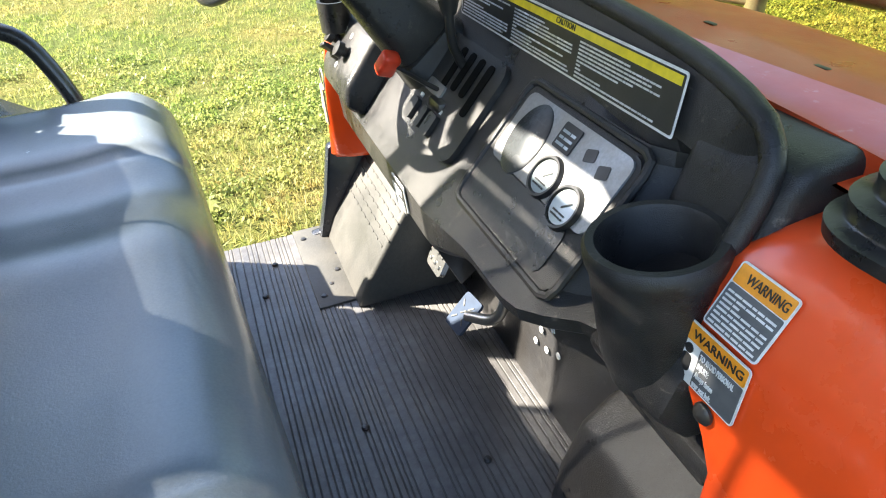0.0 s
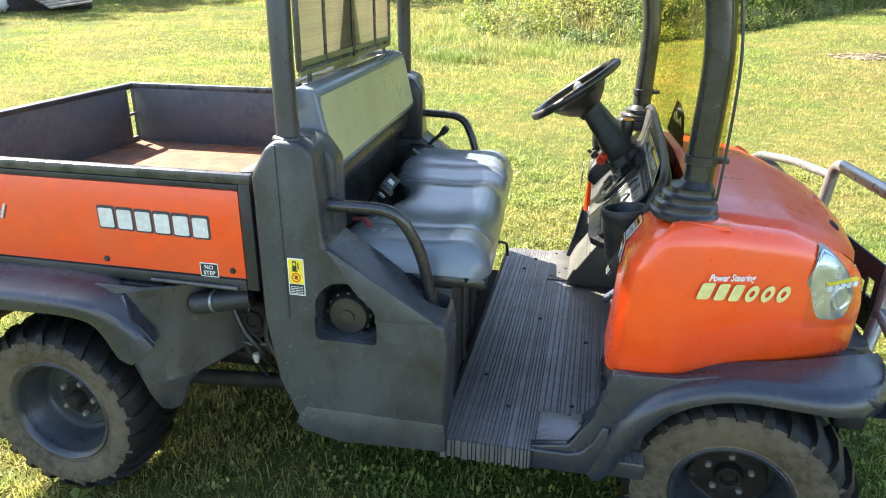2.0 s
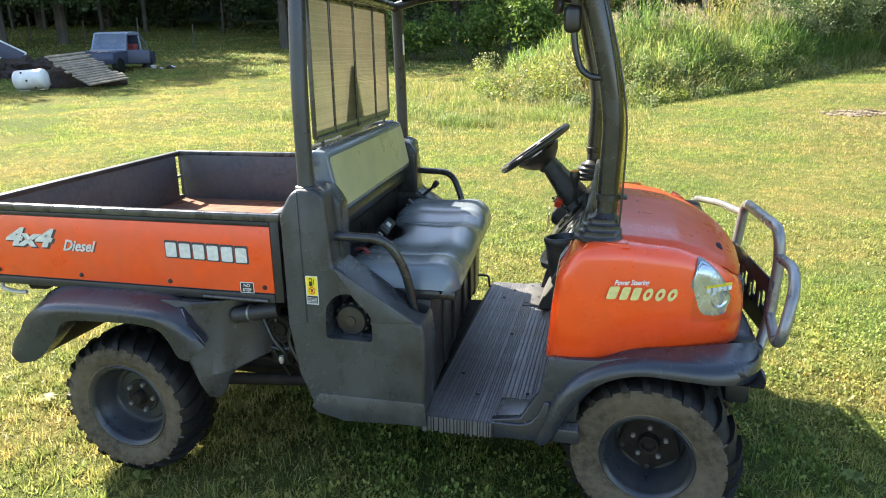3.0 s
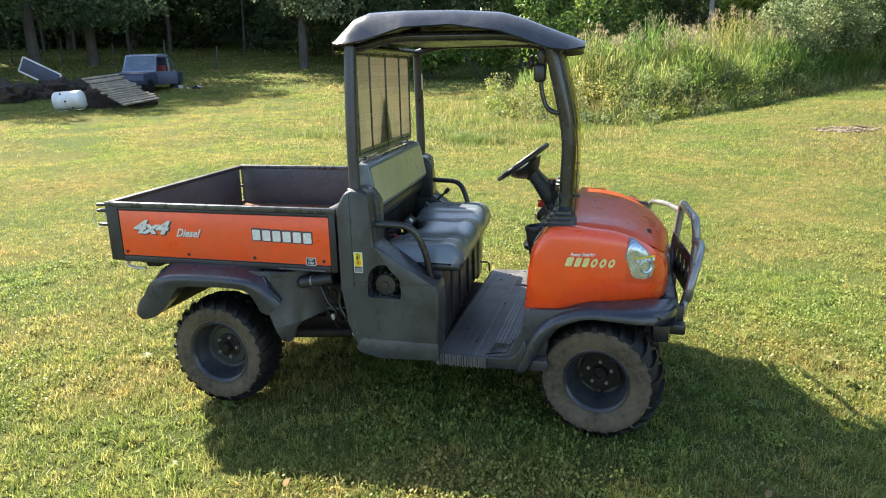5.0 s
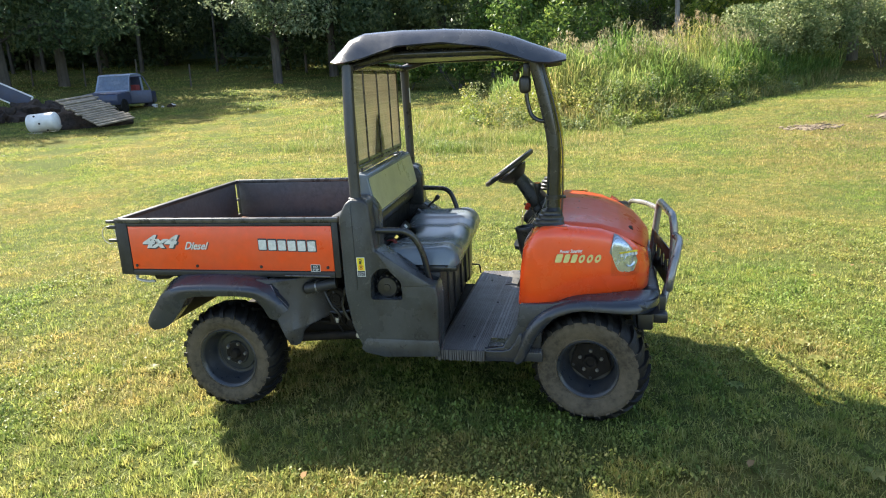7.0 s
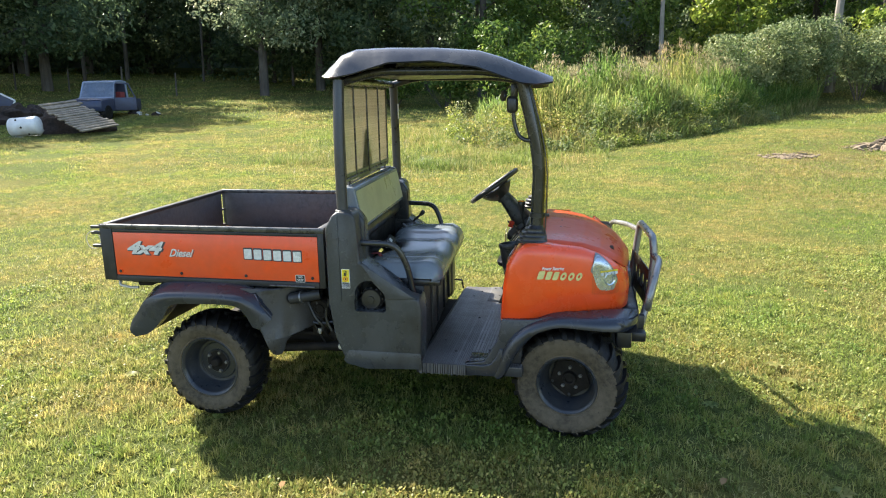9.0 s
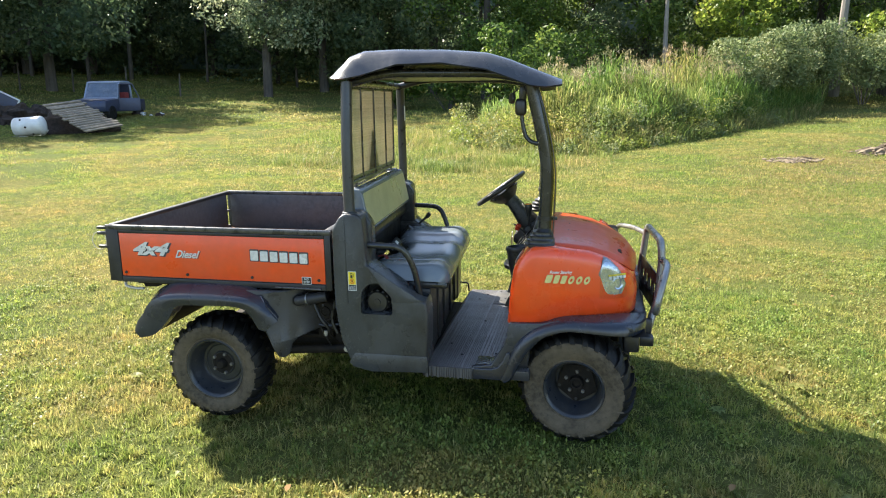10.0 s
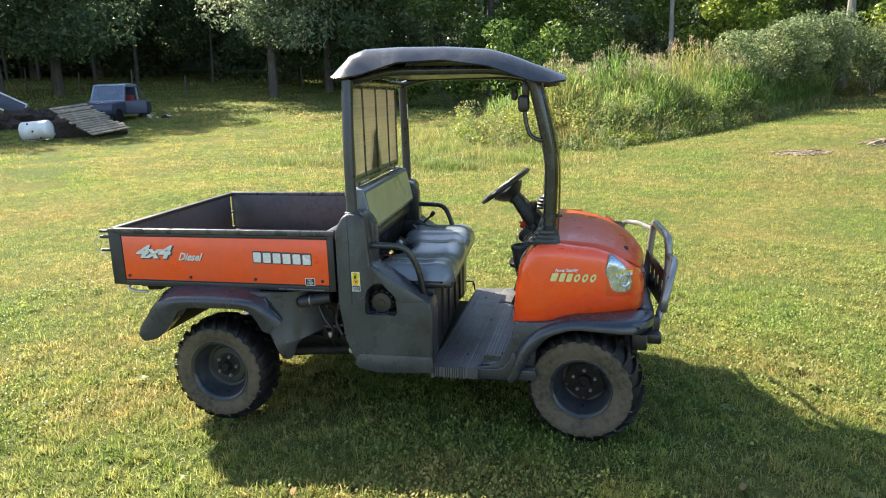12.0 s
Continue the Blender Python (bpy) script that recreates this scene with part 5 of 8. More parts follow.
def floor_and_footwell():
    floor = part("floor_pan", box(-0.06, 0.50, 0.180, 2 * CY - 0.180, 0.325, 0.372, 0.006), PLASTIC, car, "dark floor pan")
    mat_ = part("floor_mat", box(-0.045, 0.495, 0.176, 2 * CY - 0.176, 0.372, 0.377, 0.001), MAT_GROOVE, car, "dusty ribbed black rubber floor mat")
    x, g, i = -0.042, random.Random(12), 0
    while x < 0.482:
        w = g.choice((0.006, 0.0085, 0.012, 0.016))
        part("mat_rib", box(x, x + w, 0.175, 2 * CY - 0.175, 0.376, 0.3784 + g.uniform(0, 0.0008), 0.0007, seg=1), MAT, mat_)
        if x < 0.205:
            part("mat_fringe", box(x, x + w, 0.166, 0.176, 0.318 + 0.008 * math.sin(i * 1.7) ** 2, 0.379, 0.001, seg=1), MAT_GROOVE, mat_)
        x, i = x + w + 0.0026, i + 1
    part("side_sill", box(-0.06, 0.24, 0.177, 0.20, 0.318, 0.37, 0.004), PLASTIC, floor)
    for x, y in ((0.03, 0.52), (0.30, 0.40), (0.12, 0.36), (0.05, 1.42), (0.20, 1.40), (0.16, 0.95), (0.33, 0.80), (0.24, 1.52), (0.09, 1.54)):
        part("rivet", lathe([(0.0001, 0.004), (0.005, 0.003), (0.0075, 0.0), (0.0075, -0.002)], 12, Matrix.Translation((x, y, 0.382))), BLACK, floor)
    # firewall, sloped toe board and wheel boxes
    part("firewall", box(0.495, 0.51, 0.26, 2 * CY - 0.26, 0.36, 0.94, 0.003), CHASSIS, car)
    toe = prism([(0.474, 0.377), (0.497, 0.377), (0.497, 0.74), (0.490, 0.74), (0.482, 0.46)], 0.50, 1.30, 0.004)
    tb = part("toe_board", toe, PLASTIC, car, "grey steel toe board with drilled holes")
    # white discs painted for sunlight showing through the drilled holes
    for i, (y, z) in enumerate(((0.90, 0.53), (0.88, 0.50), (0.92, 0.49), (0.86, 0.56), (0.89, 0.58), (0.84, 0.52))):
        part("hole_daylight", lathe([(0.0001, 0.003), (0.006, 0.002), (0.007, 0)], 10, plane_at((0.4795, y, z), (0, -1, 0), (0, 0, 1))), WHITE, tb)
    wellp = [(0.235, 0.377), (0.262, 0.44), (0.385, 0.625), (0.415, 0.655), (0.494, 0.662), (0.494, 0.377)]
    wb = part("wheel_box", prism(wellp, 1.285, 2 * CY - 0.215, 0.010, seg=3), WELL, car, "pale worn plastic wheel box in the footwell")
    slope = plane_at((0.262, 2 * CY - 0.23, 0.44), (0, -1, 0), (0.123, 0, 0.185))
    ribs = None
    for r_ in range(6):
        for c_ in range(9):
            ribs = plate(slope @ Matrix.Translation((0.025 + c_ * 0.034 + 0.017 * (r_ % 2), 0.085 + r_ * 0.022, 0)), -0.011, 0.011, -0.0022, 0.0022, 0.0016, 0.001, ribs)
    part("tread_pattern", ribs, WELL, wb)
    part("floor_flange", box(0.155, 0.245, 1.32, 2 * CY - 0.170, 0.3765, 0.3835, 0.002), WELL, car, "grey moulded flange along the floor's edge")
    for x_, y_ in ((0.175, 1.36), (0.175, 1.62), (0.225, 1.45), (0.225, 1.62)):
        part("flange_screw", lathe([(0.0001, 0.004), (0.006, 0.003), (0.008, 0.0)], 10, Matrix.Translation((x_, y_, 0.3835))), BLACK, car)
    w2 = part("wheel_box", prism([(0.378, 0.377), (0.396, 0.47), (0.428, 0.545), (0.494, 0.60), (0.494, 0.377)], 0.22, 0.690, 0.018, seg=3), PLASTIC, car, "dark worn plastic wheel box in the footwell")
    m = plane_at((0.3790, 0.67, 0.386), (0, -1, 0), (0.018, 0, 0.093))
    tr = None
    for r_ in range(4):
        for c_ in range(14):
            mm = m @ Matrix.Translation((0.02 + c_ * 0.028, 0.012 + r_ * 0.019, 0)) @ Matrix.Rotation(radians(45 if (r_ + c_) % 2 else -45), 4, "Z")
            tr = plate(mm, -0.008, 0.008, -0.002, 0.002, 0.0015, 0, tr)
    part("tread_pattern", tr, PLASTIC, w2)
    part("side_post", prism([(0.216, 0.377), (0.25, 0.50), (0.275, 0.625), (0.40, 0.64), (0.44, 0.60), (0.44, 0.377)], 2 * CY - 0.235, 2 * CY - 0.20, 0.010), FENDER, car)
    # pedals
    m = plane_at((0.400, 1.255, 0.475), (0, -1, 0), (0.45, 0, 0.9))
    pd = part("brake_pedal", plate(m, 0, 0.075, 0, 0.085, 0.012, 0.012), CHROME, car, "worn bright metal brake pedal with studs")
    st = None
    for a in range(3):
        for c in range(3):
            st = lathe([(0.0001, 0.004), (0.004, 0.003), (0.005, 0)], 8, m @ Matrix.Translation((0.016 + a * 0.022, 0.018 + c * 0.024, 0.012)), st)
    part("stud", st, CHROME, pd)
    part("arm", tube([(0.425, 1.215, 0.515), (0.455, 1.20, 0.56), (0.46, 1.19, 0.70)], 0.010, 10, 0.03), BLACK, pd)
    m = plane_at((0.385, 1.135, 0.405), (0.10, -1, 0.05), (0.75, 0, 0.66)) @ Matrix.Scale(0.74, 4)
    pd = part("accelerator_pedal", plate(m, 0, 0.085, 0, 0.105, 0.008, 0.010), PEDAL_BLUE, car, "flat steel accelerator pedal with raised tread")
    st = None
    for (a, c, r_) in ((0.02, 0.03, 45), (0.06, 0.03, -45), (0.02, 0.075, -45), (0.06, 0.075, 45), (0.04, 0.055, 45)):
        st = plate(m @ Matrix.Translation((a, c, 0.008)) @ Matrix.Rotation(radians(r_), 4, "Z"), -0.010, 0.010, -0.002, 0.002, 0.002, 0, st)
    part("tread", st, WELL, pd)
    part("arm", tube([(0.415, 1.095, 0.438), (0.455, 1.03, 0.455), (0.475, 1.02, 0.54), (0.48, 1.02, 0.62)], 0.011, 10, 0.04), CHROME, pd)
    part("pedal_bracket", prism([(0.37, 0.60), (0.44, 0.72), (0.47, 0.72), (0.47, 0.50), (0.43, 0.47)], 1.155, 1.165, 0.003), BLACK, car)
    part("parking_catch", lathe([(0.0001, 0.014), (0.020, 0.012), (0.024, 0.004), (0.024, 0)], 20, plane_at((0.372, 1.10, 0.665), (0, -1, 0), (0.3, 0, 1))), BLACK, car)


def dashboard():
    prof = [(0.47, 0.60), (0.41, 0.655), (0.338, 0.698), (0.316, 0.716), (0.310, 0.728), (0.305, 0.787), (0.345, 0.838), (0.455, 0.966), (0.466, 0.984), (0.474, 1.000), (0.480, 1.025), (0.492, 1.090), (0.499, 1.102), (0.507, 1.102), (0.513, 1.085), (0.520, 1.02)]
    y0, y1 = 0.495, 1.565
    rows = []
    for v in np.linspace(0, 1, 44):
        y = y0 + (y1 - y0) * v
        e = min(v, 1 - v) * (y1 - y0)
        k = 1 - 0.28 * max(0, 1 - e / 0.07) ** 2.2
        low = float(np.interp(y, [0.78, 0.95], [0.32, 1.0]))
        row = []
        for i, (x, z) in enumerate(prof):
            zz = z
            if i <= 5:
                zz = 0.838 - (0.838 - z) * low
            if i >= 7:
                zz = 0.84 + (z - 0.84) * (k if i >= 9 else (1 + k) / 2)
            back = (0.075 if i < 8 else 0.045) / (1 + math.exp((y - 0.612) / 0.014)) if 2 <= i <= 9 else 0.0
            if i >= 9:
                zz -= 0.034 * min(1.0, max(0.0, (0.84 - y) / 0.30))
            row.append((x + back + (0.03 * max(0, 1 - e / 0.04) ** 2 if i < 9 else 0), y, zz))
        rows.append(row)
    b = grid(rows)
    for r_ in (rows[0], rows[-1]):
        vs = [b.verts.new(p) for p in r_]
        b.faces.new(vs)
    dash = part("dashboard", b, DASH, car, "dusty black moulded dashboard with gauges and switches", 20)
    UP = (0.11, 0, 0.128)
    S = lambda y, z: plane_at((0.345 + (z - 0.838) * 0.8594, y, z), (0, -1, 0), UP)  # noqa: E731
    # raised rim round the top
    rim = [(0.425, 0.492, 0.90), (0.450, 0.490, 0.96), (0.472, 0.490, 1.005), (0.487, 0.506, 1.038), (0.494, 0.555, 1.064), (0.498, 0.70, 1.086), (0.500, 1.1, 1.106), (0.500, 1.40, 1.100), (0.48, 1.53, 1.04)]
    part("rim", tube(rim, 0.0115, 12), DASH, dash)
    # gauge panel
    m = S(0.884, 0.8405)
    part("gauge_recess", plate(m, -0.010, 0.255, -0.006, 0.172, 0.003, 0.02), DASH, dash)
    edge = [(-0.012, 0.160), (-0.012, 0.010), (-0.008, -0.004), (0.004, -0.010), (0.243, -0.010), (0.256, -0.004), (0.260, 0.010), (0.260, 0.160), (0.256, 0.174), (0.243, 0.180), (0.004, 0.180), (-0.008, 0.174)]
    part("bezel", tube([tuple(m @ Vector((a, c, 0.002))) for a, c in edge], 0.0055, 8, closed=True), DASH, dash, "raised black moulding round the gauges")
    part("lower_pad", plate(m, 0.010, 0.222, 0.0, 0.066, 0.005, 0.016), BLACK, dash, "grained black pad")
    gp = part("gauge_panel", plate(m, 0.005, 0.246, 0.068, 0.167, 0.006, 0.014), SILVER, dash, "silver gauge panel, dusty")
    part("speaker_cover", lathe([(0.0001, 0.0095), (0.034, 0.009), (0.037, 0.007), (0.037, 0.004)], 36, m @ Matrix.Translation((0.058, 0.112, 0)) @ Matrix.Diagonal((1.0, 1.35, 1, 1))), COVER, dash, "round blank cover plate")
    for gx, gy in ((0.136, 0.092), (0.196, 0.080)):
        g = part("gauge", lathe([(0.0001, 0.009), (0.022, 0.0085), (0.0235, 0.0125), (0.0265, 0.0125), (0.0285, 0.006)], 36, m @ Matrix.Translation((gx, gy, 0))), BLACK, dash, "small round gauge in a black ring")
        part("face", lathe([(0.0001, 0.0098), (0.0215, 0.0096)], 32, m @ Matrix.Translation((gx, gy, 0))), GAUGE, g)
        part("needle", plate(m @ Matrix.Translation((gx, gy, 0.0104)) @ Matrix.Rotation(radians(40), 4, "Z"), -0.002, 0.015, -0.001, 0.001, 0.0006), LABEL_BLACK, g)
        part("scale_marks", text_bars(m @ Matrix.Translation((gx, gy, 0)), -0.012, 0.012, -0.014, -0.004, 2, seed=5, lift=0.0102), LABEL_BLACK, g)
    part("meter", plate(m, 0.108, 0.146, 0.126, 0.160, 0.008, 0.003), LABEL_BLACK, dash, "small black hour meter")
    part("meter_print", text_bars(m, 0.113, 0.141, 0.131, 0.155, 3, seed=9, lift=0.0085), GAUGE, dash)
    for a, c in ((0.172, 0.132), (0.205, 0.125)):
        part("warning_mark", plate(m @ Matrix.Translation((a, c, 0.0062)) @ Matrix.Rotation(radians(20), 4, "Z"), 0, 0.020, 0, 0.016, 0.0006, 0.003), LABEL_BLACK, dash)
    # switch plate with shift gate
    m = S(1.195, 0.845)
    sp = part("switch_panel", plate(m, 0.015, 0.245, 0.0, 0.168, 0.010, 0.025), DASH, dash, "raised switch panel with lever slots")
    for i in range(4):
        # flat plates whose dark colour stands for shade inside the open slots
        part("lever_slot", plate(m, 0.092 + i * 0.034, 0.111 + i * 0.034, 0.070 + (0.020 if i in (1, 2) else 0.0), 0.156, 0.002, 0.007, lift=0.0095), SLOT_SHADE, sp)
    part("gate_plate", plate(m, 0.055, 0.120, 0.066, 0.088, 0.004, 0.006, lift=0.0095), SILVER, sp)
    for a, w_ in ((0.045, 0.026), (0.098, 0.018), (0.126, 0.030)):
        part("switch", plate(m, a, a + w_, 0.010, 0.046, 0.012, 0.005, lift=0.006), BLACK, sp, "black rocker switch")
        part("switch_mark", plate(m, a + 0.006, a + w_ - 0.006, 0.050, 0.057, 0.0006, 0, lift=0.0102), WHITE, sp)
    # caution label under the rim
    m = plane_at((0.4730, 1.180, 1.003), (0, -1, 0), (0.012, 0, 0.065))
    lab = part("caution_label", plate(m, 0, 0.560, 0.0, 0.062, 0.0012, 0.003), LABEL_BLACK, dash, "long black and yellow caution label with small print")
    part("label_edge", plate(m, -0.003, 0.563, -0.003, 0.065, 0.0006, 0.004), WHITE, lab)
    part("label_head", plate(m, 0.105, 0.557, 0.050, 0.060, 0.0006, 0, lift=0.0012), YELLOW, lab)
    part("lettering", words("CAUTION", 0.0105, m @ Matrix.Translation((0.305, 0.0525, 0.0020)), squeeze=1.0), LABEL_BLACK, lab)
    for i in range(3):
        part("label_print", text_bars(m, 0.008 + i * 0.18, 0.172 + i * 0.18, 0.003, 0.048, 10, seed=20 + i, lift=0.0013), LETTER, lab)
    band = plane_at((0.3070, 1.06, 0.735), (0, -1, 0), (-0.005, 0, 0.059))
    part("small_label", plate(band, -0.045, 0.02, -0.002, 0.048, 0.002, 0.003), WHITE, dash)
    mm = band @ Matrix.Translation((0, 0.002, 0.0022))
    part("small_label_face", plate(mm, -0.042, 0.017, -0.010, 0.042, 0.001, 0.002), LABEL_BLACK, dash)
    part("label_print", text_bars(mm, -0.038, 0.013, -0.006, 0.038, 6, seed=31, lift=0.0012), WHITE, dash)
    part("cowl_side", prism([(0.45, 0.93), (0.480, 1.01), (0.500, 1.030), (0.560, 1.034), (0.598, 1.02), (0.61, 0.99), (0.61, 0.93)], 0.466, 0.60, 0.016, seg=3), DASH, dash, "rounded black cowl behind the dashboard")
    # cup holder at the near end
    cup = lathe([(0, -0.115), (0.046, -0.115), (0.052, -0.006), (0.056, 0.0), (0.064, 0.0), (0.068, -0.006), (0.067, -0.018), (0.063, -0.03), (0.058, -0.13), (0.050, -0.165), (0, -0.168)], 44, pose(0.400, 0.532, 0.957, -3, -6, 0))
    part("cup_holder", cup, DASH, car, "black cup holder, speckled with dust", 50)
    part("cup_bracket", prism([(0.365, 0.80), (0.40, 0.88), (0.48, 0.93), (0.49, 0.77), (0.41, 0.75)], 0.455, 0.590, 0.014), DASH, car)
    part("lower_rail", box(0.440, 0.494, 0.395, 0.640, 0.672, 0.702, 0.006), PLASTIC, car, "grey plastic rail below the dashboard")
    # ignition pod, cap and keys at the far end
    pod = part("ignition_pod", prism([(0.284, 0.815), (0.290, 0.858), (0.350, 0.938), (0.48, 0.945), (0.48, 0.79), (0.33, 0.78)], 1.330, 1.545, 0.014, seg=3), DASH, car, "black ignition pod with keys hanging from it")
    # switches and the lock on the pod's sloping face, with keys and a tag hanging down
    pm = plane_at((0.290, 1.545, 0.858), (0, -1, 0), (0.060, 0, 0.080))
    part("lock", lathe([(0.0001, 0.016), (0.014, 0.014), (0.016, 0), (0.016, -0.01)], 20, pm @ Matrix.Translation((0.085, 0.034, 0))), BLACK, pod)
    part("key_head", moved(box(-0.011, 0.011, -0.005, 0.005, 0.014, 0.040, 0.004), pm @ Matrix.Translation((0.085, 0.034, 0)) @ Matrix.Rotation(0.5, 4, "Z")), BLACK, pod)
    for a, c in ((0.040, 0.052), (0.128, 0.046)):
        part("push_knob", lathe([(0.0001, 0.026), (0.015, 0.024), (0.016, 0.012), (0.010, 0.009), (0.010, 0)], 16, pm @ Matrix.Translation((a, c, 0))), BLACK, pod)
    for a, c in ((0.060, 0.080), (0.110, 0.078), (0.105, 0.014)):
        part("pod_mark", lathe([(0.0045, 0.0), (0.0045, 0.0008), (0.006, 0.0008), (0.006, 0.0)], 16, pm @ Matrix.Translation((a, c, 0.0004)), close=True), WHITE, pod)
    key_y = 1.460
    ringp = [(0.268, key_y + 0.018 * math.cos(a), 0.838 + 0.022 * math.sin(a)) for a in np.linspace(0, 2 * math.pi, 19)[:-1]]
    part("key_ring", tube(ringp, 0.0016, 6, closed=True), STEEL, pod)
    part("key", moved(box(-0.0015, 0.0015, -0.006, 0.006, -0.060, 0.0, 0.001), pose(0.266, key_y + 0.018, 0.822, 16, 0, 0)), STEEL, pod)
    part("key_tag", moved(box(-0.002, 0.002, -0.014, 0.014, -0.075, 0.0, 0.0018), pose(0.263, key_y - 0.004, 0.822, -6, 0, 0)), TAN, pod, "tan key tag")
    part("can_holder", lathe([(0.0001, -0.05), (0.024, -0.05), (0.027, 0.0), (0.034, 0.0), (0.032, -0.06), (0.0001, -0.062)], 24, Matrix.Translation((0.325, 1.515, 0.975))), BLACK, car)
    # levers
    lv = part("gear_lever", tube([(0.435, 1.075, 0.94), (0.413, 1.072, 0.985), (0.408, 1.066, 1.05)], 0.0075, 10), BLACK, car, "black gear lever with an amber-topped knob")
    part("knob", lathe([(0.0001, 0.045), (0.019, 0.045), (0.0225, 0.037), (0.022, 0.016), (0.015, -0.012), (0.011, -0.028), (0.0001, -0.03)], 20, Matrix.Translation((0.408, 1.066, 1.062))), BLACK, lv)
    part("knob_top", lathe([(0.0001, 0.0495), (0.016, 0.049), (0.0195, 0.0455), (0.0195, 0.043)], 20, Matrix.Translation((0.408, 1.066, 1.062))), AMBER, lv)
    lv = part("throttle_lever", tube([(0.405, 1.075, 0.905), (0.375, 1.12, 0.92), (0.345, 1.165, 0.938)], 0.004, 8), BLACK, car, "thin lever with a red knob")
    kb = box(-0.016, 0.016, -0.014, 0.014, -0.022, 0.022, 0.008, seg=3)
    part("knob", moved(kb, pose(0.334, 1.172, 0.942, 35, 20, 10)), RED, lv)
    part("slot_cover", box(0.375, 0.415, 1.05, 1.10, 0.872, 0.905, 0.006), BLACK, car)
    # steering column and wheel
    cp, cd = Vector((0.47, 1.225, 0.885)), (Vector((0.262, 1.225, 1.135)) - Vector((0.47, 1.225, 0.885))).normalized()
    cs = Vector((-cd.z, 0, cd.x))

    def ring_of(d, hw, hd, k=3.2):
        """A rounded square round the column's line, d metres up it."""
        return [tuple(cp + cd * d + Vector((0, 1, 0)) * hw * math.copysign(abs(math.cos(a)) ** (2 / k), math.cos(a)) + cs * hd * math.copysign(abs(math.sin(a)) ** (2 / k), math.sin(a))) for a in np.linspace(0, 2 * math.pi, 41)]
    shroud = grid([ring_of(d, hw, hd) for d, hw, hd in ((0.10, 0.064, 0.060), (0.112, 0.067, 0.063), (0.16, 0.061, 0.056), (0.22, 0.051, 0.047), (0.28, 0.043, 0.041), (0.326, 0.040, 0.038))])
    bmesh.ops.remove_doubles(shroud, verts=shroud.verts, dist=0.0005)
    col = part("steering_column", shroud, DASH, car, "black tapered steering column shroud", 40)
    foot = grid([ring_of(d, hw, hd, 4.5) for d, hw, hd in ((-0.045, 0.092, 0.088), (0.02, 0.086, 0.080), (0.085, 0.074, 0.068), (0.098, 0.069, 0.064), (0.101, 0.058, 0.054))])
    bmesh.ops.remove_doubles(foot, verts=foot.verts, dist=0.0005)
    part("column_foot", foot, DASH, col, "square moulded foot of the column", 40)
    C, ax = Vector((0.217, 1.225, 1.180)), Vector((-0.584, 0, 0.812))
    u, w_ = Vector((0.812, 0, 0.584)), Vector((0, 1, 0))
    ringp = [tuple(C + (u * math.cos(a) + w_ * math.sin(a)) * 0.170) for a in np.linspace(0, 2 * math.pi, 49)[:-1]]
    sw = part("steering_wheel", tube(ringp, 0.0145, 12, closed=True), BLACK, car, "black three-spoke steering wheel")
    for a in (90, 210, 330):
        e = C + (u * math.cos(radians(a)) + w_ * math.sin(radians(a))) * 0.165
        part("spoke", tube([tuple(C - ax * 0.045), tuple((C - ax * 0.03).lerp(e, 0.5)), tuple(e)], 0.027, 10, taper=0.6, flat=0.5), BLACK, sw)
    hm = plane_at(C - ax * 0.05, (0, -1, 0), u)
    part("hub_shroud", lathe([(0.105, 0.026), (0.108, 0.022), (0.088, -0.004), (0.060, -0.030), (0.040, -0.042)], 32, hm), BLACK, sw)
    part("hub", lathe([(0.0001, 0.030), (0.040, 0.028), (0.054, 0.018), (0.060, 0.004), (0.052, -0.022), (0.040, -0.045), (0.036, -0.060)], 28, hm), BLACK, sw)


def tyre_mesh(bead=1.0):
    """A chunky off-road tyre round the z axis, outer face up."""
    prof = [(0.158, 0.088), (0.170, 0.098), (0.178, 0.106), (0.184, 0.1045), (0.190, 0.108), (0.206, 0.116), (0.226, 0.1205), (0.240, 0.119), (0.254, 0.113), (0.268, 0.101), (0.277, 0.084), (0.282, 0.055), (0.284, 0.0)]
    prof = [(r * (bead if r < 0.2 else 1.0), h) for r, h in prof]
    prof = prof + [(r, -h) for r, h in prof[-2::-1]]
    b = lathe(prof, 64)
    me = to_mesh("tyre", b, 40)
    me.materials.append(RUBBER)
    me.materials.append(SIDEWALL)
    for f in me.polygons:
        if math.hypot(f.center.x, f.center.y) < 0.256:
            f.material_index = 1
    return me


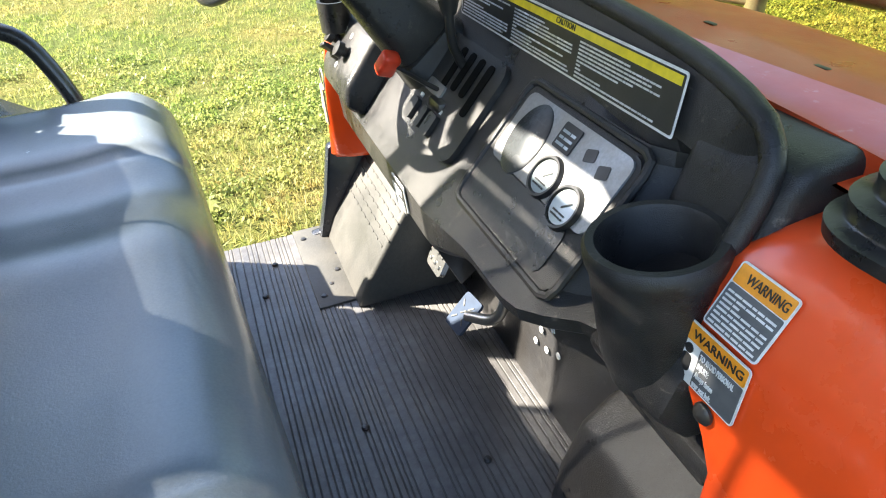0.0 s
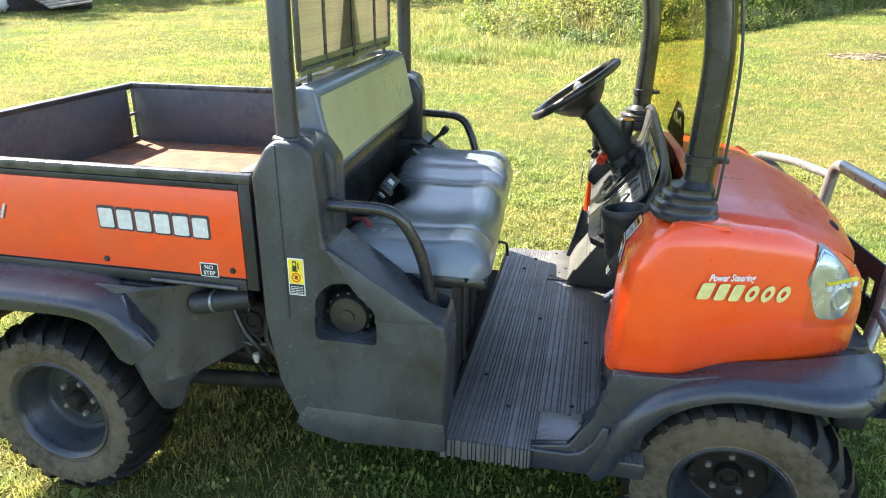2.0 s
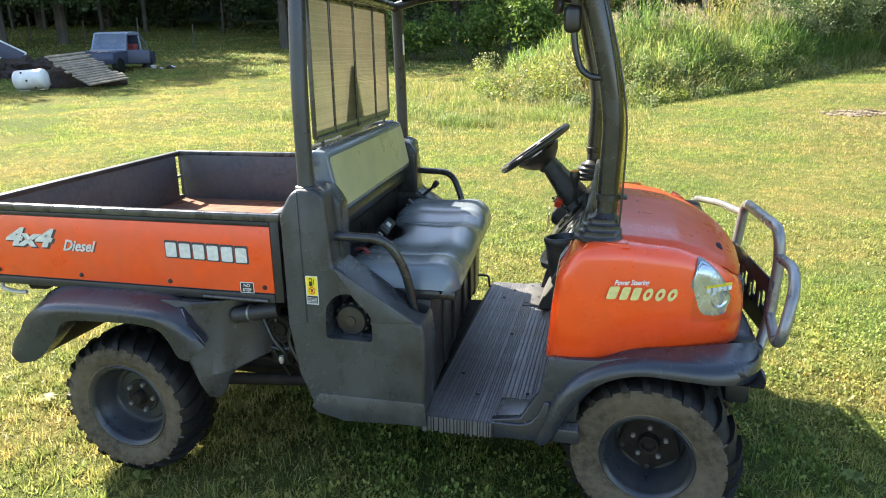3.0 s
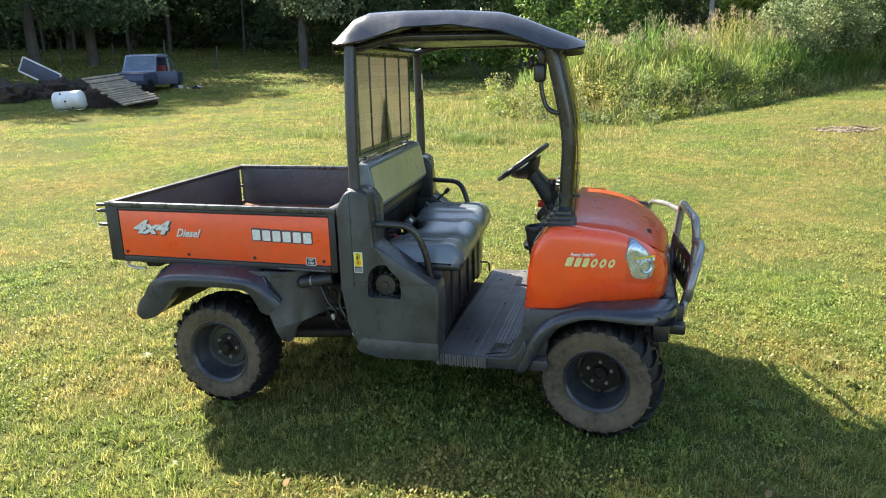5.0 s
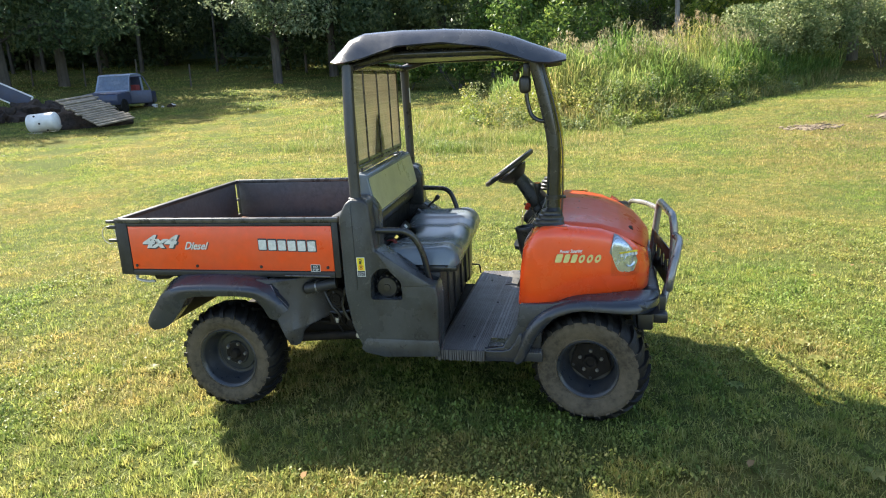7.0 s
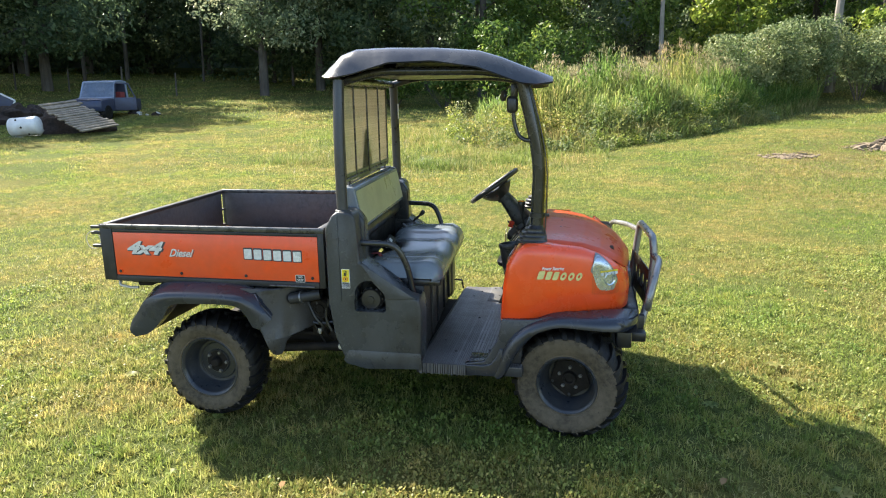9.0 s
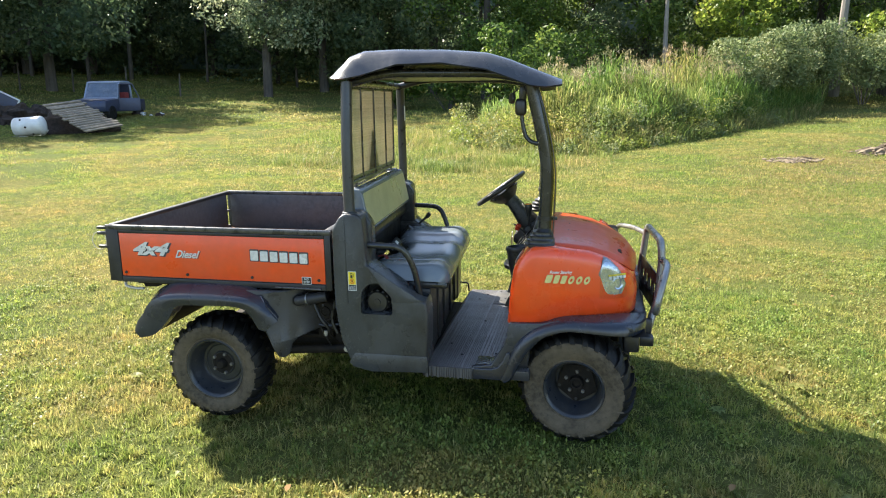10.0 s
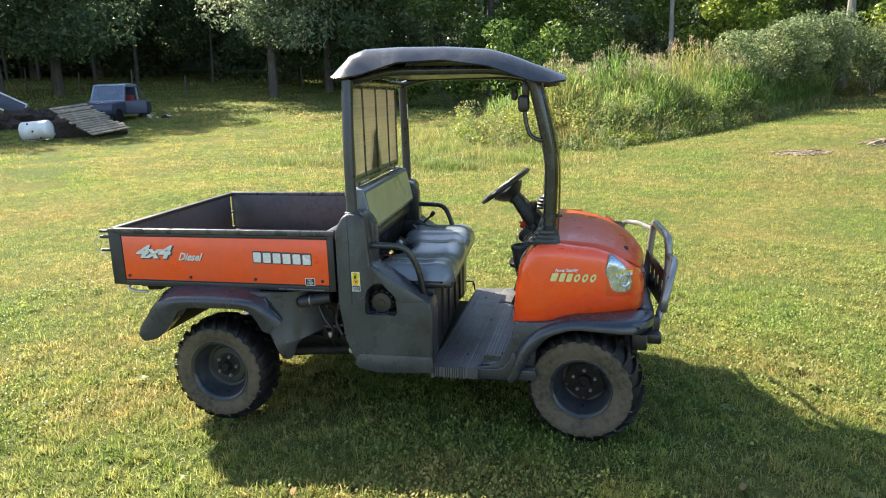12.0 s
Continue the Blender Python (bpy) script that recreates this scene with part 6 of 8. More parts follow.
def lug_mesh(side, reach):
    """One tread lug, wrapped over the tyre's shoulder and worn at its end."""
    lug, pts = bmesh.new(), []
    rows = [(0.281, 0.004, 0.019, 0.021), (0.280, 0.050, 0.024, 0.021), (0.272, 0.088, 0.028, 0.021), (0.262, 0.104, 0.030, 0.017), (0.247, 0.114, 0.026, 0.010), (0.232, 0.1185, 0.016, 0.003)]
    rows = rows[:reach]
    for s, (r, h, wd, up) in enumerate(rows):
        lift = min(1.0, max(0.0, (h - 0.06) / 0.05))
        for top in (0, 1):
            rr = r + up * top * (1 - 0.55 * lift) - (0.004 if not top else 0)
            hh = h + up * 0.75 * lift * top
            for q in (-1, 1):
                aa = -1.6 * h + q * wd / 2 / r * (0.80 if top else 1)
                pts.append(lug.verts.new((rr * math.cos(aa), rr * math.sin(aa), side * hh)))
    for s in range(len(rows) - 1):
        o, n_ = s * 4, s * 4 + 4
        for q in ((o, o + 2, n_ + 2, n_), (o + 1, n_ + 1, n_ + 3, o + 3), (o + 2, o + 3, n_ + 3, n_ + 2)):
            lug.faces.new([pts[k] for k in q])
    e = len(rows) * 4 - 4
    lug.faces.new([pts[k] for k in (0, 1, 3, 2)])
    lug.faces.new([pts[k] for k in (e, e + 2, e + 3, e + 1)])
    me = to_mesh("tread_lug", lug, 40)
    me.materials.append(RUBBER)
    me.materials.append(SIDEWALL)
    for f in me.polygons:
        if math.hypot(f.center.x, f.center.y) < (0.257 if reach > 5 else 0.249):
            f.material_index = 1
    return me


def wheels():
    tyres = {"front": tyre_mesh(0.90), "rear": tyre_mesh()}
    lugs = {(k, n): lug_mesh(k, n) for k in (1, -1) for n in (5, 6)}

    def rim_mesh(dish, size):
        rim = lathe([(r * size, h) for r, h in [(0.150, -0.098), (0.166, -0.098), (0.166, -0.088), (0.150, -0.070), (0.146, 0.05), (0.160, 0.088), (0.170, 0.097), (0.174, 0.102), (0.170, 0.1055), (0.160, 0.101), (0.152, 0.088), (0.149, 0.066), (0.141, 0.058), (0.136, dish + 0.014), (0.126, dish + 0.002), (0.112, dish), (0.106, dish + 0.006), (0.072, dish + 0.008), (0.066, dish + 0.016), (0.0001, dish + 0.016)]], 56)
        return to_mesh("wheel", rim, 40)
    rims = {"front": rim_mesh(-0.030, 0.90), "rear": rim_mesh(-0.005, 1.0)}
    for nm, x, dish, yw, zw in (("rear", -1.258, -0.005, 0.262, 0.276), ("front", 0.735, -0.030, 0.312, 0.284)):
        me = rims[nm]
        me.materials.append(RIM)
        hub = to_mesh("hub", lathe([(0.0001, dish + 0.050), (0.020, dish + 0.050), (0.026, dish + 0.044), (0.030, dish + 0.018), (0.062, dish + 0.018)] if nm == "rear" else [(0.0001, dish + 0.030), (0.020, dish + 0.030), (0.024, dish + 0.046), (0.033, dish + 0.046), (0.038, dish + 0.026), (0.040, dish + 0.014)], 28))
        hub.materials.append(CHASSIS)
        bolt = to_mesh("wheel_bolt", lathe([(0.0001, 0.016), (0.0075, 0.016), (0.0105, 0.012), (0.011, 0.0)], 6))
        bolt.materials.append(NUT)
        hole = to_mesh("rim_hole", lathe([(0.0001, 0.0012), (0.008, 0.0012), (0.008, 0.0)], 12))
        hole.materials.append(LABEL_BLACK)
        for side in (0, 1):
            y = yw if side == 0 else 2 * CY - yw
            up = (0, 0, 1) if side == 0 else (0, 0, -1)
            steer = Matrix.Rotation(radians(-7), 4, "Z") if nm == "front" else Matrix()
            m = Matrix.Translation(-base_of(car)) @ Matrix.Translation((x, y, zw)) @ steer @ plane_at((0, 0, 0), (1, 0, 0), up) @ Matrix.Rotation(radians(17 if nm == "front" else 71), 4, "Z")
            wheel = new("wheel", me)
            wheel.parent, wheel.matrix_local = car, m
            tagged(wheel, "dusty steel wheel with a chunky off-road tyre")
            ty = new("tyre", tyres[nm])
            ty.parent = wheel
            tagged(ty, "black knobbly tyre with dried mud on its sidewall")
            g = random.Random(3 + side)
            for k in (1, -1):
                for i in range(25):
                    lg = new("tread_lug", lugs[(k, 6 if i % 2 else 5)])
                    lg.parent = wheel
                    lg.matrix_local = Matrix.Rotation(2 * math.pi * (i + (0.5 if k < 0 else 0) + g.uniform(-0.05, 0.05)) / 25, 4, "Z")
            hb = new("hub", hub)
            hb.parent = wheel
            for i in range(5):
                a = 2 * math.pi * i / 5
                bo = new("wheel_bolt", bolt)
                bo.parent = wheel
                bo.matrix_local = Matrix.Translation((0.058 * math.cos(a), 0.058 * math.sin(a), dish + 0.016))
            if nm == "front":
                # a thick plate with five corners over the rim's bowl
                plate_ = bmesh.new()
                ring = [plate_.verts.new((r * math.cos(a), r * math.sin(a), dish + 0.012)) for i in range(5) for r, a in ((0.108, 2 * math.pi * (i + 0.42) / 5), (0.108, 2 * math.pi * (i + 0.58) / 5))]
                face = plate_.faces.new(ring)
                ext = bmesh.ops.extrude_face_region(plate_, geom=[face])
                bmesh.ops.translate(plate_, vec=(0, 0, 0.010), verts=[v for v in ext["geom"] if isinstance(v, bmesh.types.BMVert)])
                bevel(plate_, 0.003, 2)
                pl = new("hub_plate", to_mesh("hub_plate", plate_))
                pl.data.materials.append(CHASSIS)
                pl.parent = wheel
                for i in (0, 2, 3):
                    a = 2 * math.pi * (i + 0.5) / 5
                    ho = new("rim_hole", hole)
                    ho.parent = wheel
                    ho.matrix_local = Matrix.Translation((0.094 * math.cos(a), 0.094 * math.sin(a), dish + 0.022))


def underbody():
    fr = part("chassis", box(-1.60, 1.02, 0.62, 1.22, 0.23, 0.325, 0.01), CHASSIS, car, "grimy steel frame and running gear")
    for x, z in ((-1.258, 0.276), (0.735, 0.284)):
        part("axle", tube([(x, 0.34, z), (x, 2 * CY - 0.34, z)], 0.034, 14), CHASSIS, fr)
    part("engine", box(-1.05, -0.55, 0.45, 1.35, 0.34, 0.70, 0.03), CHASSIS, fr, "dirty engine block under the bed")
    part("gearbox", box(-1.42, -1.15, 0.62, 1.22, 0.22, 0.42, 0.05), CHASSIS, fr)
    part("pipe", tube([(-0.757, 0.206, 0.686), (-0.742, 0.206, 0.689), (-0.700, 0.212, 0.696), (-0.600, 0.235, 0.712)], 0.030, 16), PLASTIC, fr, "dusty black air hose")
    part("pipe_clamp", lathe([(0.030, -0.004), (0.033, -0.004), (0.033, 0.004), (0.030, 0.004)], 18, Matrix.Translation((-0.698, 0.2125, 0.6965)) @ Matrix.Rotation(radians(82), 4, "Y"), close=True), GUARD, fr)
    g = random.Random(8)
    for i in range(7):
        xa, za = g.uniform(-0.70, -0.56), g.uniform(0.55, 0.68)
        part("cable", tube([(xa, g.uniform(0.31, 0.36), za), (xa + g.uniform(-0.05, 0.05), 0.30, za - g.uniform(0.05, 0.10)), (xa + g.uniform(-0.06, 0.06), g.uniform(0.30, 0.36), za - g.uniform(0.12, 0.20))], g.uniform(0.003, 0.007), 6), CHASSIS if i % 2 else BLACK, fr)
    for x0_, z0_, w_, h_ in ((-0.70, 0.44, 0.09, 0.05), (-0.63, 0.53, 0.07, 0.06), (-0.60, 0.41, 0.06, 0.07), (-0.72, 0.52, 0.05, 0.04)):
        part("bracket", box(x0_, x0_ + w_, 0.335, 0.40, z0_, z0_ + h_, 0.008), CHASSIS, fr)
    part("canister", lathe([(0.0001, 0.03), (0.018, 0.03), (0.020, 0.036), (0.030, 0.036), (0.032, 0.028), (0.042, 0.028), (0.044, 0.034), (0.054, 0.034), (0.064, 0.022), (0.064, -0.03), (0.0001, -0.04)], 28, plane_at((-0.64, 0.33, 0.60), (1, 0, 0), (0, 0, 1))), CHASSIS, fr)
    for i, p in enumerate(([(-0.70, 0.30, 0.64), (-0.66, 0.29, 0.56), (-0.62, 0.30, 0.50), (-0.66, 0.32, 0.46)], [(-0.58, 0.31, 0.66), (-0.60, 0.30, 0.56), (-0.57, 0.30, 0.48)], [(-0.74, 0.32, 0.54), (-0.65, 0.30, 0.52), (-0.55, 0.32, 0.53)])):
        part("hose", tube(p, 0.009, 8), BLACK, fr)
    part("fitting", lathe([(0.0001, 0.012), (0.010, 0.012), (0.012, 0.0), (0.007, -0.018)], 12, Matrix.Translation((-0.640, 0.30, 0.478))), STEEL, fr)
    part("trailing_arm", tube([(-0.95, 0.36, 0.335), (-0.55, 0.34, 0.38), (-0.42, 0.34, 0.39)], 0.024, 12), CHASSIS, fr)
    part("brace", tube([(-0.85, 0.42, 0.42), (-0.55, 0.36, 0.43)], 0.012, 8), CHASSIS, fr)
    part("arm_bolt", lathe([(0.0001, 0.012), (0.016, 0.010), (0.020, 0.0)], 8, plane_at((-0.525, 0.315, 0.385), (1, 0, 0), (0, 0, 1))), STEEL, fr)
    part("inner_guard", box(-0.98, -0.56, 0.47, 0.49, 0.42, 0.74, 0.01), CHASSIS, fr)
    part("front_bumper", box(0.98, 1.09, 0.52, 2 * CY - 0.52, 0.46, 0.62, 0.02, seg=3), BLACK, car, "black front bumper block")
    part("bumper_foot", box(1.05, 1.13, 0.50, 0.57, 0.435, 0.49, 0.010), BLACK, car)
    part("under_tray", box(0.86, 1.06, 0.36, 2 * CY - 0.36, 0.56, 0.60, 0.012), BLACK, car)
    both("tray_end", box(0.965, 1.045, 0.335, 0.505, 0.455, 0.572, 0.014), BLACK, car)
    part("front_core", box(0.52, 0.95, 0.52, 2 * CY - 0.52, 0.42, 0.95, 0.02), CHASSIS, fr)
    part("cab_core", box(-0.42, 0.48, 0.34, 2 * CY - 0.34, 0.30, 0.33, 0.01), CHASSIS, fr)


def brush_guard():
    top = tube([(1.075, 1.215, 0.46), (1.105, 1.222, 0.75), (1.129, 1.222, 0.962), (1.160, 0.715, 0.972), (1.170, 0.70, 0.86), (1.152, 0.675, 0.64), (1.095, 0.60, 0.46)], 0.0205, 16, 0.055)
    g = part("brush_guard", top, GUARD, car, "worn grey tubular brush guard, bent at one corner")
    part("lamp_hoop", tube([(1.170, 0.712, 0.868), (1.182, 0.545, 0.878), (1.150, 0.375, 0.850), (1.112, 0.312, 0.700), (1.128, 0.45, 0.640), (1.155, 0.690, 0.655)], 0.0185, 14, 0.06), GUARD, g, "worn grey hoop before the headlight, bent inwards")
    part("wing", tube([(1.122, 1.225, 0.915), (1.06, 1.46, 0.908), (0.985, 1.69, 0.880), (0.960, 1.735, 0.845), (0.975, 1.72, 0.74), (1.07, 1.46, 0.66), (1.10, 1.23, 0.66)], 0.0155, 14, 0.06), GUARD, g, "pale worn side tube")
    holes = []
    for i, y in enumerate((0.74, 0.86, 0.98, 1.10)):
        holes.append(box(1.02, 1.20, y, y + 0.045, 0.665, 0.72, 0.0))
        holes.append(box(1.02, 1.20, y + 0.055, y + 0.085, 0.64, 0.70, 0.0))
    pl = box(1.092, 1.098, 0.67, 1.205, 0.56, 0.785, 0.001)
    pl = cut(pl, *holes)
    for v in pl.verts:
        v.co.x += 0.008 + 0.050 * (1.205 - v.co.y) / 0.535
    part("guard_plate", pl, BLACK, g, "black plate with cut-out slots")
    for y in (0.60, 1.215):
        part("foot", prism([(1.03, 0.44), (1.12, 0.44), (1.125, 0.56), (1.06, 0.56)], y - 0.02, y + 0.02, 0.004), BLACK, g)


fenders()
floor_and_footwell()
dashboard()
wheels()
underbody()
brush_guard()


# ---- the ground and what grows on it ----
EYE = Vector((0.77, -3.06))
AHEAD, RIGHT = Vector((-0.2207, 0.975)), Vector((0.975, 0.2207))


def height(x, y):
    """Nearly level round the vehicle, rising gently to the woods."""
    d = np.hypot(x - 0.77, y + 3.06)
    rise = np.where(y > -3, np.interp(d, [0, 9, 16, 24.3, 34, 45, 60, 90], [0, 0, 0.2, 0.62, 1.35, 2.6, 4.4, 6.0]), 0)
    bump = 0.02 * np.sin(x * 0.9 + 1.3) * np.cos(y * 0.7) + 0.012 * np.sin(x * 2.3) * np.sin(y * 1.9 + 0.6)
    near = np.clip((d - 4) / 8, 0, 1)
    dip = 0.028 * np.clip((-0.2 - x) / 1.0, 0, 1) * np.clip(1.6 - d / 8, 0, 1)
    return rise + bump * (0.3 + 2.0 * near) - 0.012 - dip


def spot(u, depth):
    """A place by how far it lies ahead of the last standpoint and how far aside."""
    p = EYE + (AHEAD + RIGHT * u) * depth
    return p.x, p.y, float(height(p.x, p.y))


def raw_mesh(name, verts, faces, angle=None):
    """A mesh straight from arrays of corners and of equal-sided faces."""
    me = bpy.data.meshes.new(name)
    nf, k = faces.shape
    me.vertices.add(len(verts))
    me.vertices.foreach_set("co", verts.astype(np.float32).ravel())
    me.loops.add(nf * k)
    me.loops.foreach_set("vertex_index", faces.astype(np.int32).ravel())
    me.polygons.add(nf)
    me.polygons.foreach_set("loop_start", np.arange(0, nf * k, k, dtype=np.int32))
    me.update(calc_edges=True)
    return me


def ground():
    ax = np.concatenate([-np.geomspace(130, 8, 26), np.linspace(-7.6, 7.6, 96), np.geomspace(8, 130, 26)])
    ay = np.concatenate([-np.geomspace(60, 5, 14), np.linspace(-4.7, 9.6, 90), np.geomspace(10, 150, 40)])
    X, Y = np.meshgrid(ax, ay)
    Z = height(X, Y)
    v = np.stack([X, Y, Z], -1).reshape(-1, 3)
    w = len(ax)
    i = np.arange(len(ay) - 1)[:, None] * w + np.arange(w - 1)[None, :]
    f = np.stack([i, i + 1, i + 1 + w, i + w], -1).reshape(-1, 4)
    me = raw_mesh("ground", v, f)
    me.materials.append(GROUND)
    me.shade_smooth()
    tagged(new("ground", me), "mown lawn with dry and weedy patches, rising to the woods", "lawn", kind="structure")


rng = np.random.default_rng(7)


def blades(name, x, y, length, width, material, label, lean=0.5, category="grass", curl=0.35, z=None, kind="stuff", plain=False):
    """Upright bent blades at the places given; plain ones are single spikes."""
    n = len(x)
    z = height(x, y) if z is None else z
    a = rng.uniform(0, 2 * np.pi, n)
    l = length * rng.uniform(0.55, 1.25, n)
    tilt = np.abs(rng.normal(0, lean, n))
    dx, dy = np.cos(a) * np.sin(tilt), np.sin(a) * np.sin(tilt)
    dz = np.cos(tilt)
    s = rng.uniform(0, 2 * np.pi, n)
    wx, wy = np.cos(s) * width, np.sin(s) * width
    base = np.stack([x, y, z], -1)
    mid = base + np.stack([dx, dy, dz], -1) * (l * 0.55)[:, None]
    tip = mid + np.stack([dx * (1 + curl * 2), dy * (1 + curl * 2), dz * (1 - curl)], -1) * (l * 0.45)[:, None]
    w = np.stack([wx, wy, np.zeros(n)], -1)
    V = np.stack([base - w / 2, base + w / 2, mid - w * 0.42, mid + w * 0.42, tip], 1)
    if plain:
        me = raw_mesh(name, np.stack([base - w / 2, base + w / 2, mid * 0.35 + tip * 0.65], 1).reshape(-1, 3), np.arange(n * 3).reshape(-1, 3))
        me.materials.append(material)
        return tagged(new(name, me), label, category, kind=kind)
    k = np.arange(n)[:, None] * 5
    F = np.concatenate([k + np.array([0, 1, 3]), k + np.array([0, 3, 2]), k + np.array([2, 3, 4])], 1).reshape(-1, 3)
    me = raw_mesh(name, V.reshape(-1, 3), F)
    me.materials.append(material)
    return tagged(new(name, me), label, category, kind=kind)


def lawn():
    # close lawn in tufts, thinning out with distance
    def sow(n, x0, x1, y0, y1):
        return rng.uniform(x0, x1, n), rng.uniform(y0, y1, n)

    def tufts(n, each, r, x0, x1, y0, y1):
        cx, cy = sow(n, x0, x1, y0, y1)
        k = rng.integers(0, n, n * each)
        size = rng.uniform(0.5, 1.35, n)
        return cx[k] + rng.normal(0, r, len(k)) * size[k], cy[k] + rng.normal(0, r, len(k)) * size[k], 0.55 + 0.6 * size[k]

    def fade(x, y, full, none, *more):
        """Keeps all within one radius of the lawn's middle, and none past another."""
        d = np.hypot(x - 0.2, (y - 0.1) * 1.25)
        keep = rng.uniform(0, 1, len(x)) < np.clip((none - d) / (none - full), 0, 1) ** 1.5
        return (x[keep], y[keep]) + tuple(m[keep] for m in more)

    def clumpy(x, y, f=2.3, less=0.0):
        q = np.sin(x * f + 1.7 * np.sin(y * f * 0.8)) * np.cos(y * f * 1.1 + 1.3 * np.sin(x * f * 0.7))
        keep = rng.uniform(-1, 1, len(x)) < q + 0.9 - less
        return x[keep], y[keep]
    x, y, s = tufts(12500, 26, 0.022, -5, 5.4, -3.4, 4.4)
    x, y, s = fade(x, y, 2.6, 5.2, s)
    blades("lawn_grass", x, y, 0.044 * s, 0.0044, GRASS, "short mown lawn grass round the vehicle, in tufts", 0.8)
    x, y = fade(*sow(150000, -5, 5.4, -3.4, 4.4), 2.6, 5.2)
    blades("lawn_grass", x, y, 0.028, 0.0042, GRASS, "short mown lawn grass round the vehicle", 0.95)
    x, y, s = tufts(500, 20, 0.028, -3.6, 4.2, -1.9, 3.0)
    blades("long_grass", x, y, 0.075 * s, 0.0046, GRASS, "longer uncut tufts of grass", 0.45, curl=0.6)
    x, y, s = tufts(44000, 16, 0.032, -11, 11.5, -7.5, 10.5)
    blades("lawn_grass", x, y, 0.040 * s, 0.0080, GRASS, "mown lawn grass beyond the vehicle", 0.9, plain=True)
    x, y = sow(280000, -11, 11.5, -7.5, 10.5)
    blades("lawn_grass", x, y, 0.032, 0.0080, GRASS, "thin mown lawn grass beyond the vehicle", 0.8, plain=True)
    x, y = clumpy(*sow(14000, -8, 9, 2.0, 12), f=1.7, less=0.7)
    blades("long_grass", x, y, 0.095, 0.008, GRASS, "longer uncut tufts of grass", 0.55, curl=0.6, plain=True)
    x, y, s = tufts(30000, 15, 0.08, -21, 20, 7.5, 24)
    k = rng.uniform(0, 1, len(y)) < np.clip((y - 7.5) / 3.5, 0, 1)
    blades("lawn_grass", x[k], y[k], 0.055 * s[k], 0.018, GRASS, "mown lawn grass farther off", 0.85, plain=True)
    x, y = clumpy(*sow(90000, -38, 28, 21, 46), f=0.9)
    blades("lawn_grass", x, y, 0.12, 0.045, GRASS, "distant lawn grass by the woods", 0.66, plain=True)
    # taller dry grass between lawn and reeds
    u, d = rng.uniform(-0.34, 0.26, 60000), rng.uniform(11.0, 24, 60000)
    k = rng.uniform(0, 1, len(u)) < np.clip((d - 12.5) / 5, 0, 1) * np.clip((u + 0.34) / 0.28, 0, 1) ** 2 * (0.6 + 0.4 * np.sin(u * 60 + d))
    u, d = u[k], d[k]
    px = EYE.x + (AHEAD.x + RIGHT.x * u) * d
    py = EYE.y + (AHEAD.y + RIGHT.y * u) * d
    blades("tall_dry_grass", px, py, 0.25 * np.clip((d - 10) / 8, 0.35, 1.4), 0.011, DRY, "tall seeding grass in uneven clumps", 0.6, curl=0.6)
    for u, d, r in ((-0.195, 17.0, 0.55), (0.02, 15.5, 0.4), (0.10, 16.5, 0.5)):
        cx, cy, _ = spot(u, d)
        x, y = cx + rng.normal(0, r, 1100), cy + rng.normal(0, r * 0.6, 1100)
        blades("dry_tussock", x, y, 0.30, 0.009, DRY, "tussock of drying uncut grass", 0.55, curl=0.7)
    # clover and small round weed leaves, in cushions
    n = 5200
    cx, cy = sow(n, -4.6, 5.2, -2.6, 5.2)
    q = np.sin(cx * 1.9 + 1.1) * np.cos(cy * 1.6 + 0.4) + rng.normal(0, 0.55, n)
    cx, cy = cx[q > 0.15], cy[q > 0.15]
    k = rng.integers(0, len(cx), len(cx) * 60)
    size = rng.uniform(0.03, 0.085, len(cx))
    x, y = cx[k] + rng.normal(0, 1, len(k)) * size[k], cy[k] + rng.normal(0, 1, len(k)) * size[k]
    r = rng.uniform(0.0035, 0.0080, len(k))
    z = height(x, y) + rng.uniform(0.012, 0.046, len(k))
    a, tx, ty = rng.uniform(0, 6.3, len(k)), rng.normal(0, 0.7, len(k)), rng.normal(0, 0.7, len(k))
    corner = []
    for j in range(5):
        c, d = np.cos(a + j * 1.2566) * r, np.sin(a + j * 1.2566) * r
        corner.append(np.stack([x + c, y + d, z + tx * c + ty * d], -1))
    me = raw_mesh("clover", np.stack(corner, 1).reshape(-1, 3), np.arange(len(k) * 5).reshape(-1, 5))
    me.materials.append(CLOVER)
    tagged(new("clover", me), "low cushions of clover and small weeds in the lawn", "clover", kind="stuff")
    # broad weeds and fallen leaves
    for i in range(46):
        x, y = rng.uniform(-3.2, 3.4), rng.uniform(-2.0, 3.0)
        if -1.7 < x < 1.2 and 0.1 < y < 1.75:
            continue
        n = int(rng.integers(5, 10))
        b = bmesh.new()
        r0 = rng.uniform(0.025, 0.055)
        for j in range(n):
            a = 2 * math.pi * j / n + rng.uniform(-0.3, 0.3)
            c, s = math.cos(a), math.sin(a)
            z0 = float(height(x, y))
            pts = [(0.0, 0.0, 0.015), (0.5, 0.24, 0.040), (1.0, 0.0, 0.028), (0.5, -0.24, 0.040)]
            b.faces.new([b.verts.new((x + (c * p - s * q) * r0 * 1.3, y + (s * p + c * q) * r0 * 1.3, z0 + h + 0.008)) for p, q, h in pts])
        solo("lawn_weed", b, GRASS, "low broad-leaved weed in the lawn", "weed", "weeds in the lawn")
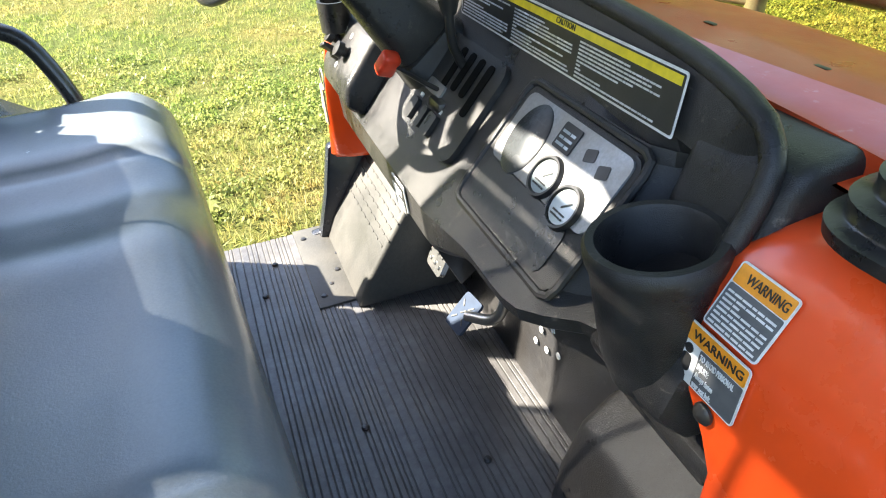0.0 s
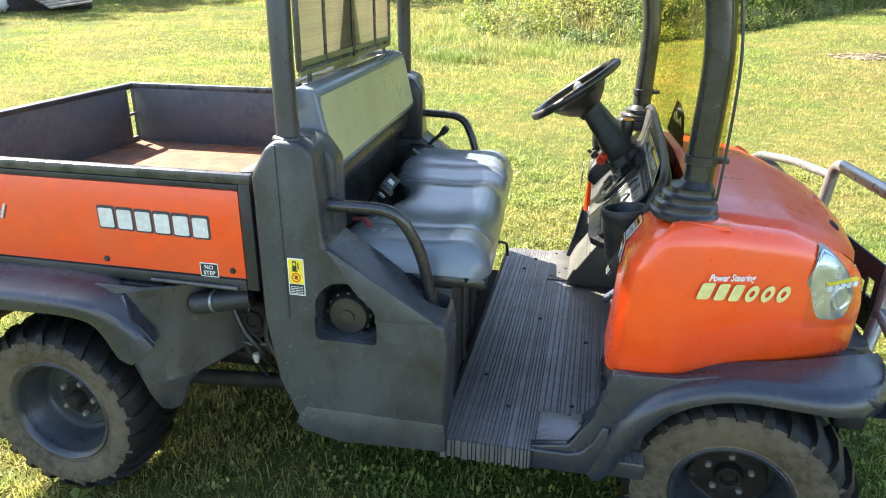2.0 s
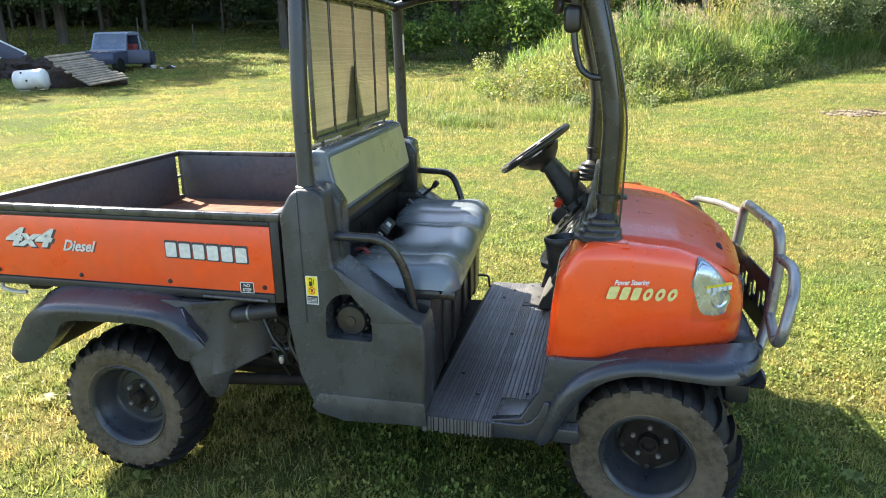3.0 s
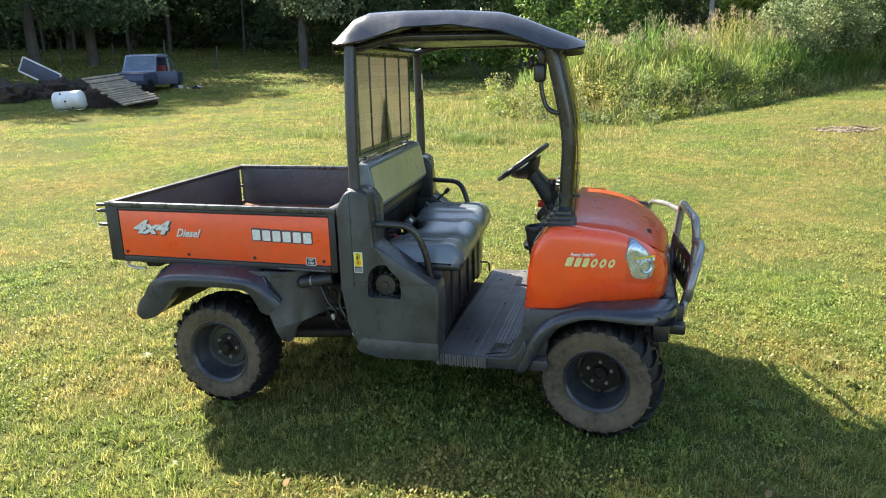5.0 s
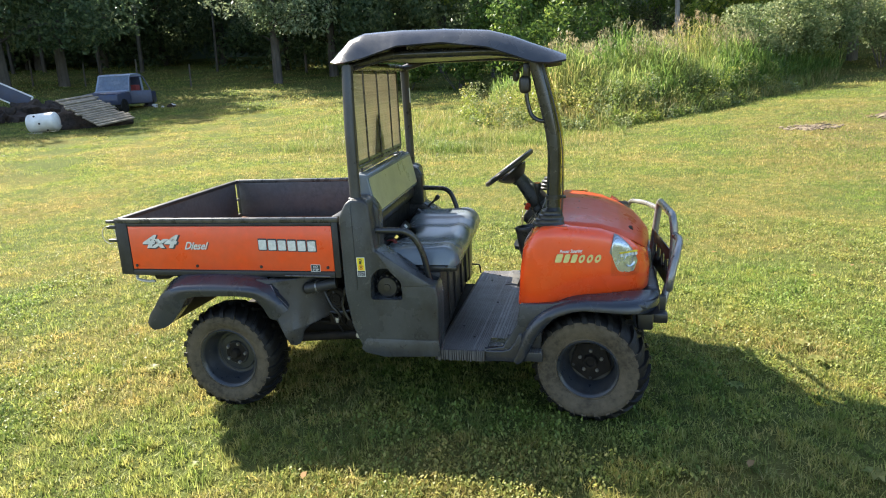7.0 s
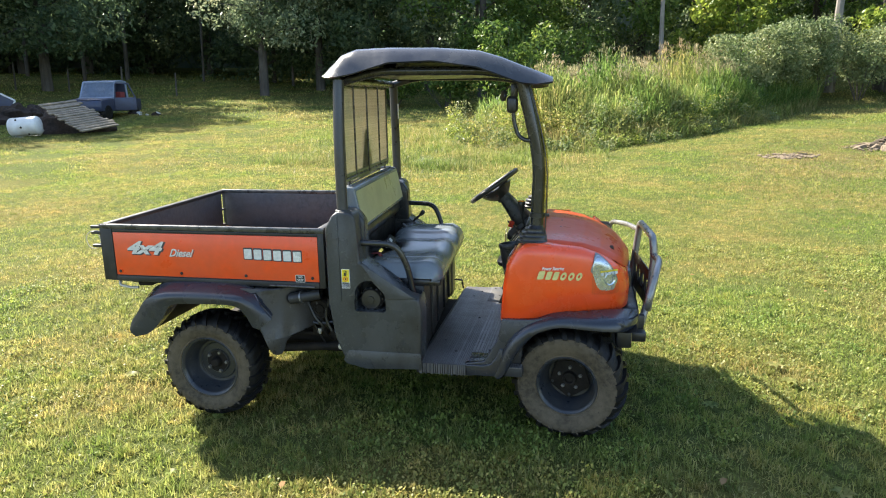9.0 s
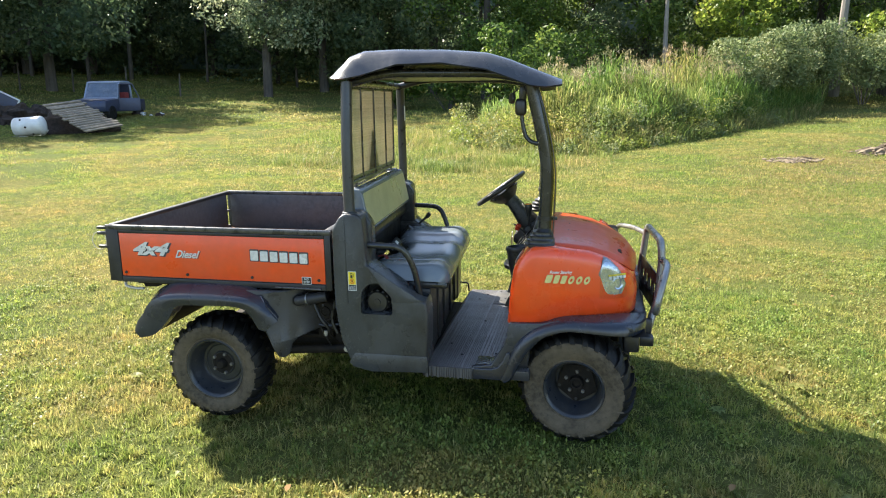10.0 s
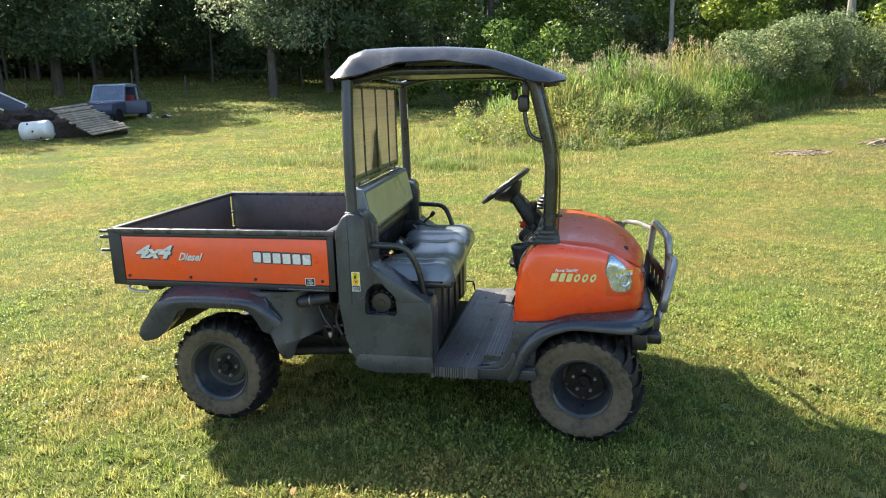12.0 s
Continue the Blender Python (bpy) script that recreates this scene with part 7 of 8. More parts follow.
    for i in range(34):
        x, y = rng.uniform(-3.2, 3.6), rng.uniform(-2.1, 4.5)
        if -1.9 < x < 1.3 and 0.0 < y < 1.85:
            continue
        b = bmesh.new()
        r0, a, z0 = rng.uniform(0.018, 0.038), rng.uniform(0, 6.3), float(height(x, y)) + 0.035
        c, s = math.cos(a), math.sin(a)
        pts = [(-1, 0, 0), (-0.3, 0.45, 0.25), (0.5, 0.35, 0.3), (1, 0, 0.05), (0.5, -0.4, 0.35), (-0.3, -0.4, 0.1)]
        b.faces.new([b.verts.new((x + (c * p - s * q) * r0, y + (s * p + c * q) * r0, z0 + h * r0)) for p, q, h in pts])
        solo("fallen_leaf", b, DEAD_LEAF, "dry brown leaf lying on the grass", "leaf", "fallen leaves")


def soil_patch(u, d, r, high=0.05, clods=60):
    """Bare earth, broken into clods and thinning out at its edge."""
    x, y, z = spot(u, d)
    n, rnd = 30, random.Random(int(d * 10))
    rows = []
    for i, ring in enumerate((1.0, 0.82, 0.6, 0.4, 0.2, 0.02)):
        row = []
        for k in range(n):
            a = 2 * math.pi * k / n
            wave = ring * (1 + 0.28 * math.sin(k * 2.1) + 0.15 * math.sin(k * 0.9 + 1))
            px, py = x + math.cos(a) * r * wave, y + math.sin(a) * r * 0.6 * wave
            row.append((px, py, float(height(px, py)) + (-0.04 if i == 0 else 0.012 + high * (1 - ring) * rnd.uniform(0.5, 1.2))))
        rows.append(row)
    b = grid(rows, close_u=True)
    for i in range(clods):
        a, q = rnd.uniform(0, 6.3), rnd.random() ** 0.6 * 1.25
        px, py = x + math.cos(a) * r * q, y + math.sin(a) * r * 0.6 * q
        c = bmesh.new()
        w = rnd.uniform(0.02, 0.07)
        bmesh.ops.create_icosphere(c, subdivisions=1, radius=w)
        for v in c.verts:
            v.co *= rnd.uniform(0.7, 1.25)
            v.co.z *= 0.6
        moved(c, Matrix.Translation((px, py, float(height(px, py)) + 0.015 + high * max(0.0, 1 - q) * 0.8)))
        b = joined(b, c)
    for i in range(clods // 6):
        a, q = rnd.uniform(0, 6.3), rnd.random()
        px, py = x + math.cos(a) * r * q, y + math.sin(a) * r * 0.6 * q
        zz = float(height(px, py)) + 0.03 + high * (1 - q)
        t = rnd.uniform(0, 6.3)
        b = tube([(px, py, zz), (px + 0.3 * math.cos(t), py + 0.2 * math.sin(t), zz + rnd.uniform(-0.02, 0.06))], 0.009, 5, bm=b, step=0.2, taper=0.5)
    solo("bare_soil", b, SOIL, "patch of bare brown soil with clods and twigs in the lawn", "soil")


def reeds():
    """A stand of tall reeds with plumes."""
    def front(u):
        return np.interp(u, [0.06, 0.14, 0.25, 0.40, 0.55], [23.0, 20.0, 19.5, 22.5, 27.0])
    n = 21000
    u = rng.uniform(0.07, 0.56, n)
    d = front(u) + rng.beta(1.1, 2.0, n) * 8.5
    x, y = EYE.x + (AHEAD.x + RIGHT.x * u) * d, EYE.y + (AHEAD.y + RIGHT.y * u) * d
    depth = np.clip((d - front(u)) / 2.2, 0, 1)
    tall = (0.35 + 1.85 * depth ** 0.7) * (0.8 + 0.3 * np.sin(u * 31) * np.cos(d * 1.3)) * np.interp(u, [0.07, 0.12, 0.17, 0.3, 0.56], [0.3, 0.55, 1.0, 1.1, 1.05])
    blades("reed_stand", x, y, np.maximum(tall, 0.25), 0.030, REED, "dense stand of tall green reeds", 0.20, "reeds", 0.3)
    w = 9000
    uu = rng.uniform(0.08, 0.56, w)
    dd = front(uu) - rng.beta(1, 2.2, w) * 2.2 + 0.5
    blades("reed_fringe", EYE.x + (AHEAD.x + RIGHT.x * uu) * dd, EYE.y + (AHEAD.y + RIGHT.y * uu) * dd, rng.uniform(0.15, 0.75, w), 0.020, DRY, "weeds and dry grass in front of the reeds", 0.4, "weeds", 0.5)
    # leaves branching off the stalks
    m = 26000
    i = rng.integers(0, n, m)
    zz = height(x[i], y[i]) + tall[i] * rng.uniform(0.2, 0.95, m)
    blades("reed_leaves", x[i] + rng.normal(0, 0.05, m), y[i] + rng.normal(0, 0.05, m), rng.uniform(0.25, 0.6, m), 0.026, REED, "long arching reed leaves", 0.8, "reeds", 0.8, z=zz)
    # plumes
    k = np.where((tall > 1.6) & (rng.uniform(0, 1, n) < 0.032))[0]
    q = np.repeat(k, 16)
    zz = height(x[q], y[q]) + tall[q] * 1.02 + rng.uniform(-0.12, 0.22, len(q))
    blades("reed_plumes", x[q] + rng.normal(0, 0.05, len(q)), y[q] + rng.normal(0, 0.05, len(q)), 0.14, 0.022, PLUME, "brownish feathery reed plumes", 0.6, "reeds", 0.6, z=zz)


def weeds():
    """Leafy weeds that stand before and among the reeds, and worn brown turf near the bare soil."""
    n = 300
    u = rng.uniform(0.03, 0.50, n)
    d = np.interp(u, [0.03, 0.14, 0.25, 0.40, 0.55], [21.0, 19.2, 18.8, 22.0, 26.5]) + rng.uniform(-1.0, 1.8, n)
    tall = rng.uniform(0.2, 0.85, n) * np.clip((d - np.interp(u, [0.03, 0.14, 0.25, 0.40, 0.55], [20.0, 18.2, 17.8, 21.0, 25.5])) / 1.2, 0.25, 1.2)
    for name, mt, size, keep, label in (("weed_leaves", WEED, 0.036, slice(0, 150), "leafy green weeds before the reeds"), ("pale_weed_leaves", LEAF_GREY, 0.034, slice(150, 240), "grey-green weeds before the reeds"), ("yellow_weed_leaves", LEAF_LIGHT, 0.030, slice(240, 300), "yellowing weeds before the reeds")):
        cs = []
        for a, b, h in zip(u[keep], d[keep], tall[keep]):
            x, y, z = spot(float(a), float(b))
            cs += [(x, y, z + h * f) for f in (0.3, 0.7, 1.0)]
        rs = list(rng.uniform(0.14, 0.30, len(cs)))
        tagged(leaf_cloud(name, cs, rs, len(cs) * 42, size, 60, None, mt), label, "weeds", kind="stuff")
    n = 26000
    u, d = rng.normal(0.60, 0.10, n), rng.normal(15.5, 2.6, n)
    x, y = EYE.x + (AHEAD.x + RIGHT.x * u) * d, EYE.y + (AHEAD.y + RIGHT.y * u) * d
    blades("worn_turf", x, y, 0.05, 0.012, STRAW, "thin brown turf round the bare soil", 0.9, plain=True)


def leaf_cloud(name, centres, radii, count, size, seed, parent, material, label=""):
    """Many small leaves in clumps, as one crown."""
    g = np.random.default_rng(seed)
    c, r = np.array(centres), np.array(radii)
    w = r ** 2 / (r ** 2).sum()
    i = g.choice(len(c), count, p=w)
    v = g.normal(0, 1, (count, 3))
    v /= np.linalg.norm(v, axis=1)[:, None]
    p = c[i] + v * (r[i] * g.uniform(0.45, 1.08, count) ** 0.6)[:, None] * np.array([1, 1, 0.8])
    s = size * g.uniform(0.6, 1.4, count)
    a = g.normal(0, 1, (count, 3))
    a /= np.linalg.norm(a, axis=1)[:, None]
    b = np.cross(a, g.normal(0, 1, (count, 3)))
    b /= np.linalg.norm(b, axis=1)[:, None]
    a, b = a * s[:, None], b * (s * 0.55)[:, None]
    V = np.stack([p - a, p - b * 0.9 - a * 0.1, p + a, p + b * 0.9 - a * 0.1], 1).reshape(-1, 3)
    F = (np.arange(count)[:, None] * 4 + np.arange(4)[None, :])
    me = raw_mesh(name, V, F)
    me.materials.append(material)
    if parent is None:
        return new(name, me)
    me.transform(Matrix.Translation(-base_of(parent)))
    ob = new(name, me)
    ob.parent = parent
    return tagged(ob, label)


def tree(u, d, h, spread, material, seed, label, leaves=5200, low=0.18, size=0.16, lean=0.0, name="tree", bark=None, girth=1.0):
    x, y, z = spot(u, d)
    g = random.Random(seed)
    ob = thing(name, (x, y, z - 0.05), label, "tree")
    top = (x + lean * h, y, z + h * 0.86)
    r0 = 0.022 * h * g.uniform(0.85, 1.15) * girth
    tr = tube([(x, y, z - 0.1), (x + lean * h * 0.3 + g.uniform(-0.1, 0.1), y, z + h * 0.35), top], r0, 9, step=0.8, taper=0.25)
    cs, rs = [], []
    nl = 9 + int(h / 2)
    for i in range(nl):
        t = low + (0.97 - low) * (i + 0.5) / nl
        a = i * 2.4 + g.uniform(-0.5, 0.5)
        reach = spread * (1 - 0.62 * abs(t - 0.42) ** 1.2 / 0.6) * g.uniform(0.62, 1.05)
        p0 = Vector((x + lean * h * t, y, z + h * t * 0.9))
        p1 = p0 + Vector((math.cos(a), math.sin(a), 0.25)) * reach
        if reach > 0.5:
            tr = tube([tuple(p0), tuple(p0.lerp(p1, 0.5) + Vector((0, 0, 0.12 * reach))), tuple(p1)], max(r0 * 0.3 * (1 - t * 0.6), 0.02), 5, bm=tr, step=0.7, taper=0.3)
        for k in range(3):
            f = (1.0, 0.66, 0.4)[k]
            c = p0.lerp(p1, f) + Vector((g.uniform(-0.4, 0.4), g.uniform(-0.4, 0.4), g.uniform(-0.2, 0.5)))
            cs.append(tuple(c))
            rs.append(spread * (0.30, 0.27, 0.22)[k] * g.uniform(0.75, 1.25))
    part("trunk", tr, bark or BARK, ob, "grey-brown trunk with spreading limbs")
    leaf_cloud("crown", cs, rs, leaves, size, seed, ob, material, "loose uneven leafy crown")
    return ob


def bush(u, d, h, w, material, seed, label, leaves=2600, size=0.09, name="bush"):
    x, y, z = spot(u, d)
    g = random.Random(seed)
    ob = thing(name, (x, y, z), label, "bush")
    st, cs, rs = None, [], []
    for i in range(9):
        a = g.uniform(0, 6.3)
        tip = (x + math.cos(a) * w * g.uniform(0.2, 0.9), y + math.sin(a) * w * 0.7 * g.uniform(0.2, 0.9), z + h * g.uniform(0.45, 0.92))
        st = tube([(x + math.cos(a) * 0.1, y + math.sin(a) * 0.1, z - 0.05), tip], 0.022, 5, bm=st, step=0.6, taper=0.3)
        cs += [tip, tuple(Vector((x, y, z + 0.3)).lerp(Vector(tip), 0.6))]
        rs += [w * g.uniform(0.28, 0.45), w * g.uniform(0.3, 0.45)]
    part("stems", st, BARK, ob)
    leaf_cloud("foliage", cs, rs, leaves, size, seed, ob, material, "small leaves in loose sprays")
    return ob


ground()
lawn()
soil_patch(0.530, 15.6, 0.55, 0.03, 70)
soil_patch(0.672, 16.3, 0.70, 0.24, 110)
reeds()
weeds()
# the wood's edge, dark and against the light on one side
edge = [(-0.98, 46, 14, 4.8), (-0.86, 47, 14, 4.8), (-0.76, 46, 15, 4.8), (-0.66, 47, 15, 4.8), (-0.57, 48, 15, 4.8), (-0.48, 50, 16, 5.0), (-0.395, 52, 16, 5.2), (-0.31, 52, 16, 5.0), (-0.235, 46, 15, 4.6), (-0.155, 42, 14, 4.4), (-0.08, 41, 14, 4.6)]
for i, (u, d, h, s) in enumerate(edge):
    tree(u, d, h, s, LEAF_DARK, 100 + i, "dark leafy tree at the edge of the wood", 19000, 0.05, 0.135)
for i, (u, d, h) in enumerate(((-0.625, 36, 14), (-0.73, 34, 14), (-0.54, 39, 14), (-0.82, 31, 13))):
    tree(u, d, h, 4.8, LEAF_DARK, 120 + i, "tall dark tree that shades the lawn", 17000, 0.16, 0.13)
tree(-0.235, 39, 13.0, 4.6, LEAF_GLINT, 131, "tree with pale leaves hanging over the lawn, glint in their colour", 15000, 0.20, 0.10)
for i, (u, d, h, s, m_) in enumerate([(0.0, 41, 14, 4.2, LEAF_DARK), (0.075, 38, 12, 3.6, LEAF), (0.15, 40, 13, 4.0, LEAF), (0.225, 42, 14, 4.2, LEAF_DARK), (0.30, 41, 14, 4.0, LEAF), (0.375, 43, 14, 4.4, LEAF_DARK), (0.46, 40, 13, 4.2, LEAF), (0.55, 41, 14, 4.6, LEAF), (0.64, 38, 13, 4.4, LEAF_DARK), (0.75, 36, 13, 4.4, LEAF), (0.88, 36, 13, 4.4, LEAF)]):
    tree(u, d, h, s, m_, 150 + i, "broad green tree at the edge of the wood", 15000, 0.08, 0.115)
tree(0.435, 34, 6.5, 2.6, LEAF_LIGHT, 171, "young tree with bright sunlit leaves", 6500, 0.30, 0.11)
tree(0.331, 33, 12, 1.3, LEAF, 172, "slim pale-trunked tree rising through the brush", 1400, 0.62, 0.11, bark=PALE_BARK, girth=0.55)
tree(0.577, 32, 12, 1.4, LEAF, 173, "pale-trunked tree rising through the brush", 1400, 0.62, 0.11, bark=PALE_BARK, girth=0.95, lean=0.02)
tree(0.650, 32, 12, 1.4, LEAF, 174, "grey-trunked tree rising through the brush", 1400, 0.62, 0.11, girth=1.1)
bush(0.105, 30, 4.2, 2.0, LEAF, 181, "bush with green leaves before the wood", 4200, 0.10)
bush(0.165, 32, 3.6, 1.9, LEAF, 182, "bush with green leaves before the wood", 3600, 0.11)
for i, (u, d, h, w) in enumerate([(0.44, 26.5, 2.9, 1.6), (0.50, 27.5, 3.1, 1.7), (0.56, 28.5, 3.2, 1.8), (0.62, 29, 3.3, 1.9), (0.69, 29, 3.2, 1.9), (0.76, 28, 3.1, 1.8)]):
    bush(u, d, h, w, LEAF_GREY, 190 + i, "grey-green willowy bush beside the reeds", 8000, 0.058)
bush(0.655, 31, 4.2, 2.0, LEAF_LIGHT, 199, "bush with yellowing leaves", 3200, 0.10)
bush(0.02, 33, 2.4, 1.9, LEAF, 200, "low green bush before the wood", 2600, 0.10)
bush(-0.05, 34, 2.2, 1.8, LEAF, 201, "low green bush before the wood", 2600, 0.10)


def deep_woods():
    """What can be seen between the first trees: more leaves, and dark distance behind."""
    g = np.random.default_rng(5)
    cs, rs = [], []
    for i in range(330):
        u, d = g.uniform(-1.25, 1.15), g.uniform(46, 57)
        x, y, z = spot(u, d)
        cs.append((x, y, z + (g.uniform(0.2, 12) if i < 200 else g.uniform(0.0, 3.5))))
        rs.append(g.uniform(1.6, 3.2))
    ob = leaf_cloud("far_woods", cs, rs, 150000, 0.19, 9, None, LEAF_DARK)
    tagged(ob, "deep shaded woods behind the first trees", "woods", kind="stuff")
    rows = []
    for zz in np.linspace(-1, 13, 9):
        rows.append([(EYE.x + 62 * math.sin(a), EYE.y + 62 * math.cos(a), zz + 3 + (1.6 * math.sin(a * 23) + 1.1 * math.sin(a * 61) if zz > 12 else 0)) for a in np.linspace(-1.75, 1.45, 120)])
    solo("backdrop", grid(rows), FOREST, "dark distance of the woods", "woods", kind="structure")
    trunks = None
    for i in range(26):
        u, d = g.uniform(-1.0, 0.9), g.uniform(44, 50)
        x, y, z = spot(u, d)
        trunks = tube([(x, y, z - 0.1), (x + g.uniform(-0.4, 0.4), y, z + g.uniform(6, 11))], g.uniform(0.07, 0.17), 6, bm=trunks, step=4, taper=0.6)
    solo("far_trunks", trunks, BARK, "thin trunks deep in the woods", "woods", kind="stuff")


deep_woods()


# ---- things left by the wood ----
def old_tank():
    x, y, z = spot(-0.580, 22.6)
    ob = thing("fuel_tank", (x, y, z), "white steel oil tank with rust spots lying on the grass", "tank")
    m = Matrix.Translation((x, y, z + 0.33)) @ Matrix.Scale(0.78, 4) @ Matrix.Rotation(radians(18), 4, "Z") @ Matrix.Rotation(radians(86), 4, "Y")
    part("shell", lathe([(0.0001, -0.62), (0.20, -0.61), (0.34, -0.56), (0.375, -0.52), (0.38, -0.50), (0.38, 0.50), (0.375, 0.52), (0.34, 0.56), (0.20, 0.61), (0.0001, 0.62)], 32, m), TANK, ob, "white tank shell")
    for s in (-0.42, 0.42):
        part("band", lathe([(0.383, s - 0.03), (0.386, s), (0.383, s + 0.03)], 32, m), TANK, ob)
    part("leg", tube([tuple(m @ Vector((0.40, 0.20, -0.3))), tuple(m @ Vector((0.44, 0.42, 0.2))), tuple(m @ Vector((0.20, 0.44, 0.5)))], 0.035, 8), TANK, ob)
    part("leg", tube([tuple(m @ Vector((0.40, -0.30, -0.6))), tuple(m @ Vector((0.44, -0.30, 0.0)))], 0.03, 8), TANK, ob)
    for i in range(5):
        a = 1.0 + i * 0.9
        part("fitting", lathe([(0.0001, 0.03), (0.035, 0.03), (0.045, 0.0)], 12, m @ Matrix.Translation((0.38 * math.cos(a + 2), 0.38 * math.sin(a + 2), -0.4 + i * 0.2)) @ Matrix.Rotation(a + 2, 4, "Z") @ Matrix.Rotation(radians(90), 4, "Y")), RUST, ob)


def board_pile():
    x, y, z = spot(-0.50, 24.0)
    base = Matrix.Translation((x, y, z)) @ Matrix.Rotation(radians(12), 4, "Z")
    long_way = Vector((AHEAD.x * 0.95 + RIGHT.x * 0.38, AHEAD.y * 0.95 + RIGHT.y * 0.38, 0.10))
    first, last = Vector(spot(-0.556, 23.2)) + Vector((0, 0, 0.98)), Vector(spot(-0.502, 22.6)) + Vector((0, 0, 0.20))
    for i in range(14):
        g = random.Random(i)
        at = first.lerp(last, i / 13) + Vector((0, 0, g.uniform(-0.01, 0.015)))
        b = box(g.uniform(-0.12, 0.05), 1.5 + g.uniform(-0.15, 0.15), -0.062, 0.062, -0.022, 0.022, 0.004)
        moved(b, plane_at(at, long_way, (last - first).normalized() + Vector((0, 0, g.uniform(0.05, 0.2)))))
        solo("board", b, WOOD, "grey weathered board in a sloping pile", "board", "boards in the pile")
    heap = bmesh.new()
    bmesh.ops.create_icosphere(heap, subdivisions=4, radius=1)
    for v in heap.verts:
        n = noise.noise(v.co * 2.2) * 0.22 + noise.noise(v.co * 6) * 0.12 + noise.noise(v.co * 14) * 0.08
        v.co = v.co * (1 + n)
        v.co = Vector((v.co.x * 1.5, v.co.y * 0.9, max(v.co.z, -0.05) * 0.78))
    moved(heap, base @ Matrix.Translation((-0.62, 0.30, 0.0)))
    solo("scrap_mound", heap, RUST, "dark overgrown heap of scrap under the boards", "scrap")


def old_truck():
    """An abandoned boxy four-by-four, its door standing open."""
    x, y, z = spot(-0.462, 29.2)
    ob = thing("old_truck", (x, y, z), "abandoned blue boxy truck, paled for haze, with an open door", "truck")
    M = Matrix.Translation((x, y, z)) @ Matrix.Rotation(radians(-80), 4, "Z") @ Matrix.Scale(0.86, 4) @ Matrix.Translation((0, 0, -0.10))
    P = lambda bm: moved(bm, M)  # noqa: E731
    W = 0.85
    low = prism([(-1.9, 0.40), (1.95, 0.40), (2.00, 0.62), (1.95, 0.90), (0.95, 0.98), (-1.95, 0.98), (-1.98, 0.60)], -W, W, 0.05)
    part("body", P(low), DARK_BLUE, ob, "dark blue faded lower body")
    hood_ = prism([(0.90, 0.970), (1.94, 0.905), (1.95, 0.92), (0.90, 1.010)], -W + 0.06, W - 0.06, 0.012)
    part("hood", P(hood_), DARK_BLUE, ob)
    part("roof", P(prism([(-0.70, 1.72), (0.34, 1.72), (0.42, 1.755), (0.30, 1.80), (-0.10, 1.835), (-0.62, 1.815), (-0.74, 1.76)], -W + 0.05, W - 0.05, 0.035, seg=3)), BLUE_PAINT, ob, "blue roof paled in colour for haze")
    part("cab_back", P(prism([(-0.72, 0.97), (-0.66, 0.97), (-0.62, 1.73), (-0.68, 1.73)], -W + 0.05, W - 0.05, 0.01)), DARK_BLUE, ob)
    for s in (-1, 1):
        for xa, xb in ((0.74, 0.36), (-0.66, -0.66)):
            part("pillar", P(tube([(xa, s * (W - 0.05), 0.97), (xb, s * (W - 0.10), 1.75)], 0.05, 8)), BLUE_PAINT, ob)
        for xw in (1.40, -1.25):
            part("wheel", P(lathe([(0.0001, -0.08), (0.17, -0.08), (0.18, -0.10), (0.33, -0.10), (0.36, -0.07), (0.36, 0.07), (0.33, 0.10), (0.0001, 0.10)], 24, plane_at((xw, s * (W - 0.08), 0.33), (1, 0, 0), (0, 0, 1)))), RUBBER, ob)
    part("windscreen_bar", P(tube([(0.37, -W + 0.10, 1.735), (0.37, W - 0.10, 1.735)], 0.04, 8)), BLUE_PAINT, ob)
    part("cowl", P(prism([(0.70, 0.95), (0.98, 0.95), (0.95, 1.02), (0.72, 1.06)], -W + 0.04, W - 0.04, 0.02)), BLUE_PAINT, ob)
    ws = bmesh.new()
    ws.faces.new([ws.verts.new(p) for p in ((0.74, -W + 0.09, 1.03), (0.74, W - 0.09, 1.03), (0.38, W - 0.14, 1.72), (0.38, -W + 0.14, 1.72))])
    bmesh.ops.solidify(ws, geom=ws.faces[:] + ws.edges[:] + ws.verts[:], thickness=0.006)
    # reflected sky is painted on this pane
    part("windscreen", P(ws), SKY_GLASS, ob, "windscreen coloured pale blue for the hazy sky it reflects")
    part("dash_shelf", P(box(0.45, 0.70, -W + 0.1, W - 0.1, 0.93, 1.02, 0.03)), BLACK, ob)
    part("bench", P(box(-0.60, -0.15, -W + 0.12, W - 0.12, 0.95, 1.30, 0.05)), MAROON, ob, "dark red bench seat")
    door = box(0, 0.95, -0.035, 0.035, 0.42, 1.02, 0.03)
    for xa, xb, za, zb in ((0.03, 0.30, 1.0, 1.66), (0.92, 0.86, 1.0, 1.66), (0.30, 0.86, 1.66, 1.66)):
        door = tube([(xa, 0, za), (xb, 0, zb)], 0.03, 8, bm=door)
    part("open_door", moved(moved(door, Matrix.Rotation(radians(-62), 4, "Z") @ Matrix.Translation((-0.95, 0, 0))), M @ Matrix.Translation((0.76, W, 0))), DARK_BLUE, ob, "door standing open")


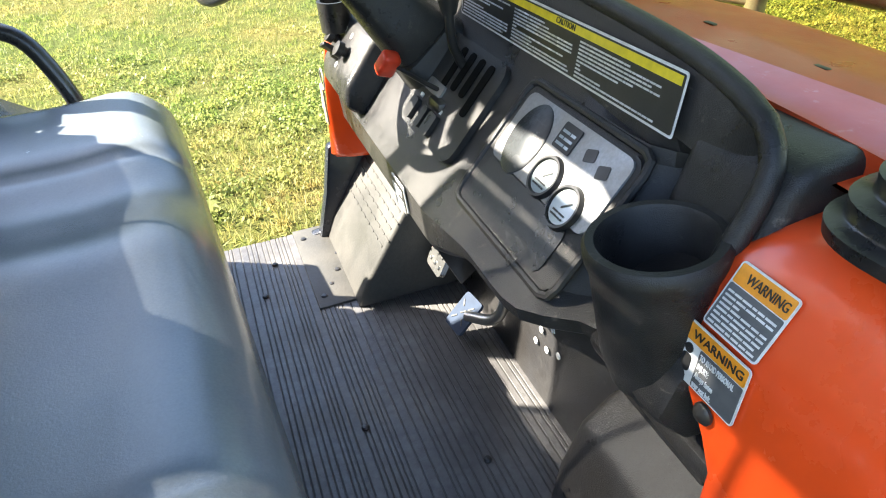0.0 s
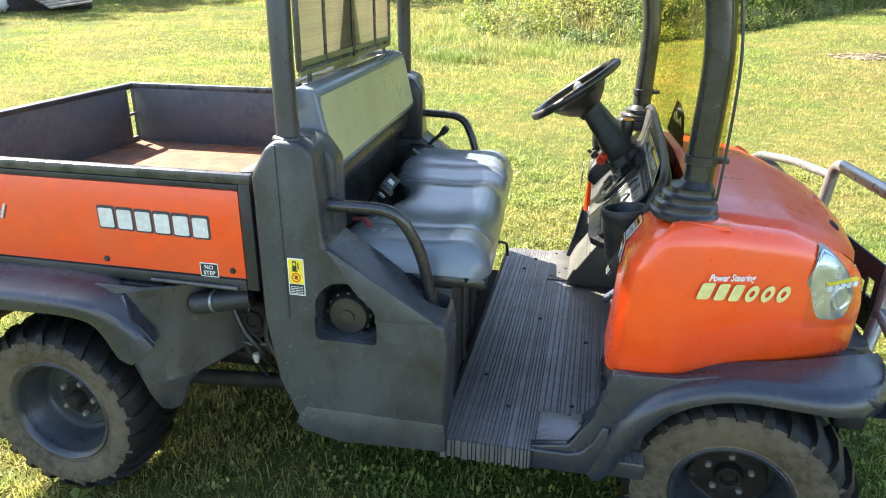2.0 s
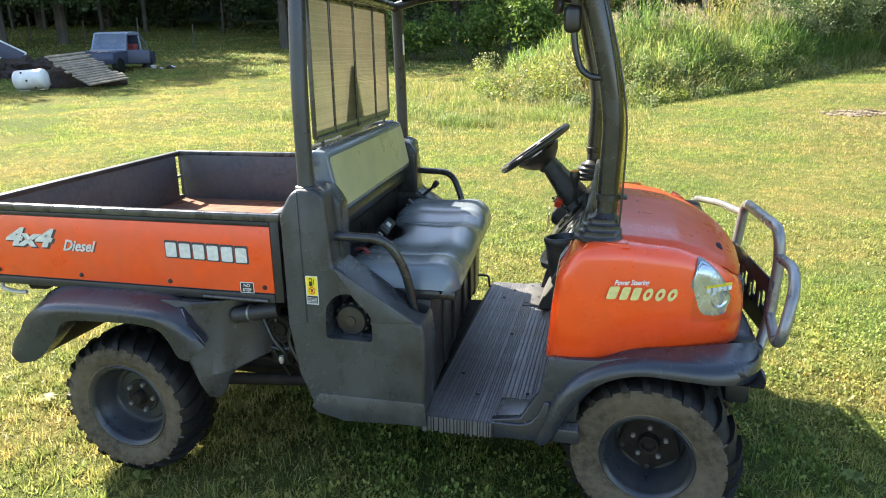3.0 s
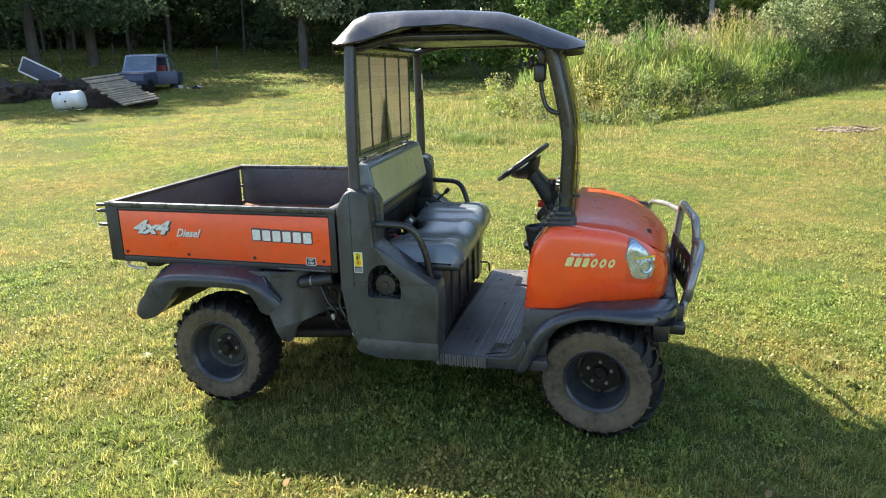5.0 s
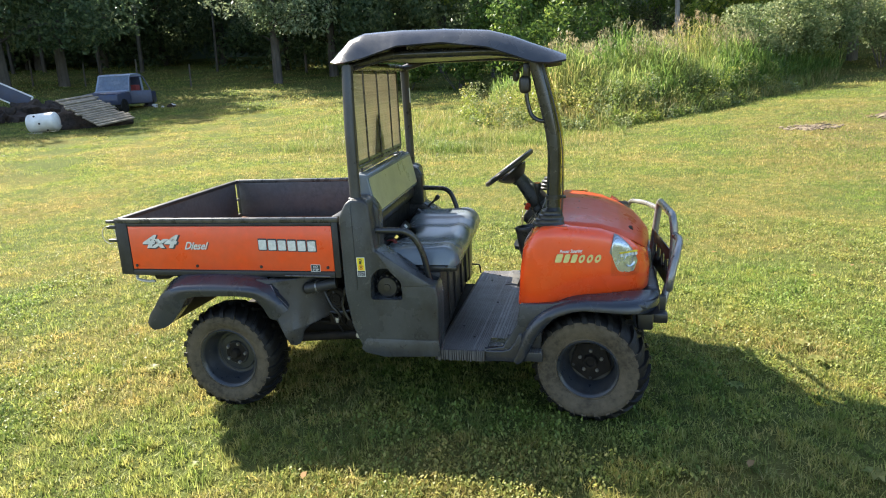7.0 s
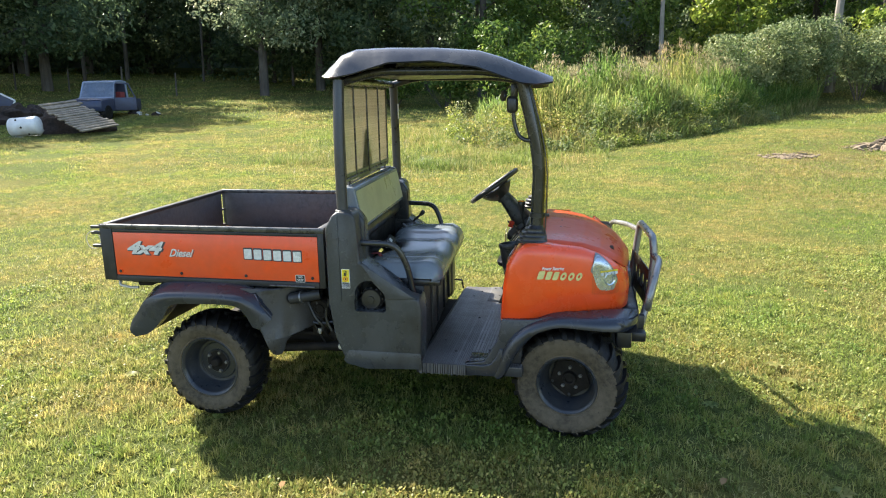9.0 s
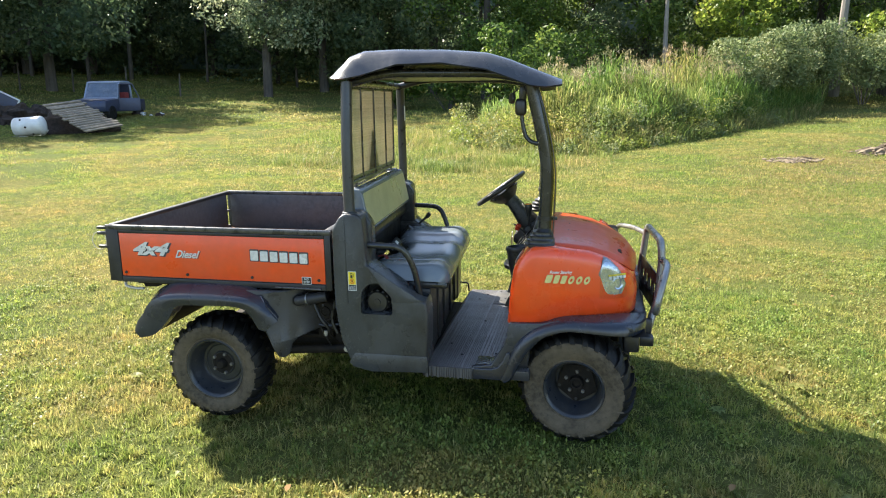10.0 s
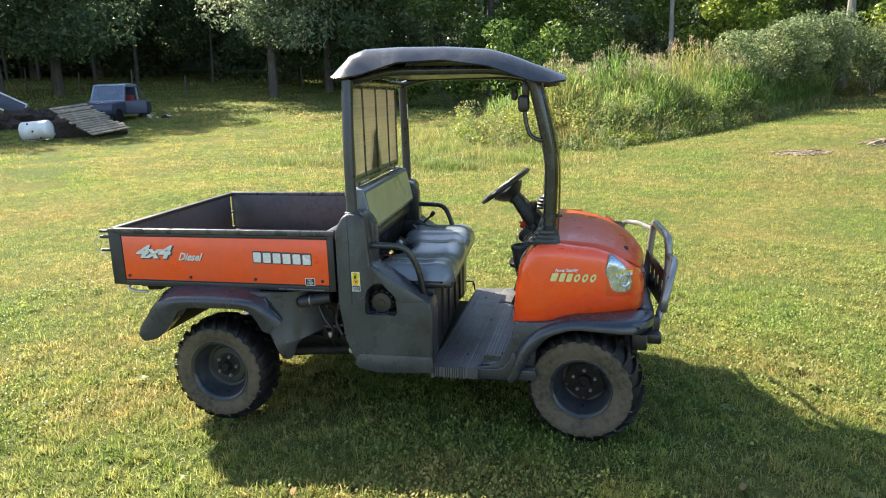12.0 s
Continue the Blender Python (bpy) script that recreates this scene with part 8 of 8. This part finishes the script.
def left_scrap():
    x, y, z = spot(-0.622, 29.0)
    ob = thing("tilted_frame", (x, y, z), "pale metal frame tilted up among scrap", "frame")
    m = Matrix.Translation((x, y, z + 0.35)) @ Matrix.Rotation(radians(15), 4, "Z") @ Matrix.Rotation(radians(27), 4, "Y")
    corner = [(-0.9, 0, 0.0), (0.75, 0, 0.0), (0.75, 0, 0.62), (-0.9, 0, 0.62)]
    for a, b in zip(corner, corner[1:] + corner[:1]):
        part("bar", tube([tuple(m @ Vector(a)), tuple(m @ Vector(b))], 0.035, 8), TANK, ob)
    part("sheet", moved(box(-0.9, 0.75, -0.008, 0.008, 0, 0.62, 0.002), m), DARK_BLUE, ob)
    for i, (u, d, s, mt, lab) in enumerate([(-0.64, 25.5, 0.55, RUST, "rusty lump of scrap in the grass"), (-0.60, 27, 0.6, RUST, "rusty lump of scrap in the grass"), (-0.68, 24.5, 0.6, RUST, "rusty lump of scrap in the grass"), (-0.56, 27.5, 0.55, RUST, "rusty lump of scrap in the grass")]):
        x, y, z = spot(u, d)
        b = bmesh.new()
        bmesh.ops.create_icosphere(b, subdivisions=4, radius=1)
        for v in b.verts:
            v.co = v.co * (1 + noise.noise(v.co * 2.5 + Vector((i, 0, 0))) * 0.5 + noise.noise(v.co * 9) * 0.16)
            v.co = Vector((v.co.x * s * 1.5, v.co.y * s, max(v.co.z, -0.1) * s * 0.9))
        moved(b, Matrix.Translation((x, y, z)))
        solo("scrap_lump", b, mt, lab, "scrap", "scrap by the wood")
    g = random.Random(21)
    for i in range(9):
        x, y, z = spot(-0.405 + g.uniform(-0.020, 0.022), 30.2 + g.uniform(-0.5, 0.5))
        b = bmesh.new()
        bmesh.ops.create_icosphere(b, subdivisions=2, radius=g.uniform(0.08, 0.20))
        for v in b.verts:
            v.co = v.co * (1 + noise.noise(v.co * 9 + Vector((i, 2, 0))) * 0.7)
            v.co.z = max(v.co.z, -0.02) * 0.7
        moved(b, Matrix.Translation((x, y, z)) @ Matrix.Rotation(g.uniform(0, 6), 4, "Z") @ Matrix.Diagonal((g.uniform(1, 1.8), 1, 1, 1)))
        pale = i % 3 != 2
        solo("rubble", b, TANK if pale else RUST, "pale piece of rubble beside the old truck" if pale else "dark piece of rubble beside the old truck", "rubble", "rubble by the truck")
    for i in range(5):
        x, y, z = spot(-0.66 + i * 0.075, 38.0 + (i % 3) * 0.5)
        b = tube([(x, y, z - 0.1), (x + 0.05, y, z + 1.25 + 0.2 * (i % 2))], 0.05, 8, taper=0.8)
        solo("fence_post", b, BARK, "grey wooden fence post before the trees", "post", "fence posts")


old_tank()
board_pile()
old_truck()
left_scrap()
